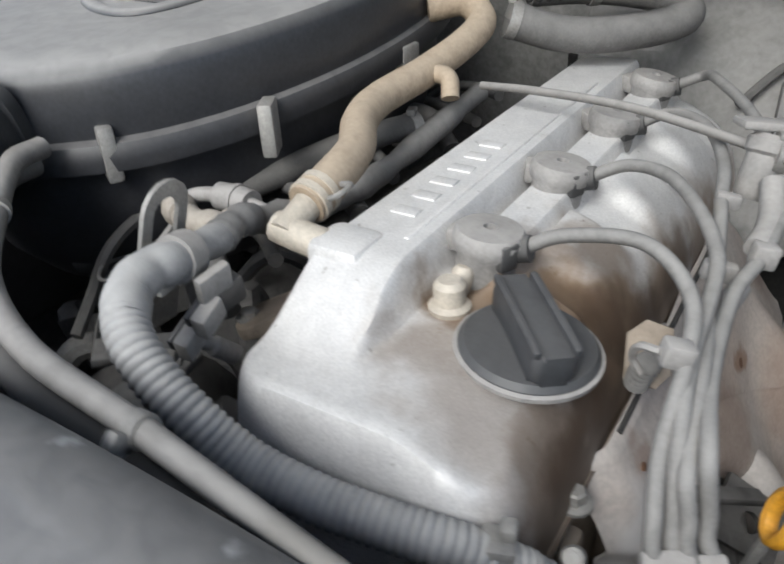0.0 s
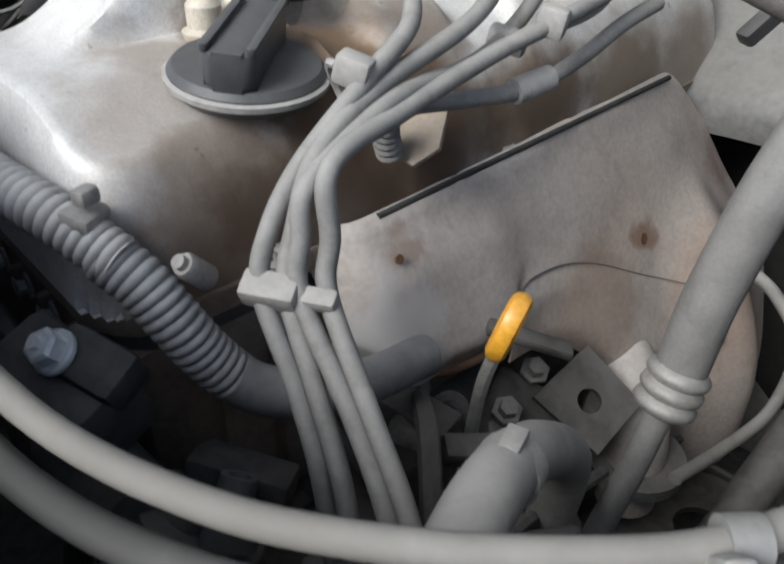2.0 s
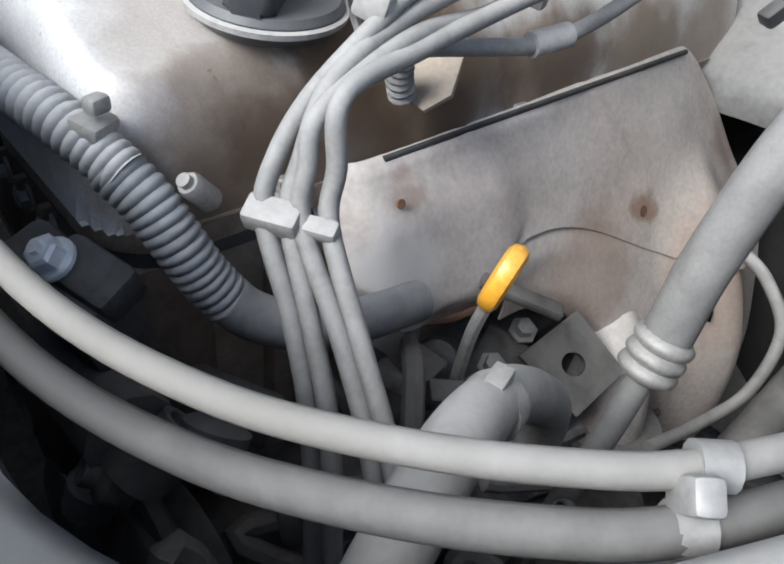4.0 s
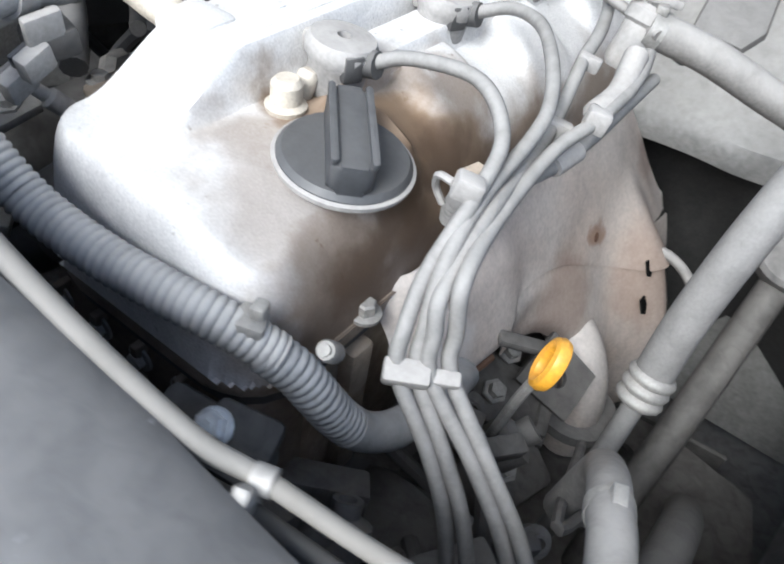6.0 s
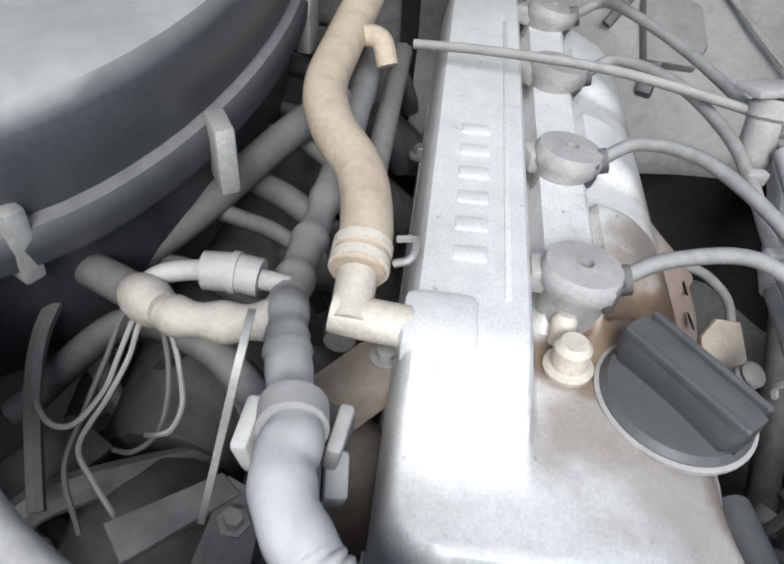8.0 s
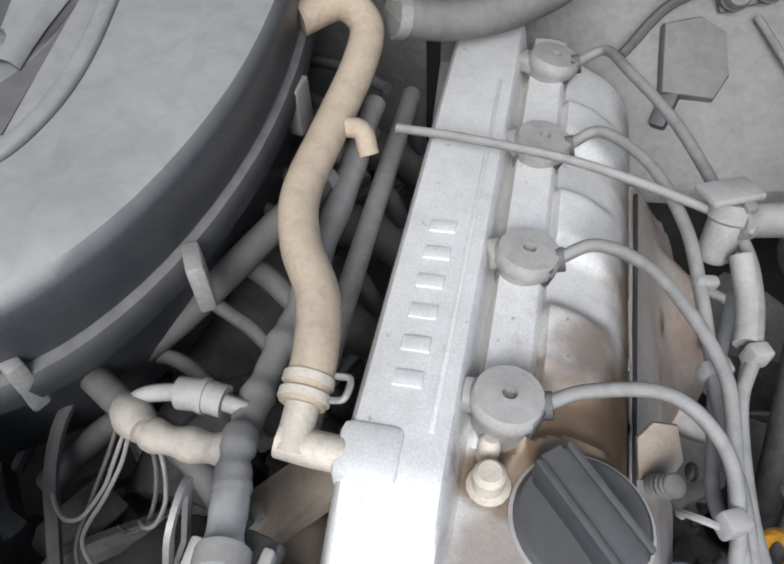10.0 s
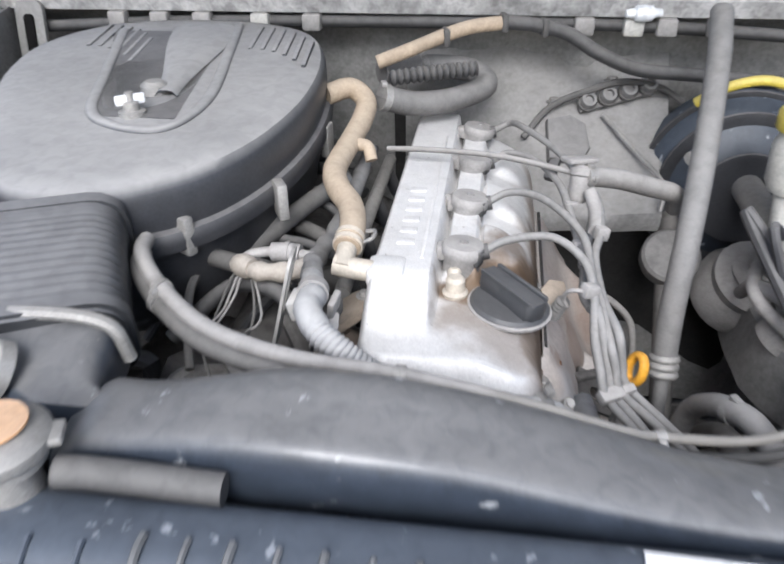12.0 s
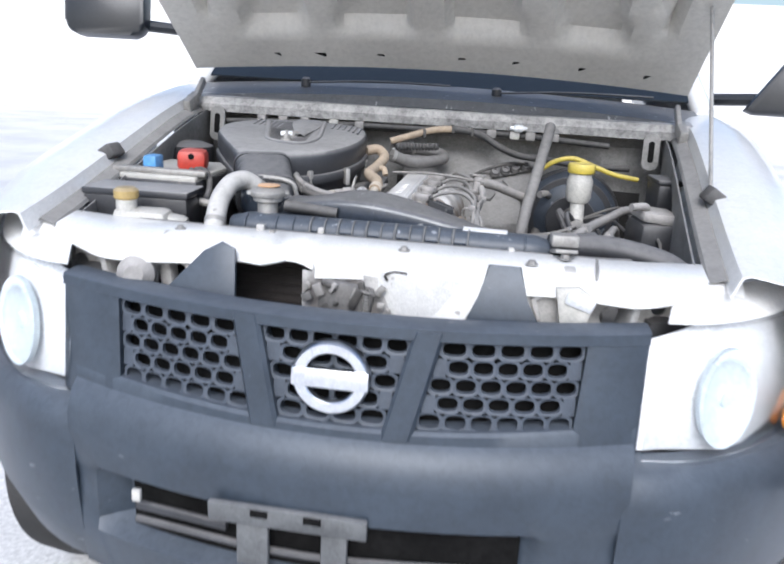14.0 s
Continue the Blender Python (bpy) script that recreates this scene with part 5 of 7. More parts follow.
    part("hose", tube(BM(), [(x - 0.001 + 0.004 * (x > 0.25), y - 0.0075, z - 0.0085) for x, y, z in run], lambda u: slim(u) + 0.0003 + 0.0008 * step(0.5, 0.8, u), 7, 12), SHADED_LOW_HOSE, pair, "darker lower hose")
    for x, y, z, a in ((0.046, 0.464, 1.026, 0), (0.216, 0.471, 0.986, 18), (0.376, 0.553, 0.985, 50), (-0.14, 0.525, 1.03, -38)):
        d = Vector((math.cos(radians(a)), math.sin(radians(a)), 0)) * 0.0035
        near = min(range(len(run)), key=lambda k: (Vector(run[k]) - Vector((x, y, z))).length)
        c = Vector(run[near])
        r = slim(near / (len(run) - 1))
        clip = part("clip", tube(BM(), [c - d, c + d], r + 0.0013, 2, 14), STEEL, pair, "pale spring clip")
        low = c + Vector((-0.001 + 0.004 * (c.x > 0.25), -0.0075, -0.0085))
        part("lower_band", tube(BM(), [low - d, low + d], r + 0.0016, 2, 14), STEEL, clip)
        part("clip_tab", box(BM(), (c + low) / 2 + Vector((0, -0.004, 0.004)), (0.006, 0.007, 0.012), (40, 0, a), 0.0015), STEEL, clip)
    # wiring loom
    loom = root("wiring_loom", "grey corrugated wiring loom along the front of the valve cover", "wiring", (0.05, 0.53, 0.93))
    run = [(-0.0385, 0.576, 1.024), (-0.0335, 0.558, 1.028), (-0.034, 0.543, 1.030), (-0.029, 0.528, 1.029), (-0.019, 0.516, 1.024), (-0.004, 0.508, 1.016), (0.0175, 0.506, 1.000), (0.044, 0.511, 0.977), (0.078, 0.517, 0.966), (0.112, 0.525, 0.960), (0.135, 0.533, 0.954), (0.158, 0.545, 0.940)]
    part("conduit", tube(BM(), run[3:], 0.0100, 7, 14, ribs=(0.0042, 0.0013)), LOOM, loom, "dusty corrugated length")
    part("sleeve", tube(BM(), [(-0.045, 0.600, 1.018)] + run[:5], lambda u: 0.0088 + 0.0019 * step(0.1, 0.5, u) + 0.0004 * math.sin(30 * u), 7, 16), LOOM, loom, "smooth taped sleeve")
    hold = part("loom_clamp", tube(BM(), [(-0.0365, 0.571, 1.0255), (-0.0345, 0.560, 1.0275)], 0.0125, 3, 18), GREY_PART, loom, "pale plastic clamp")
    part("clamp_ear", box(BM(), (-0.0505, 0.567, 1.013), (0.007, 0.022, 0.018), (8, -10, -6), 0.002), HOSE_PALE, hold)
    part("clamp_ear", box(BM(), (-0.0205, 0.569, 1.014), (0.006, 0.020, 0.016), (8, 10, -6), 0.002), GREY_PART, hold)
    part("clamp_foot", box(BM(), (-0.028, 0.576, 1.003), (0.020, 0.024, 0.016), (8, 6, -10), 0.003), IRON, hold, "dark clamp foot")
    part("conduit", tube(BM(), [(0.152, 0.542, 0.942), (0.164, 0.549, 0.931), (0.174, 0.555, 0.916), (0.181, 0.562, 0.900), (0.187, 0.570, 0.887)], 0.0106, 7, 14, ribs=(0.0042, 0.0013)), SLEEVE, loom, "dull blue-grey corrugated length")
    part("sleeve", tube(BM(), [(0.186, 0.568, 0.890), (0.191, 0.578, 0.879), (0.197, 0.597, 0.868), (0.200, 0.630, 0.858), (0.198, 0.67, 0.85)], 0.0108, 7, 14), SLEEVE, loom, "smooth dull blue-grey sleeve")
    part("loom_clip", box(box(BM(), (0.146, 0.540, 0.956), (0.014, 0.016, 0.009), (0, 12, 30), 0.003), (0.150, 0.541, 0.966), (0.007, 0.009, 0.007), (0, 0, 20), 0.002), STEEL, loom)
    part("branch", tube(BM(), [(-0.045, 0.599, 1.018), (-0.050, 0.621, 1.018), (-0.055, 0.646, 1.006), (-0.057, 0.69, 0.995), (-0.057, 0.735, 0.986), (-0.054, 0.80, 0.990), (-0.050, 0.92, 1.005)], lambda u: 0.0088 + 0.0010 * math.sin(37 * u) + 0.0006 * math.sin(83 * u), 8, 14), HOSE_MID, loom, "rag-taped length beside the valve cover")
    trunk = part("branch", tube(BM(), [(-0.050, 0.622, 1.016), (-0.075, 0.625, 1.007), (-0.10, 0.628, 1.004), (-0.112, 0.633, 1.003)], lambda u: 0.0085 + 0.001 * math.sin(u * 21), 6, 14), TAPE, loom, "tan taped branch")
    part("tape_knot", tube(BM(), [(-0.106, 0.629, 1.006), (-0.116, 0.636, 1.004), (-0.126, 0.644, 1.001)], lambda u: 0.0080 + 0.0032 * math.sin(math.pi * u), 5, 12), TAPE, trunk, "bunched tan tape")
    part("conduit", tube(BM(), [(-0.122, 0.641, 1.002), (-0.17, 0.668, 0.994), (-0.22, 0.688, 0.983), (-0.28, 0.70, 0.968)], 0.0088, 6, 12), HOSE_DARK, loom)
    part("branch", tube(BM(), [(-0.055, 0.648, 1.01), (-0.085, 0.651, 1.012), (-0.11, 0.648, 1.01), (-0.122, 0.642, 1.004)], 0.0048, 6, 10), GREY_PART, loom)
    plug = part("plug", tube(BM(), [(-0.068, 0.65, 1.011), (-0.08, 0.651, 1.0118), (-0.094, 0.6505, 1.0115)], 0.0088, 3, 14), GREY_PART, loom, "round grey connector plug")
    part("plug_rib", tube(BM(), [(-0.078, 0.6508, 1.0117), (-0.0815, 0.651, 1.0118)], 0.0098, 2, 14), GREY_PART, plug)
    for k, pts in enumerate((
            [(-0.112, 0.634, 1.0), (-0.122, 0.636, 0.995), (-0.127, 0.618, 0.982), (-0.129, 0.606, 0.976), (-0.136, 0.59, 0.972), (-0.148, 0.590, 0.970), (-0.162, 0.605, 0.968), (-0.178, 0.635, 0.955)],
            [(-0.112, 0.632, 1.0), (-0.119, 0.63, 0.994), (-0.121, 0.618, 0.985), (-0.126, 0.602, 0.976), (-0.132, 0.582, 0.968), (-0.122, 0.570, 0.962), (-0.112, 0.562, 0.95)],
            [(-0.110, 0.634, 0.998), (-0.105, 0.630, 0.985), (-0.101, 0.622, 0.975), (-0.096, 0.608, 0.97), (-0.097, 0.596, 0.968), (-0.103, 0.594, 0.965), (-0.112, 0.60, 0.955)],
            [(-0.113, 0.636, 1.0), (-0.13, 0.640, 0.99), (-0.136, 0.625, 0.975), (-0.14, 0.60, 0.962), (-0.142, 0.58, 0.95), (-0.13, 0.56, 0.935)],
            [(-0.111, 0.635, 0.999), (-0.107, 0.625, 0.978), (-0.105, 0.612, 0.965), (-0.108, 0.60, 0.955), (-0.118, 0.595, 0.948), (-0.13, 0.60, 0.94)],
            [(-0.168, 0.66, 0.985), (-0.168, 0.632, 0.98), (-0.163, 0.608, 0.972), (-0.158, 0.588, 0.955), (-0.15, 0.565, 0.94)])):
        part("wire", tube(BM(), pts, 0.0013 if k < 5 else 0.0042, 6, 7), HOSE_GREY if k < 3 else HOSE_DARK, loom, "thin dusty wire" if k < 5 else "")
    # lifting eye
    eye = BM()
    m = Matrix(((-0.10, 0.22, 0.97, -0.060), (0.985, 0.16, 0.065, 0.574), (-0.14, 0.96, -0.233, 1.0215), (0, 0, 0, 1)))
    outer = [(-0.016, -0.05), (0.016, -0.05)] + [(0.016 * math.cos(a), 0.022 + 0.016 * math.sin(a)) for a in np.linspace(0, math.pi, 9)]
    inner = [(-0.009, -0.02), (0.009, -0.02)] + [(0.009 * math.cos(a), 0.02 + 0.009 * math.sin(a)) for a in np.linspace(0, math.pi, 9)]
    for z in (-0.0013, 0.0013):
        loft(eye, [[m @ Vector((x, y, z)) for x, y in outer], [m @ Vector((x, y, z)) for x, y in inner]], caps=False)
    for ring in (outer, inner):
        loft(eye, [[m @ Vector((x, y, z)) for x, y in ring] for z in (-0.0013, 0.0013)], caps=False)
    bmesh.ops.remove_doubles(eye, verts=eye.verts[:], dist=1e-5)
    solid("lifting_eye", eye, STEEL, "pale steel engine lifting eye", "lifting eye")
    # radiator side hoses
    clamped("radiator_hose", [(0.285, 0.665, 0.80), (0.293, 0.655, 0.86), (0.298, 0.632, 0.89), (0.305, 0.598, 0.915), (0.318, 0.56, 0.925), (0.335, 0.51, 0.90), (0.34, 0.47, 0.85), (0.33, 0.42, 0.80)], 0.0105, HOSE_GREY, "pale dusty coolant hose below the leads", (3,), 16)
    pipe = root("air_conditioning_pipe", "long dusty grey hose with a crimped steel fitting", "hose", (0.31, 0.85, 0.75))
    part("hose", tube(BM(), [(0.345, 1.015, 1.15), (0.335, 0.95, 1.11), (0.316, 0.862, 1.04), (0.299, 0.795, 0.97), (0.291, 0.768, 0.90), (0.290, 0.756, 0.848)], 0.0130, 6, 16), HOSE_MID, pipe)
    part("fitting", tube(BM(), [(0.2905, 0.757, 0.852), (0.290, 0.748, 0.828)], 0.0148, 4, 16, ribs=(0.008, 0.003)), STEEL, pipe)
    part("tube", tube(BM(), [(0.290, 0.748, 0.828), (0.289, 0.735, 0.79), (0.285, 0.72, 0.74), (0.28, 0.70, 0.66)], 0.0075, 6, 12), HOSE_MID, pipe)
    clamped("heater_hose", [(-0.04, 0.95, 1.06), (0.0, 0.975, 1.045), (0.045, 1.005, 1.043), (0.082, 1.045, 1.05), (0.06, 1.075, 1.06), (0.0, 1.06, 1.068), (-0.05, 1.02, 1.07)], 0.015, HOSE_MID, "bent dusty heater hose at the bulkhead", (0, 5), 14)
    hose("heater_hose", [(-0.03, 0.96, 1.08), (0.02, 0.98, 1.082), (0.07, 1.0, 1.083)], 0.008, RUBBER, "short black corrugated hose", sides=12, ribs=(0.008, 0.004))
    over = root("overflow_hose", "hose along the bulkhead, tan at one end and black beyond", "hose", (0.1, 1.05, 1.1))
    part("tan_length", tube(BM(), [(-0.05, 0.99, 1.09), (-0.02, 1.0, 1.10), (0.05, 1.04, 1.12), (0.10, 1.058, 1.125)], 0.0088, 7, 12), HOSE_TAN, over, "dusty tan length")
    part("black_length", tube(BM(), [(0.10, 1.058, 1.125), (0.14, 1.06, 1.122), (0.18, 1.06, 1.112), (0.22, 1.055, 1.09), (0.27, 1.06, 1.07), (0.34, 1.07, 1.062), (0.45, 1.09, 1.05), (0.56, 1.1, 1.05)], 0.0088, 7, 12), RUBBER, over, "black rubber length")
    joint = root("washer_joint", "bright white plastic hose joint below the scuttle", "hose joint", (0.268, 1.066, 1.128))
    part("body", lathe(BM(), [(0.0, -0.022), (0.005, -0.022), (0.006, -0.012), (0.0095, -0.010), (0.0105, 0.0), (0.0095, 0.010), (0.006, 0.012), (0.005, 0.022), (0.0, 0.022)], pose(0.268, 1.064, 1.137, 0, 90, 8), 18), PALE, joint)
    part("stem", tube(BM(), [(0.268, 1.066, 1.134), (0.268, 1.074, 1.126), (0.268, 1.084, 1.119)], 0.004, 4, 10), GREY_PART, joint)
    for p in ((0.03, 1.028, 1.113), (0.10, 1.058, 1.125), (0.15, 1.06, 1.12)):
        part("clip", box(BM(), p, (0.008, 0.022, 0.022), (0, 0, 15), 0.003), HOSE_DARK, over)


def build_bulkhead_things():
    plate = BM()
    prism(plate, [(-0.013, -0.015), (0.004, -0.019), (0.014, -0.008), (0.012, 0.014), (-0.002, 0.018), (-0.012, 0.010)], -0.002, 0.002, pose(0.162, 0.695, 0.953, 50, 0, 20), 0.001)
    solid("bracket_plate", plate, BROWNED, "dusty brown-grey plate beside the filler cap", "bracket")
    rows = []
    for k in range(25):
        u = k / 24
        x = -0.03 + 0.345 * u
        sag = 0.05 * (1 - step(0.1, 0.5, u))
        lip = 0.010 * step(0.80, 1.0, u)
        rows.append([Vector((x + 0.012 * step(0.6, 1.0, u) * (y > 1.05), y + 0.03 * (1 - step(0.2, 0.6, u)) * (y < 1.1), z - sag * (y < 1.1) + 0.004 * math.sin(u * 9 + y * 20) + lip * (y < 1.03))) for y, z in ((1.165, 1.066), (1.14, 1.036), (1.11, 1.006), (1.075, 0.972), (1.04, 0.943), (1.012, 0.922), (0.995, 0.908), (0.986, 0.898), (0.985, 0.886), (0.992, 0.872))])
    guard = root("bulkhead_shield", "pale dusty heat shield below the bulkhead", "heat shield", (0.13, 1.0, 0.95))
    part("sheet", sheet(BM(), rows, 0.002), GREY_PAINT, guard)
    for k, j in ((14, 2), (19, 1), (23, 3)):
        hex_bolt(tuple(rows[k][j] + Vector((0.004, 0, 0.001))), 0.007, 0.005, guard)
    hose("throttle_cable", [(0.135, 1.06, 0.975), (0.169, 1.085, 1.010), (0.219, 1.09, 1.033), (0.263, 1.095, 1.044), (0.31, 1.105, 1.035), (0.35, 1.11, 1.01)], 0.0045, HOSE_DARK, "thin dusty throttle cable at the bulkhead", "cable", sides=8)
    hose("servo_pipe", [(0.240, 1.09, 1.0), (0.262, 1.065, 0.982), (0.286, 1.04, 0.963), (0.306, 1.005, 0.951), (0.313, 0.985, 0.940), (0.310, 0.976, 0.915)], 0.0032, STEEL, "thin bent steel pipe over the bulkhead shield", "pipe", sides=8)
    sens = root("sensor_unit", "dark grey sensor on the sloping bulkhead shield", "sensor", (0.191, 1.072, 0.93))
    m = pose(0.191, 1.066, 0.968, 40, 0, 8)
    part("body", prism(BM(), [(-0.026, -0.030), (0.018, -0.036), (0.031, -0.015), (0.028, 0.022), (0.008, 0.036), (-0.024, 0.030)], -0.012, 0.014, m, 0.005), HOSE_MID, sens)
    part("plug", box(BM(), tuple(m @ Vector((-0.020, -0.042, 0.004))), (0.014, 0.034, 0.014), (40, 0, -22), 0.003), PLASTIC, sens)
    rail = root("connector_rail", "row of dusty dark round connectors on the bulkhead", "connectors", (0.255, 1.10, 1.0))
    part("bar", box(BM(), (0.257, 1.107, 1.017), (0.105, 0.014, 0.006), (40, -14, 12), 0.002), HOSE_MID, rail)
    for k in range(4):
        c = pose(0.217 + 0.026 * k, 1.098 + 0.005 * k, 1.012 + 0.0065 * k, 52, 0, 10)
        con = part("connector", lathe(BM(), [(0.0105, -0.006), (0.0115, 0.0), (0.0115, 0.014), (0.0095, 0.018), (0.006, 0.018), (0.0055, 0.013), (0, 0.013)], c, 16), HOSE_MID, rail)
        part("collar", lathe(BM(), [(0.0118, 0.003), (0.0132, 0.004), (0.0132, 0.008), (0.0118, 0.009)], c, 16), HOSE_DARK, con)
    column = root("steering_column", "dusty steering shaft with a clamp collar", "steering shaft", (0.33, 0.95, 0.7))
    part("shaft", tube(BM(), [(0.345, 1.1, 0.93), (0.335, 1.0, 0.84), (0.325, 0.86, 0.72), (0.315, 0.75, 0.6)], 0.014, 5, 12), IRON, column)
    part("collar", lathe(BM(), [(0.036, 0), (0.038, 0.004), (0.038, 0.022), (0.034, 0.026), (0.016, 0.027)], pose(0.335, 0.99, 0.835, 40, 0, 0), 28), IRON_PALE, column)
    hose("vent_hose", [(0.222, 0.955, 0.795), (0.245, 0.962, 0.794), (0.270, 0.962, 0.782), (0.295, 0.955, 0.755), (0.300, 0.93, 0.715), (0.292, 0.88, 0.705), (0.286, 0.82, 0.715)], 0.0048, HOSE_GREY, "thin dusty vent hose beside the engine", sides=10)
    hose("wing_hose", [(0.36, 0.80, 0.70), (0.355, 0.74, 0.76), (0.35, 0.68, 0.80), (0.35, 0.60, 0.80), (0.36, 0.52, 0.74)], 0.014, HOSE_DARK, "dusty dark hose beside the inner wing", sides=12)
    bar = root("scuttle_fittings", "grey clips and wiring along the scuttle", "wiring", (0.0, 1.09, 1.1))
    part("harness", tube(BM(), [(-0.55, 1.08, 1.105), (-0.3, 1.085, 1.115), (0.0, 1.085, 1.118), (0.25, 1.085, 1.118), (0.5, 1.085, 1.105)], 0.008, 6, 10), RUBBER, bar)
    for x in (-0.42, -0.36, -0.30, -0.22, -0.15, 0.2, 0.26, 0.3, 0.36):
        part("clip", box(BM(), (x, 1.078, 1.118), (0.025, 0.02, 0.022), (0, 0, 0), 0.004), MILK if x in (-0.22, 0.26) else GREY_PART, bar)


def build_wing_things():
    canister = root("charcoal_canister", "dusty dark canister beside the inner wing", "canister", (0.56, 0.68, 0.85))
    part("body", box(BM(), (0.565, 0.68, 0.945), (0.10, 0.12, 0.11), (0, 0, 8), 0.018), PLASTIC, canister)
    part("top", box(BM(), (0.56, 0.675, 1.008), (0.085, 0.10, 0.022), (0, 6, 8), 0.008), GREY_PART, canister)
    part("nozzle", tube(BM(), [(0.535, 0.66, 1.015), (0.53, 0.64, 1.03), (0.50, 0.62, 1.03)], 0.008, 5, 10), GREY_PART, canister)
    for pts, r in (([(0.345, 0.40, 0.95), (0.355, 0.45, 0.972), (0.41, 0.575, 0.985), (0.47, 0.70, 0.99), (0.515, 0.78, 0.995), (0.56, 0.82, 0.985), (0.57, 0.84, 0.93)], 0.0095), ([(0.41, 0.42, 0.93), (0.425, 0.47, 0.965), (0.455, 0.56, 0.98), (0.48, 0.66, 0.975), (0.50, 0.74, 0.93)], 0.0075)):
        pipe = root("steering_hose", "dusty grey steering hose across the bay", "hose", pts[0], "steering hoses")
        part("hose", tube(BM(), pts, r, 6, 12), HOSE_GREY, pipe)
        part("union", lathe(BM(), [(r * 1.3, -0.01), (r * 1.35, 0.0), (r * 1.3, 0.012), (r * 0.9, 0.014)], Matrix.Translation(pts[2]) @ (Vector(pts[3]) - Vector(pts[2])).to_track_quat("Z", "Y").to_matrix().to_4x4(), 6), STEEL, pipe)
    gear = root("steering_box", "dust-covered steering box beside the inner wing", "steering box", (0.42, 0.66, 0.8))
    part("housing", lathe(BM(), [(0, -0.08), (0.045, -0.078), (0.052, -0.02), (0.048, 0.02), (0.03, 0.036), (0, 0.038)], pose(0.445, 0.66, 0.83, 20, 10, 0), 24), IRON_PALE, gear)
    part("arm", box(BM(), (0.43, 0.57, 0.83), (0.045, 0.11, 0.04), (20, 0, 15), 0.014), IRON_PALE, gear)
    part("cap", lathe(BM(), [(0.02, 0), (0.02, 0.012), (0.012, 0.016), (0, 0.016)], pose(0.452, 0.648, 0.864, 20, 10, 0), 18), STEEL, gear)
    for k, (x, y, z, r, tx) in enumerate(((0.475, 0.72, 0.875, 0.04, 15), (0.50, 0.60, 0.875, 0.032, -20), (0.545, 0.78, 0.90, 0.03, 25), (0.46, 0.83, 0.87, 0.03, 10))):
        boss = root("valve_housing", "dust-caked grey valve housing in the bay", "valve", (x, y, z - 0.05), "housings beside the steering box")
        part("body", lathe(BM(), [(0, -0.06), (r * 0.9, -0.058), (r, -0.02), (r * 0.97, 0.006), (r * 0.7, 0.02), (r * 0.4, 0.026), (0, 0.027)], pose(x, y, z, tx, 10 * k, 0), 24), GREY_PART, boss)
        part("flange", lathe(BM(), [(r * 1.02, -0.03), (r * 1.2, -0.028), (r * 1.2, -0.02), (r * 1.0, -0.018)], pose(x, y, z, tx, 10 * k, 0), 24), IRON_PALE, boss)
        part("pipe", tube(BM(), [(x, y, z + 0.015), (x + 0.02, y - 0.03, z + 0.03), (x + 0.05, y - 0.06, z + 0.01), (x + 0.06, y - 0.08, z - 0.05)], 0.006, 6, 10), HOSE_GREY, boss)
    boot = root("column_boot", "dust-caked rubber boot round the steering shaft", "rubber boot", (0.42, 1.0, 0.8))
    part("boot", lathe(BM(), [(0.02, 0.08), (0.028, 0.07), (0.026, 0.06), (0.04, 0.048), (0.036, 0.038), (0.052, 0.024), (0.05, 0.008), (0.062, -0.01), (0.06, -0.04)], pose(0.44, 0.985, 0.81, 35, 8, 0), 26), GREY_PART, boot)
    part("collar", lathe(BM(), [(0.024, 0.0), (0.026, 0.004), (0.026, 0.012), (0.02, 0.014)], pose(0.44, 0.985, 0.81, 35, 8, 0) @ pose(0, 0, 0.07), 20), STEEL, boot)
    random.seed(43)
    for k in range(12):
        x, y = random.uniform(0.40, 0.60), random.uniform(0.62, 1.04)
        s = random.uniform(0.014, 0.03)
        bm = BM()
        if k % 3:
            lathe(bm, [(0, -s), (s, -s), (s * 1.05, 0), (s * 0.8, s * 0.5), (s * 0.35, s * 0.6), (s * 0.3, s), (0, s)], pose(x, y, 0.852, random.uniform(-35, 35), random.uniform(-35, 35), 0), 16)
        else:
            tube(bm, [(x, y, 0.84), (x + random.uniform(-0.05, 0.05), y - 0.06, 0.885), (x + random.uniform(-0.05, 0.08), y - 0.14, 0.88), (x + 0.03, y - 0.2, 0.83)], 0.008, 6, 10)
        solid("wing_fitting", bm, (GREY_PART, HOSE_GREY, IRON_PALE)[k % 3], "dust-caked fitting on the wing shelf", "engine fitting", "fittings in the engine bay")
    relay = root("relay_box", "small black relay box on the inner wing", "relay box", (0.58, 0.80, 0.95))
    part("body", box(BM(), (0.60, 0.84, 1.02), (0.05, 0.10, 0.07), (0, 0, 5), 0.006), PLASTIC, relay)
    part("lid", box(BM(), (0.60, 0.84, 1.06), (0.054, 0.104, 0.012), (0, 0, 5), 0.004), PLASTIC, relay)
    random.seed(31)
    for k in range(14):
        x, y, z = random.uniform(0.40, 0.60), random.uniform(0.42, 0.98), random.uniform(0.84, 0.95)
        s = random.uniform(0.012, 0.03)
        bm = BM()
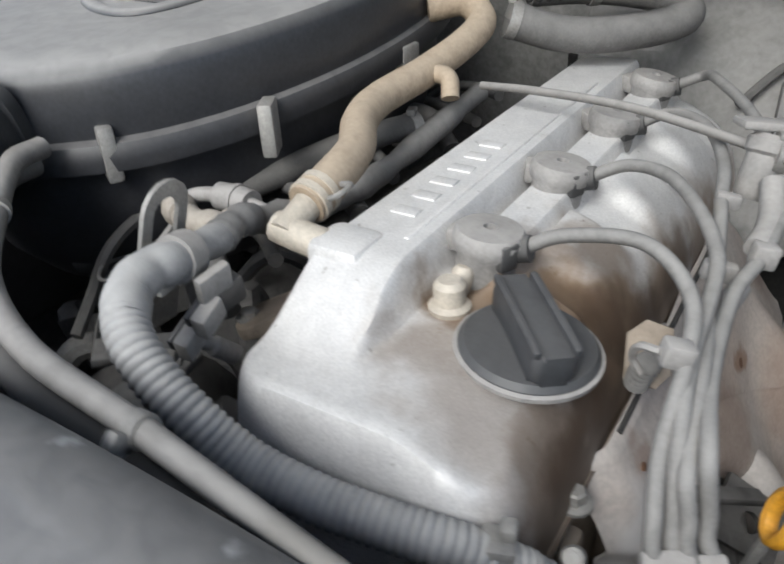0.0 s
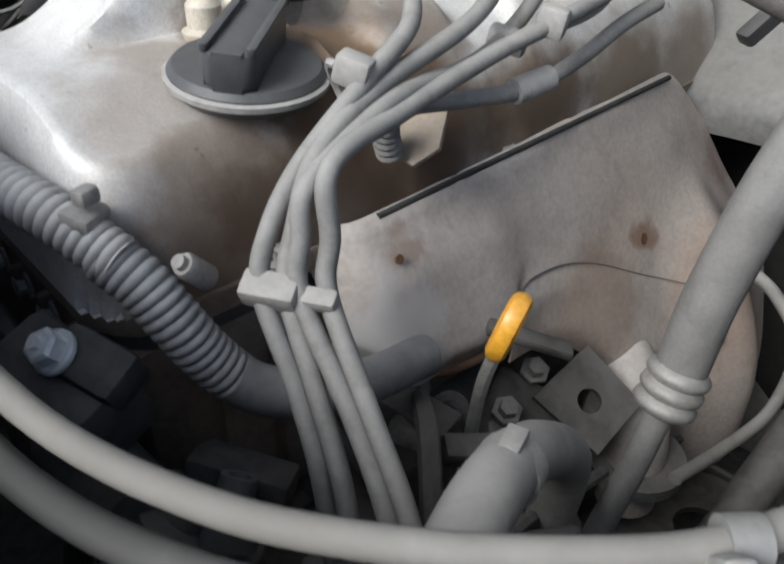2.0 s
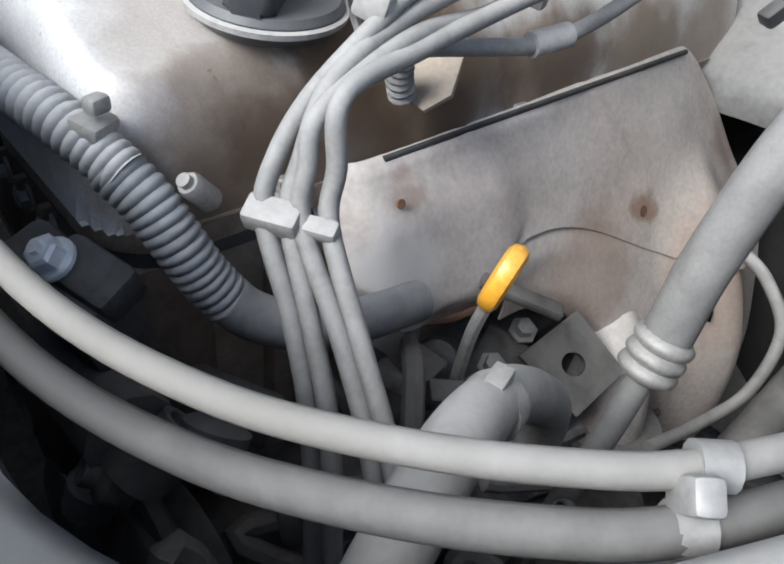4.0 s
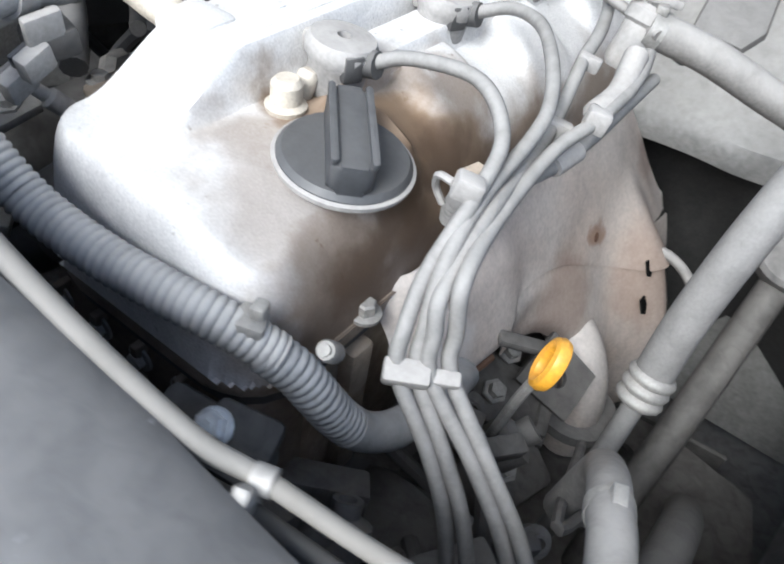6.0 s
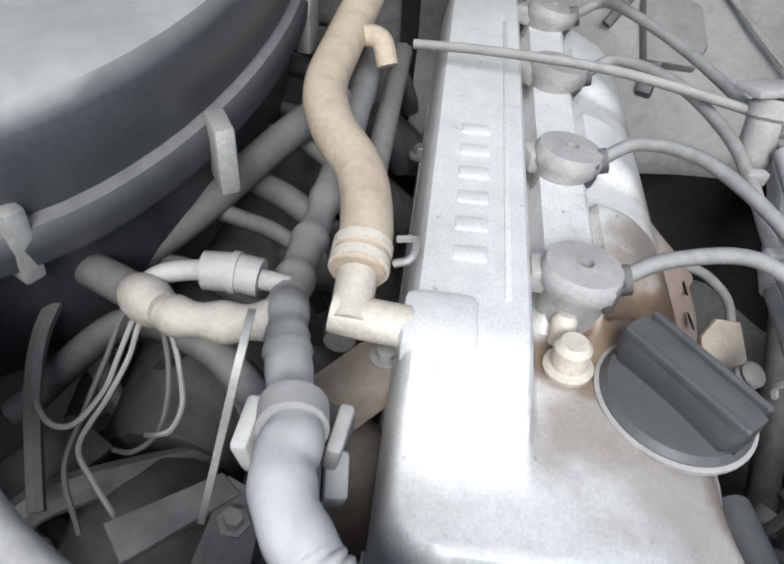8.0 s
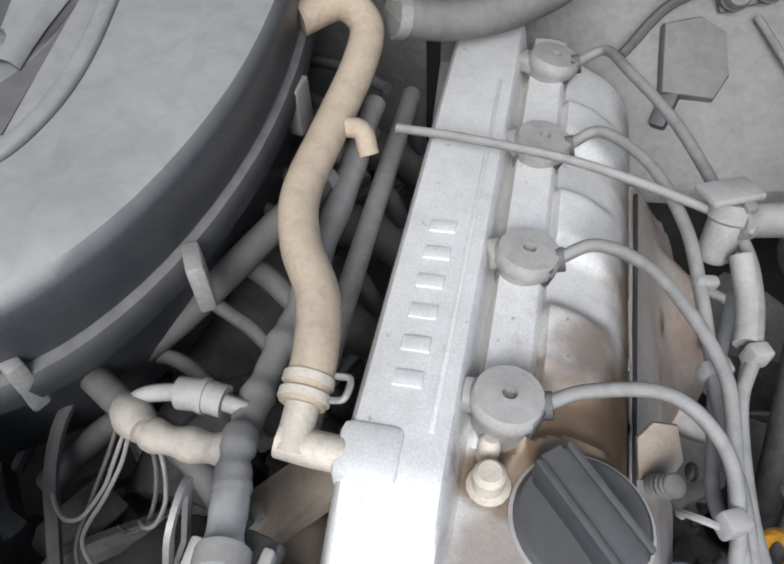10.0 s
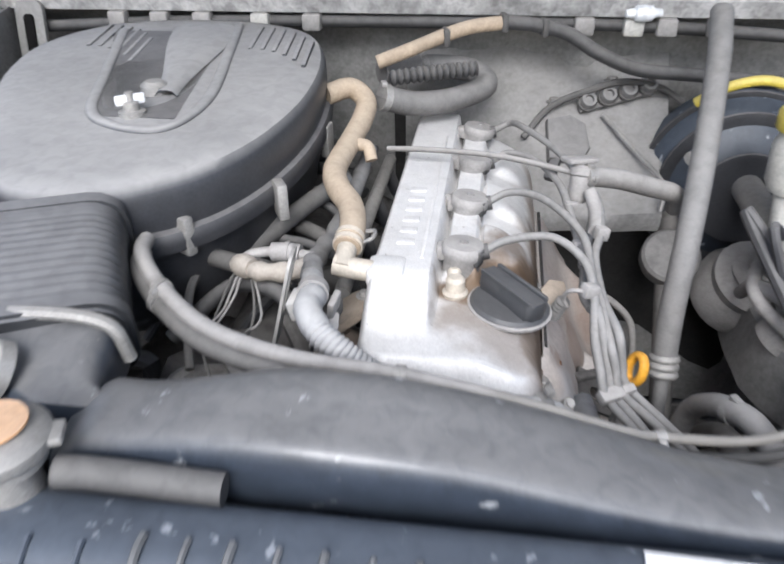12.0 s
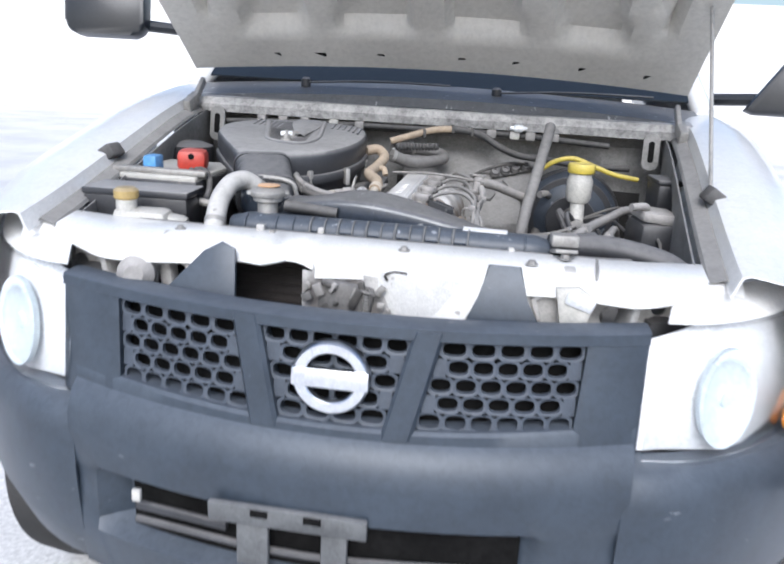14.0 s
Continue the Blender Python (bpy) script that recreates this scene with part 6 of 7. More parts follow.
        if k % 2:
            box(bm, (x, y, z), (s * 1.8, s * 1.3, s), (random.uniform(-30, 30), random.uniform(-30, 30), random.uniform(0, 90)), 0.004)
        else:
            tube(bm, [(x, y, z), (x + random.uniform(-0.05, 0.05), y + random.uniform(-0.08, 0.08), z + 0.03), (x + random.uniform(-0.08, 0.05), y + random.uniform(-0.1, 0.1), z - 0.05)], s * 0.3, 5, 8)
        solid("wing_fitting", bm, random.choice((GREY_PART, PLASTIC, RUBBER, STEEL)), "dusty fitting beside the inner wing", "engine fitting", "fittings in the engine bay")


def build_dipstick():
    d = root("oil_dipstick", "oil dipstick with an amber plastic pull ring", "dipstick", (0.24, 0.675, 0.8))
    m = Matrix.Translation((0.243, 0.674, 0.892)) @ Vector((0.85, 0.35, -0.25)).normalized().to_track_quat("Z", "Y").to_matrix().to_4x4()
    bm = BM()
    n, rings = 28, []
    for k in range(n):
        a = 2 * math.pi * k / n
        c = Vector((0.0105 * math.cos(a), 0.0145 * math.sin(a), 0))
        o = c.normalized()
        rings.append([m @ (c + o * (0.0042 * math.cos(b)) + Vector((0, 0, 0.005 * math.sin(b)))) for b in [2 * math.pi * j / 8 for j in range(8)]])
    part("pull_ring", loft(bm, rings + rings[:1], caps=False), AMBER, d)
    low = m @ Vector((0, -0.018, 0)) if (m @ Vector((0, -0.018, 0))).z < 0.892 else m @ Vector((0, 0.018, 0))
    part("stick", tube(BM(), [low, low + Vector((-0.006, 0.0, -0.03)), low + Vector((-0.02, 0.01, -0.12))], 0.0035, 5, 8), STEEL, d)


# ---- air intake ----
def build_air_cleaner():
    ac = root("air_cleaner", "large dusty black plastic air cleaner housing", "air cleaner", (-0.26, 0.8, 0.9))
    ctl = [(-0.178, 0.618), (-0.137, 0.657), (-0.107, 0.725), (-0.092, 0.82), (-0.10, 0.93), (-0.135, 1.02), (-0.21, 1.065), (-0.32, 1.075), (-0.42, 1.045), (-0.47, 0.96), (-0.455, 0.85), (-0.41, 0.76), (-0.355, 0.665), (-0.31, 0.60), (-0.24, 0.588)]
    loop = [Vector((x, y, 0)) for x, y in ctl]
    ring = spline(loop[-1:] + loop + loop[:2], 4)[4:-4][: 4 * len(ctl)]
    mid = Vector((-0.27, 0.82, 0))

    def at(scale, z, drop=0.0):
        return [Vector((mid.x + (p.x - mid.x) * scale, mid.y + (p.y - mid.y) * scale, z + 0.07 * ((p.y - mid.y) * scale + 0.2))) for p in ring]

    lid = part("lid", loft(BM(), [at(0.985, 1.042), at(0.992, 1.046), at(1.0, 1.060), at(1.002, 1.074), at(0.992, 1.083), at(0.970, 1.0885), at(0.90, 1.0915), at(0.8, 1.092), at(0.3, 1.094)]), PLASTIC_LID, ac, "dusty grey lid with a recessed centre")
    part("lower_body", loft(BM(), [at(0.80, 0.92), at(0.9, 0.95), at(0.94, 0.99), at(0.955, 1.024)]), PLASTIC, ac)
    part("rim", loft(BM(), [at(0.985, 1.022), at(1.025, 1.024), at(1.03, 1.034), at(1.015, 1.041), at(0.985, 1.043)]), PLASTIC, ac)
    for x, y, a in ((-0.178, 0.652, -30), (-0.112, 0.71, -60), (-0.102, 0.87, -95)):
        c = part("clip", box(BM(), (x + 0.012, y - 0.02 if y < 0.7 else y, 1.035), (0.022, 0.01, 0.036), (0, 0, a), 0.002), STEEL, ac, "pale steel spring clip")
    def top_z(y):
        return 1.0925 + 0.07 * (y - 0.62)

    channel = [(-0.234, 1.03), (-0.212, 0.92), (-0.190, 0.80), (-0.194, 0.735), (-0.215, 0.708), (-0.258, 0.716), (-0.294, 0.748), (-0.325, 0.84), (-0.375, 1.0)]
    part("channel_rim", tube(BM(), [(x, y, top_z(y) + 0.001) for x, y in channel], 0.0065, 6, 12, flat=0.6), PLASTIC_LID, lid, "rounded rim of the sunken channel")
    rows = [[Vector((-0.205 - 0.085 * v - (y - 0.74) * (0.12 + 0.25 * v) , y, top_z(y) + 0.0015)) for v in np.linspace(0, 1, 6)] for y in np.linspace(0.735, 1.0, 10)]
    part("channel_floor", sheet(BM(), rows, 0.001), PLASTIC, lid, "dark sunken channel floor")
    rows = [[Vector((-0.232 + w * (0.012 + 0.03 * step(0.78, 1.0, y)) - 0.16 * (y - 0.78), y, top_z(y) + 0.003 + 0.006 * (1 - abs(w) ** 4))) for w in np.linspace(-1, 1, 7)] for y in np.linspace(0.785, 1.01, 12)]
    part("tongue", sheet(BM(), rows, 0.001), PLASTIC_LID, lid, "raised dusty tongue in the channel")
    nut = part("mount_nut", lathe(BM(), [(0.013, -0.004), (0.013, 0.002), (0.008, 0.003), (0.008, 0.011), (0.004, 0.012), (0.004, 0.02), (0, 0.021)], pose(-0.249, 0.742, 1.104), 12), STEEL, lid, "bright steel wing nut")
    part("nut_wing", box(BM(), (-0.249, 0.742, 1.117), (0.028, 0.005, 0.010), (0, 0, 35), 0.002), PALE, nut)
    part("mount_boss", lathe(BM(), [(0.015, -0.004), (0.014, 0.006), (0.009, 0.010), (0, 0.010)], pose(-0.25, 0.80, 1.108), 18), STEEL, lid)
    for x0 in (-0.198, -0.40):
        for k in range(6):
            part("lid_rib", box(BM(), (x0 + 0.0155 * k, 0.985 - 0.0022 * k * k, 1.1165 - 0.00012 * k * k), (0.0055, 0.085, 0.007), (4, 0, 6), 0.002), PLASTIC_LID, lid)
    # bellows between the cleaner and the front duct
    a, b = Vector((-0.252, 0.585, 1.055)), Vector((-0.205, 0.475, 1.020))
    d = (b - a).normalized()
    sideways = d.cross(Vector((0, 0, 1))).normalized()
    up = sideways.cross(d).normalized()
    rings = []
    n = 60
    for k in range(n + 1):
        t = k / n
        c = a.lerp(b, t) + Vector((0, 0, 0.006 * math.sin(math.pi * t)))
        w = 1.0 if t < 0.18 or t > 0.86 else 0.985 + 0.014 * math.sin(2 * math.pi * (t - 0.18) / 0.68 * 11)
        rings.append([c + sideways * x * w + up * z * w for x, z in oblong(0, 0, 0.056, 0.038, 0.026, 4)])
    bellows = solid("intake_bellows", loft(BM(), rings), BELLOWS, "dusty black rubber intake bellows", "intake bellows")
    for t in (0.06, 0.93):
        c = a.lerp(b, t)
        ring2 = [[c + d * e + sideways * x + up * z for x, z in oblong(0, 0, 0.056 + o, 0.038 + o, 0.026, 4)] for e, o in ((-0.006, 0.0005), (-0.005, 0.003), (0.005, 0.003), (0.006, 0.0005))]
        part("band", loft(BM(), ring2), BELLOWS, bellows, "raised rubber band")
    duct = root("intake_duct", "broad blue-black plastic intake duct behind the radiator", "intake duct", (0.1, 0.41, 0.95))
    rings = []
    for k in range(57):
        x = -0.155 + 0.575 * k / 56
        far = 0.07 * step(0.30, 0.45, x)
        yb, zb = 0.446 + 0.016 * step(0.0, 0.2, x) + far, 1.034 + 0.020 * step(-0.12, 0.0, x) - 0.064 * step(0.0, 0.29, x)
        yf, zf = 0.386 + 0.008 * step(0.0, 0.12, x) + far, 1.034 + 0.010 * step(-0.14, -0.04, x) - 0.040 * step(-0.02, 0.27, x)
        end = 1 - step(-0.155, -0.135, x)
        zb, zf = zb - 0.012 * end, zf - 0.016 * end
        mid = (zb + zf) / 2
        rings.append([Vector((x, y, z)) for y, z in ((yf + 0.002, zf - 0.056), (yf - 0.007, zf - 0.030), (yf - 0.007, zf - 0.013), (yf - 0.004, zf - 0.005), (yf + 0.002, zf - 0.001), (yf + 0.010, zf + 0.0005), (yf + 0.03, mid + 0.003), (yb - 0.018, zb + 0.002), (yb - 0.006, zb - 0.001), (yb, zb - 0.006), (yb + 0.002, zb - 0.016), (yb, zb - 0.036))])
    part("trunk", loft(BM(), rings), DUCT, duct)
    part("inlet", loft(BM(), [[Vector((cx + px * s, cy + py, cz + pz * s)) for px, pz in oblong(0, 0, 0.045, 0.028, 0.018, 4)] for cx, cy, cz, py, s in ((-0.205, 0.49, 1.02, 0, 1.12), (-0.20, 0.455, 1.015, 0, 1.12), (-0.185, 0.43, 1.012, 0, 1.0), (-0.15, 0.412, 1.006, 0, 0.9), (-0.11, 0.412, 1.003, 0, 0.8))]), DUCT, duct)
    part("clamp", tube(BM(), [(-0.262, 0.466, 1.02), (-0.25, 0.466, 1.052), (-0.20, 0.47, 1.058), (-0.155, 0.474, 1.05), (-0.145, 0.476, 1.02)], 0.005, 6, 8), STEEL, duct)
    clamped("filler_hose", [(-0.205, 0.43, 1.04), (-0.225, 0.415, 1.058), (-0.241, 0.385, 1.056), (-0.247, 0.345, 1.035), (-0.243, 0.31, 1.005), (-0.241, 0.295, 0.985)], 0.0175, HOSE_PALE, "thick pale dusty hose beside the radiator", (0, 4), 14)


# ---- radiator and front ----
def build_radiator():
    rad = root("radiator", "radiator with a ribbed black plastic top tank", "radiator", (CX, 0.345, 0.5))
    rings = []
    for k in range(61):
        x = -0.222 + 0.557 * k / 60
        s = 0.75 + 0.25 * min(1, (x + 0.222) / 0.03, (0.335 - x) / 0.03)
        rings.append([Vector((x, 0.342 + py * s, 0.985 + pz * s)) for py, pz in oblong(0, 0, 0.032, 0.03, 0.022, 4)])
    tank = part("top_tank", loft(BM(), rings), TANK, rad, "ribbed black plastic tank")
    for k in range(6):
        # Paired ribs in a paler plastic than the tank.
        for x, r in ((-0.074 + 0.049 * k, 0.0026), (-0.049 + 0.049 * k, 0.0019)):
            part("tank_rib", tube(BM(), [(x, 0.322, 0.968), (x, 0.309, 0.985), (x, 0.312, 1.006), (x, 0.324, 1.0155), (x, 0.336, 1.0165)], r, 5, 6), BUMPER_WORN, tank, "pale grey rib on the tank")
        part("tank_web", box(BM(), (-0.0615 + 0.049 * k, 0.3100, 0.998), (0.022, 0.0025, 0.003), (20, 0, 0), 0.0008), TANK, tank)
    for x in (-0.19, -0.135, -0.105, 0.29):
        part("tank_rib", tube(BM(), [(x, 0.322, 0.968), (x, 0.309, 0.985), (x, 0.312, 1.006), (x, 0.328, 1.0165)], 0.0018, 5, 6), TANK, tank)
    part("label", box(BM(), (0.222, 0.347, 1.0165), (0.075, 0.018, 0.0016), (8, 0, -2), 0.0004), LABEL, tank, "white paper label")
    part("core", box(BM(), (CX, 0.345, 0.74), (0.58, 0.04, 0.44), (0, 0, 0), 0.004), CORE, rad)
    neck = part("filler_neck", lathe(BM(), [(0.018, -0.03), (0.018, 0.0), (0.026, 0.004), (0.026, 0.01), (0, 0.01)], pose(-0.165, 0.36, 1.032), 24), STEEL, rad)
    cap = part("radiator_cap", lathe(BM(), [(0.029, 0), (0.031, 0.003), (0.031, 0.009), (0.027, 0.013), (0.016, 0.018), (0, 0.019)], pose(-0.165, 0.36, 1.043), 28), STEEL, rad, "pale steel cap with an orange warning disc")
    part("cap_ear", box(BM(), (-0.165, 0.36, 1.049), (0.074, 0.018, 0.006), (0, 0, 20), 0.002), STEEL, cap)
    part("warning_disc", lathe(BM(), [(0.0195, 0), (0.0195, 0.0015), (0, 0.002)], pose(-0.163, 0.36, 1.0615), 24), FADED, cap, "orange warning disc")
    part("outlet", tube(BM(), [(-0.135, 0.362, 1.028), (-0.11, 0.365, 1.026), (-0.04, 0.368, 1.02)], 0.010, 5, 12), RUBBER, rad)
    clampbr = root("hose_bracket", "grey steel bracket over the radiator support", "bracket", (0.35, 0.27, 0.99))
    part("strap", box(box(BM(), (0.35, 0.285, 1.006), (0.035, 0.06, 0.006), (-14, 0, 6), 0.002), (0.352, 0.318, 1.018), (0.045, 0.03, 0.02), (0, 0, 6), 0.004), STEEL, clampbr)
    hex_bolt((0.352, 0.262, 1.0), 0.007, 0.007, clampbr)
    hose("expansion_hose", [(0.33, 0.33, 1.0), (0.39, 0.34, 1.004), (0.45, 0.345, 1.0), (0.52, 0.34, 0.985), (0.56, 0.33, 0.96)], 0.022, PLASTIC, "fat dusty black hose beside the radiator", sides=14)


def build_brakes():
    b = root("brake_servo", "round black brake servo with a pale master cylinder", "brake servo", (0.42, 1.07, 0.9))
    part("drum", lathe(BM(), [(0.0, 0.075), (0.05, 0.072), (0.09, 0.055), (0.118, 0.03), (0.125, 0.012), (0.125, -0.008), (0.115, -0.03), (0.08, -0.05), (0, -0.055)], pose(0.42, 1.09, 0.918, 90, 0, 0), 48), TANK, b, "blue-black servo drum")
    for r, z in ((0.124, 0.02), (0.105, 0.048), (0.06, 0.072)):
        part("drum_ring", lathe(BM(), [(r, -0.002), (r + 0.003, 0.0), (r + 0.002, 0.004), (r - 0.004, 0.005)], pose(0.42, 1.09 - z, 0.918, 90, 0, 0), 48), PLASTIC, b)
    part("check_valve", tube(BM(), [(0.36, 1.035, 0.975), (0.35, 1.0, 0.985), (0.335, 0.98, 0.985)], 0.009, 5, 10), GREY_PART, b)
    part("master_cylinder", tube(BM(), [(0.42, 1.03, 0.935), (0.42, 0.95, 0.935), (0.42, 0.84, 0.935)], 0.019, 4, 16), STEEL, b)
    part("pipe_union", box(BM(), (0.42, 0.86, 0.925), (0.03, 0.04, 0.04), (0, 0, 0), 0.006), STEEL, b)
    res = root("brake_fluid_reservoir", "milky brake fluid reservoir with a yellow cap", "fluid reservoir", (0.42, 0.885, 1.0))
    part("bottle", lathe(BM(), [(0.024, -0.06), (0.029, -0.05), (0.030, -0.01), (0.026, 0.0), (0.026, 0.012), (0, 0.012)], pose(0.42, 0.885, 1.05), 24), MILK, res)
    part("cap", lathe(BM(), [(0.030, 0), (0.0315, 0.002), (0.0315, 0.018), (0.029, 0.022), (0.012, 0.024), (0.01, 0.02), (0, 0.02)], pose(0.42, 0.885, 1.058), 24), YELLOW, res, "yellow screw cap")
    part("neck", tube(BM(), [(0.42, 0.885, 0.998), (0.42, 0.875, 0.96), (0.42, 0.865, 0.93)], 0.017, 4, 14), MILK, res)
    hose("yellow_cable", [(0.335, 1.01, 1.045), (0.366, 1.0, 1.068), (0.409, 0.995, 1.078), (0.46, 0.995, 1.062), (0.51, 1.0, 1.045), (0.57, 1.01, 1.035)], 0.0062, YELLOW, "yellow-sleeved cable over the brake servo", "cable", sides=10)
    random.seed(21)
    for k in (0, 3, 5):
        x = 0.43 + 0.02 * k
        hose("brake_pipe", [(0.425, 0.87, 0.95), (x, 0.85 + 0.01 * k, 0.93 + 0.01 * k), (x + 0.03, 0.75 - 0.03 * k, 0.95 + 0.008 * (k % 3)), (x + 0.02, 0.55 + 0.02 * k, 0.90), (x, 0.45, 0.82)], 0.0036, HOSE_DARK, "thin dusty brake pipe along the inner wing", "pipe", "brake pipes", sides=8)


def build_battery_side():
    bat = root("battery", "dusty battery with red and blue terminal covers", "battery", (-0.45, 0.62, 0.82))
    part("case", box(BM(), (-0.45, 0.63, 0.93), (0.17, 0.24, 0.2), (0, 0, 0), 0.006), PLASTIC, bat)
    part("top", box(BM(), (-0.45, 0.63, 1.033), (0.165, 0.235, 0.012), (0, 0, 0), 0.004), MILK, bat)
    pos = part("positive_cover", box(BM(), (-0.41, 0.60, 1.062), (0.06, 0.06, 0.045), (0, 0, 15), 0.012), RED, bat, "red plastic terminal cover")
    # Black disc painted as the dark of the cover's hole.
    part("cover_hole_shade", lathe(BM(), [(0.006, 0), (0.006, 0.003), (0, 0.003)], pose(-0.402, 0.572, 1.072, 70, 0, 15), 12), VOID, pos)
    part("negative_cover", box(BM(), (-0.48, 0.56, 1.055), (0.03, 0.04, 0.035), (0, 0, 0), 0.006), BLUE, bat, "blue plastic terminal cover")
    part("hold_down", box(BM(), (-0.45, 0.53, 1.045), (0.2, 0.02, 0.012), (0, 0, 0), 0.003), STEEL, bat)
    for k in range(3):
        hose("battery_cable", [(-0.41, 0.59, 1.05), (-0.36 - 0.02 * k, 0.56, 1.04), (-0.34 - 0.03 * k, 0.50 - 0.02 * k, 1.0), (-0.36, 0.42, 0.95)], 0.006, RUBBER, "stiff black battery cable beside the battery", "cable", "battery cables", sides=8)
    tankw = root("washer_bottle", "milky washer bottle with a tan cap", "washer bottle", (-0.37, 0.30, 0.85))
    part("bottle", box(box(BM(), (-0.385, 0.325, 0.945), (0.10, 0.055, 0.13), (0, 0, 4), 0.014), (-0.33, 0.335, 0.975), (0.045, 0.04, 0.05), (0, 10, 12), 0.012), MILK, tankw)
    part("cap", lathe(BM(), [(0.019, 0), (0.0215, 0.003), (0.0215, 0.015), (0.016, 0.020), (0, 0.021)], pose(-0.412, 0.318, 1.026), 24), material("tan_cap_plastic", (0.45, 0.32, 0.10), 0.5, 0, 0.45), tankw, "tan plastic cap")
    part("collar", lathe(BM(), [(0.018, -0.03), (0.018, 0.002), (0, 0.002)], pose(-0.412, 0.318, 1.026), 20), MILK, tankw)
    relay = root("fuse_box", "dusty black fuse box beside the battery", "fuse box", (-0.42, 0.42, 0.9))
    part("body", box(BM(), (-0.43, 0.42, 0.98), (0.2, 0.09, 0.08), (0, 0, 3), 0.006), PLASTIC, relay)
    part("lid", box(BM(), (-0.43, 0.42, 1.025), (0.205, 0.094, 0.014), (0, 0, 3), 0.004), PLASTIC_LID, relay)
    hose("charcoal_pipe", [(-0.56, 0.55, 0.99), (-0.52, 0.48, 1.0), (-0.40, 0.46, 1.01), (-0.30, 0.45, 1.0)], 0.008, STEEL, "dusty steel pipe beside the battery", "pipe", sides=10)
    solid("air_horn", lathe(BM(), [(0, 0), (0.05, 0.005), (0.06, 0.03), (0.055, 0.07), (0.03, 0.08), (0, 0.08)], pose(-0.53, 0.86, 0.99), 24), PLASTIC, "round dusty black canister", "canister")


def build_clutter():
    """Small fittings deep in the bay."""
    random.seed(7)
    for k in range(46):
        x, y, z = random.uniform(-0.24, -0.03), random.uniform(0.50, 0.98), random.uniform(0.80, 0.93)
        s = random.uniform(0.012, 0.03)
        bm = BM()
        if k % 3 == 0:
            box(bm, (x, y, z), (s * 1.6, s, s * 0.9), (random.uniform(-30, 30), random.uniform(-30, 30), random.uniform(0, 90)), 0.003)
        elif k % 3 == 1:
            lathe(bm, [(0, 0), (s * 0.7, 0.001), (s * 0.75, s * 0.8), (s * 0.4, s), (s * 0.4, s * 1.5), (0, s * 1.5)], pose(x, y, z, random.uniform(-60, 60), random.uniform(-60, 60), 0), 14)
        else:
            tube(bm, [(x, y, z), (x + random.uniform(-0.05, 0.05), y + random.uniform(-0.05, 0.05), z + random.uniform(-0.02, 0.04)), (x + random.uniform(-0.1, 0.1), y + random.uniform(-0.1, 0.1), z - 0.04)], s * 0.3, 5, 8)
        solid("engine_fitting", bm, random.choice((IRON, IRON, RUBBER, PLASTIC, STEEL)), "dusty dark fitting beside the intake", "engine fitting", "fittings in the engine bay")
    for k in range(9):
        y = 0.60 + 0.045 * k
        hose("vacuum_line", [(-0.05, y, 0.97 + 0.01 * (k % 3)), (-0.09, y + 0.03, 0.985 - 0.01 * (k % 2)), (-0.14, y + 0.05, 0.97), (-0.19, y + 0.02, 0.93)], 0.005 + 0.003 * (k % 3 == 0), (RUBBER, HOSE_DARK)[k % 2], "dusty vacuum hose beside the intake", "hose", "vacuum hoses", sides=10)
    clamped("intake_hose", [(-0.065, 0.84, 1.0), (-0.09, 0.78, 1.0), (-0.13, 0.71, 0.985), (-0.18, 0.66, 0.965), (-0.23, 0.63, 0.94)], 0.010, HOSE_DARK, "dusty dark hose under the air cleaner", (0, 3), 12)
    random.seed(17)
    for k in range(40):
        x, y, z = random.uniform(0.13, 0.34), random.uniform(0.50, 0.70), random.uniform(0.72, 0.825)
        s = random.uniform(0.010, 0.024)
        bm = BM()
        if k % 3 == 0:
            box(bm, (x, y, z), (s * 2.2, s, s * 0.9), (random.uniform(-30, 30), random.uniform(-30, 30), random.uniform(0, 90)), 0.003)
        elif k % 3 == 1:
            lathe(bm, [(0, 0), (s * 0.7, 0.001), (s * 0.75, s * 0.8), (s * 0.4, s), (s * 0.4, s * 1.4), (s * 0.25, s * 1.4), (s * 0.2, s), (0, s)], pose(x, y, z, random.uniform(-50, 50), random.uniform(-50, 50), 0), 16)
        else:
            tube(bm, [(x, y, z), (x + random.uniform(-0.04, 0.04), y + random.uniform(-0.04, 0.04), z + random.uniform(-0.01, 0.03)), (x + random.uniform(-0.09, 0.09), y + random.uniform(-0.08, 0.08), z - 0.04)], s * 0.35, 5, 8)
        solid("engine_fitting", bm, (IRON, IRON_PALE, HOSE_DARK, RUBBER, IRON)[k % 5], "dusty fitting beside the drive belts", "engine fitting", "fittings in the engine bay")
    plate = root("frame_bracket", "dusty dark steel bracket plate with round holes", "bracket", (0.31, 0.86, 0.60))
    part("plate", holed([(0.20, 0.80), (0.235, 0.92), (0.30, 0.955), (0.42, 0.93), (0.46, 0.80), (0.36, 0.70), (0.24, 0.72)], ((0.297, 0.885, 0.021), (0.303, 0.815, 0.021), (0.375, 0.86, 0.014)), 0.006, pose(0, 0, 0.615, 0, 0, 0)), IRON, plate)
    part("edge_flange", box(BM(), (0.30, 0.95, 0.60), (0.17, 0.006, 0.045), (8, 0, 5), 0.002), IRON, plate)
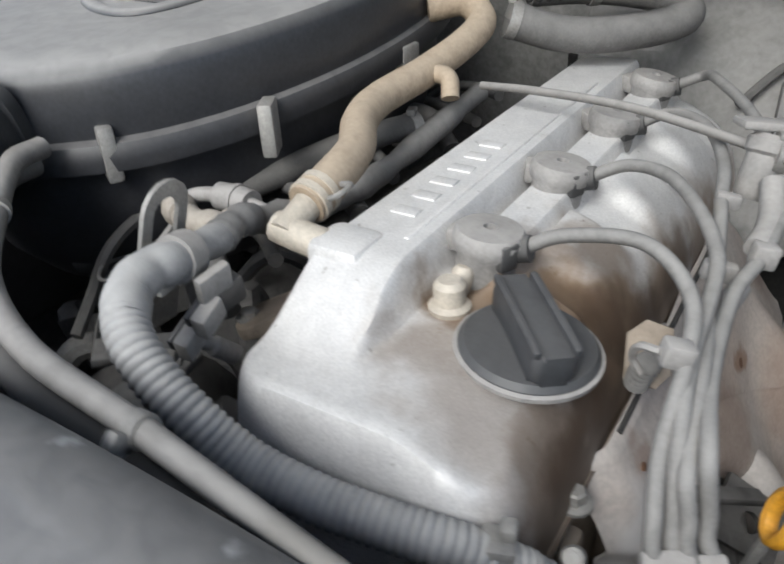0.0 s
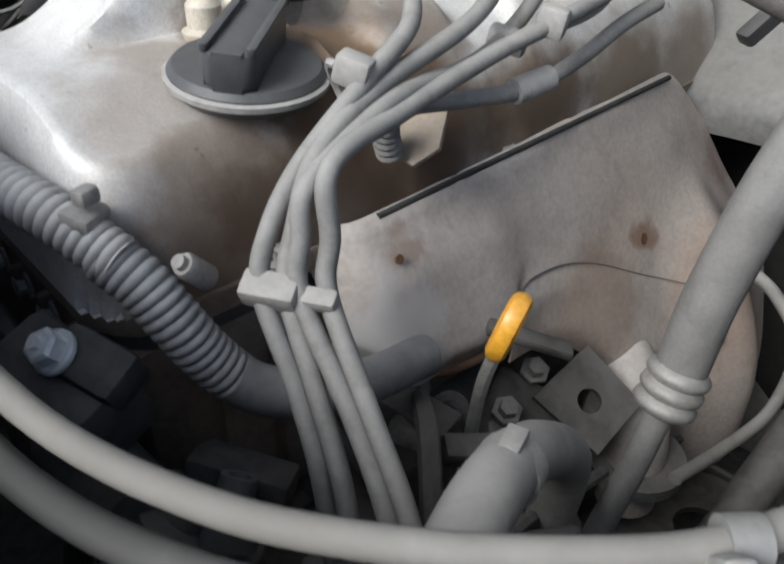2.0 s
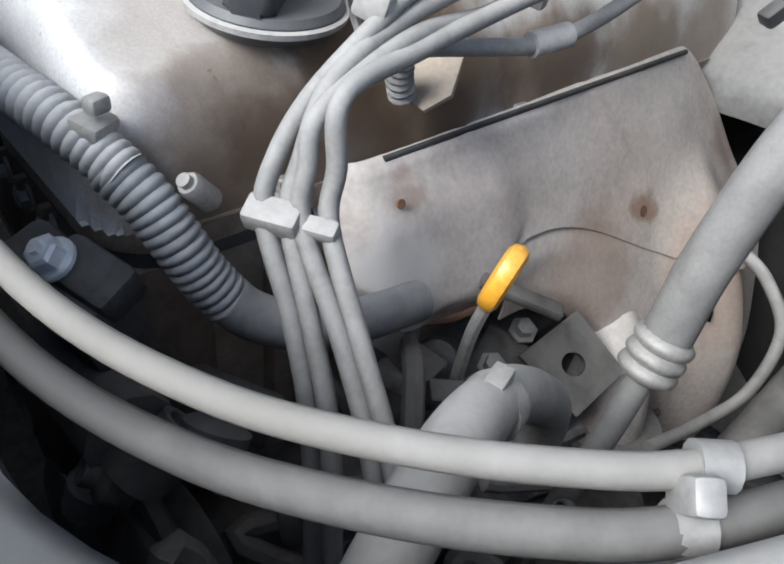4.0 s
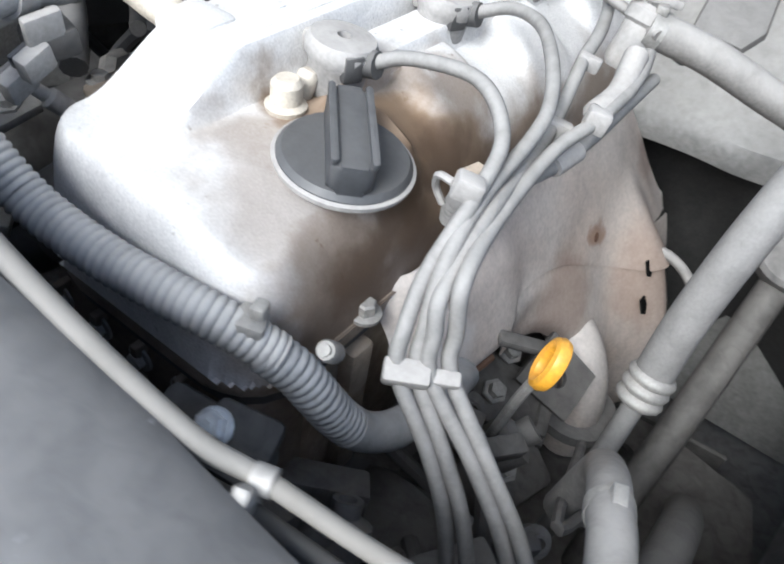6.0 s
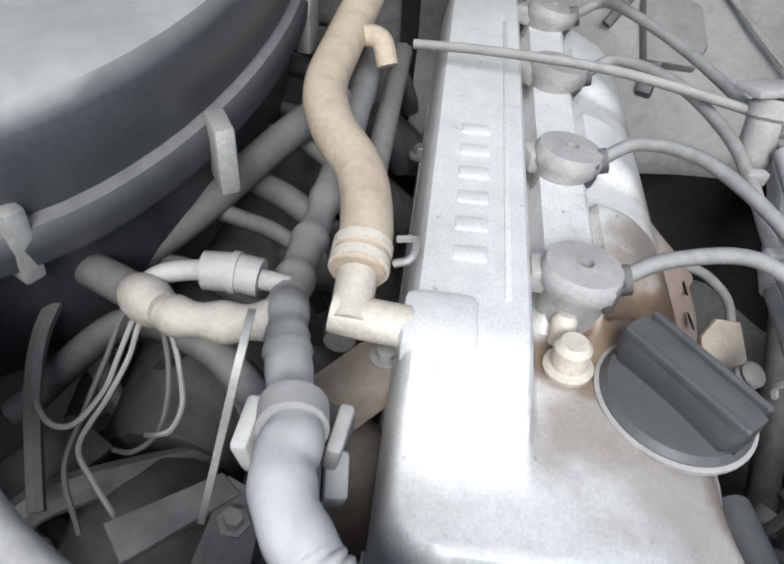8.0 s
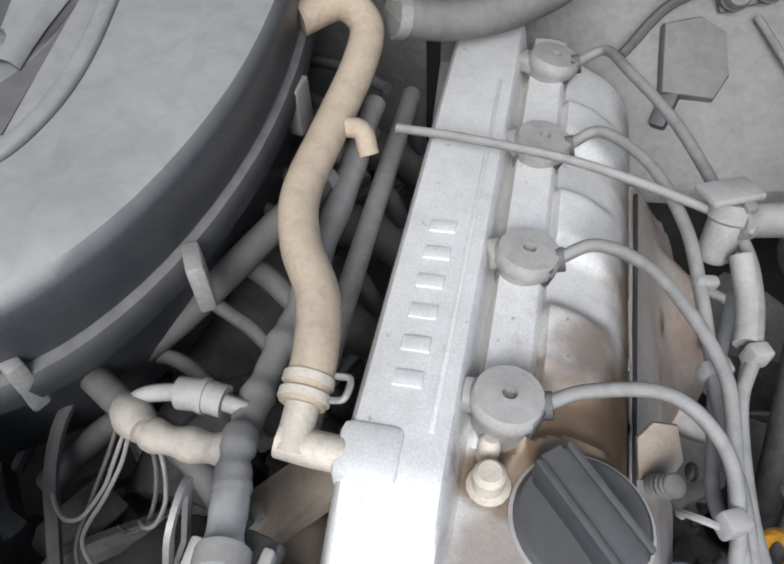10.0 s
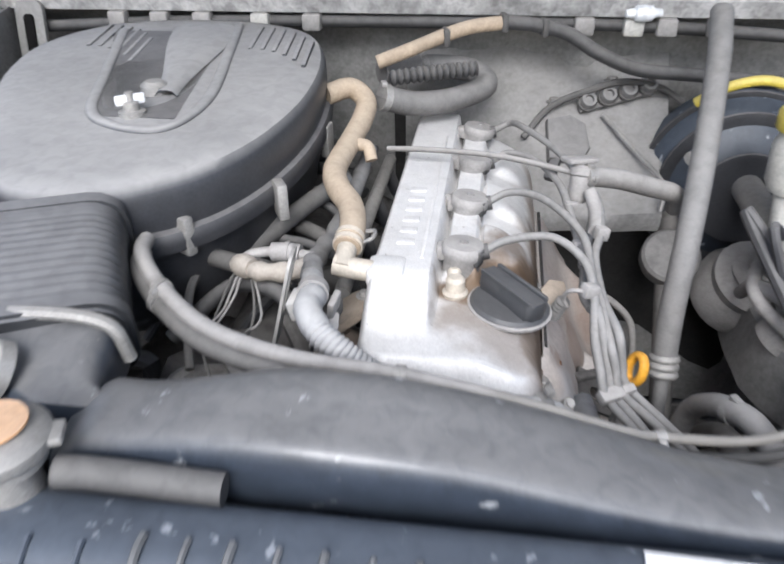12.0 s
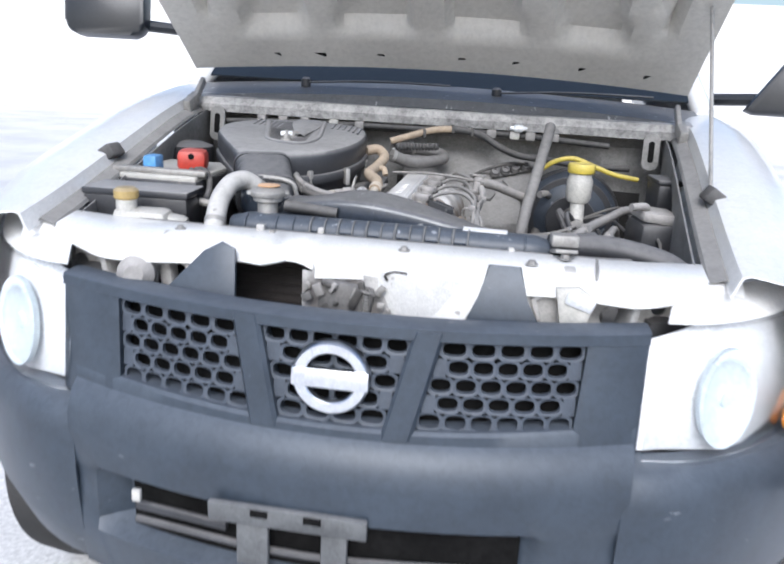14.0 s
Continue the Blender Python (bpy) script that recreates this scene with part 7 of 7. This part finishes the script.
    part("gusset", box(BM(), (0.235, 0.85, 0.64), (0.006, 0.12, 0.06), (0, 12, -14), 0.002), IRON, plate)
    mount = root("engine_mount", "dust-caked dark engine mount arm below the dipstick", "engine mount", (0.21, 0.75, 0.70))
    part("arm", box(box(BM(), (0.205, 0.765, 0.735), (0.075, 0.06, 0.03), (18, 22, 30), 0.008), (0.235, 0.72, 0.715), (0.05, 0.075, 0.028), (-10, 30, -20), 0.008), IRON, mount)
    part("web", box(BM(), (0.215, 0.80, 0.715), (0.012, 0.09, 0.07), (15, 20, 25), 0.004), IRON, mount)
    part("bracket_ear", holed([(-0.022, -0.02), (0.03, -0.025), (0.036, 0.02), (-0.012, 0.03)], ((0.008, 0.0, 0.008),), 0.005, pose(0.225, 0.785, 0.77, 30, 25, 20)), IRON, mount)
    for x, y, z in ((0.20, 0.745, 0.762), (0.238, 0.705, 0.742), (0.19, 0.785, 0.765)):
        part("bolt", lathe(BM(), [(0, 0), (0.010, 0.0), (0.010, 0.003), (0.0065, 0.003), (0.006, 0.010), (0, 0.011)], pose(x, y, z, 15, 22, 0), 6), STEEL, mount)
    pipe = root("exhaust_downpipe", "rusty grey exhaust elbow under the heat shield", "exhaust pipe", (0.22, 0.84, 0.7))
    part("elbow", tube(BM(), [(0.175, 0.875, 0.75), (0.205, 0.86, 0.755), (0.232, 0.845, 0.742), (0.247, 0.838, 0.71), (0.25, 0.84, 0.65)], 0.022, 7, 20), SHIELD, pipe)
    part("flange", lathe(BM(), [(0.022, -0.005), (0.036, -0.005), (0.036, 0.005), (0.022, 0.005)], pose(0.249, 0.839, 0.69, 0, 0, 0), 24), IRON_PALE, pipe)
    tilt = pose(-0.067, 0.577, 0.952, 8, 6, 0)
    fork = root("engine_bracket", "dusty grey forked engine bracket", "bracket", (-0.067, 0.577, 0.9))
    part("blade", prism(BM(), [(-0.004, 0.008), (0.014, 0.002), (0.016, -0.07), (-0.012, -0.062)], -0.003, 0.003, tilt, 0.0012), IRON_PALE, fork)
    part("blade", prism(BM(), [(-0.006, 0.008), (0.004, 0.0), (-0.034, -0.036), (-0.046, -0.022)], -0.001, 0.005, tilt, 0.0012), IRON_PALE, fork)
    part("bolt", lathe(BM(), [(0, 0), (0.007, 0.0), (0.007, 0.002), (0.0045, 0.002), (0.004, 0.007), (0, 0.0075)], tilt @ pose(0.004, -0.012, 0.003), 6), STEEL, fork)
    stat = root("thermostat_housing", "brown-stained cast thermostat housing beside the valve cover", "thermostat housing", (-0.03, 0.61, 0.9))
    part("body", lathe(BM(), [(0.0, -0.05), (0.026, -0.048), (0.028, -0.012), (0.02, 0.006), (0.012, 0.014), (0, 0.015)], pose(-0.027, 0.618, 0.935, -12, -18, 0), 22), BROWNED_DARK, stat)
    part("flange", prism(BM(), oblong(0, 0, 0.034, 0.018, 0.012), -0.004, 0.004, pose(-0.028, 0.630, 0.962, -12, -18, 40), 0.0015), BROWNED, stat)
    for dx in (-0.026, 0.026):
        hex_bolt(tuple(pose(-0.028, 0.630, 0.962, -12, -18, 40) @ Vector((dx, 0, 0.004))), 0.005, 0.005, stat)
    part("sensor", lathe(BM(), [(0.006, 0), (0.006, 0.016), (0.004, 0.018), (0.004, 0.026), (0, 0.026)], pose(-0.033, 0.585, 0.955, 40, -20, 0), 12), GREY_PART, stat)
    for x, y, z in ((-0.021, 0.562, 0.998), (-0.030, 0.556, 0.985)):
        small = root("sensor_plug", "pale plastic sensor plug beside the loom", "plug", (x, y, z), "plugs beside the loom")
        part("housing", box(BM(), (x, y, z), (0.009, 0.018, 0.016), (20, 10, 10), 0.002), GREY_PART, small)
        part("clip", box(BM(), (x - 0.006, y - 0.002, z + 0.003), (0.003, 0.016, 0.008), (20, 10, 10), 0.001), PLASTIC, small)


build_ground()
build_backdrop_wall()
build_truck()
build_engine()
build_filler_cap()
build_leads()
build_hoses()
build_dipstick()
build_bulkhead_things()
build_wing_things()
build_air_cleaner()
build_radiator()
build_brakes()
build_battery_side()
build_clutter()
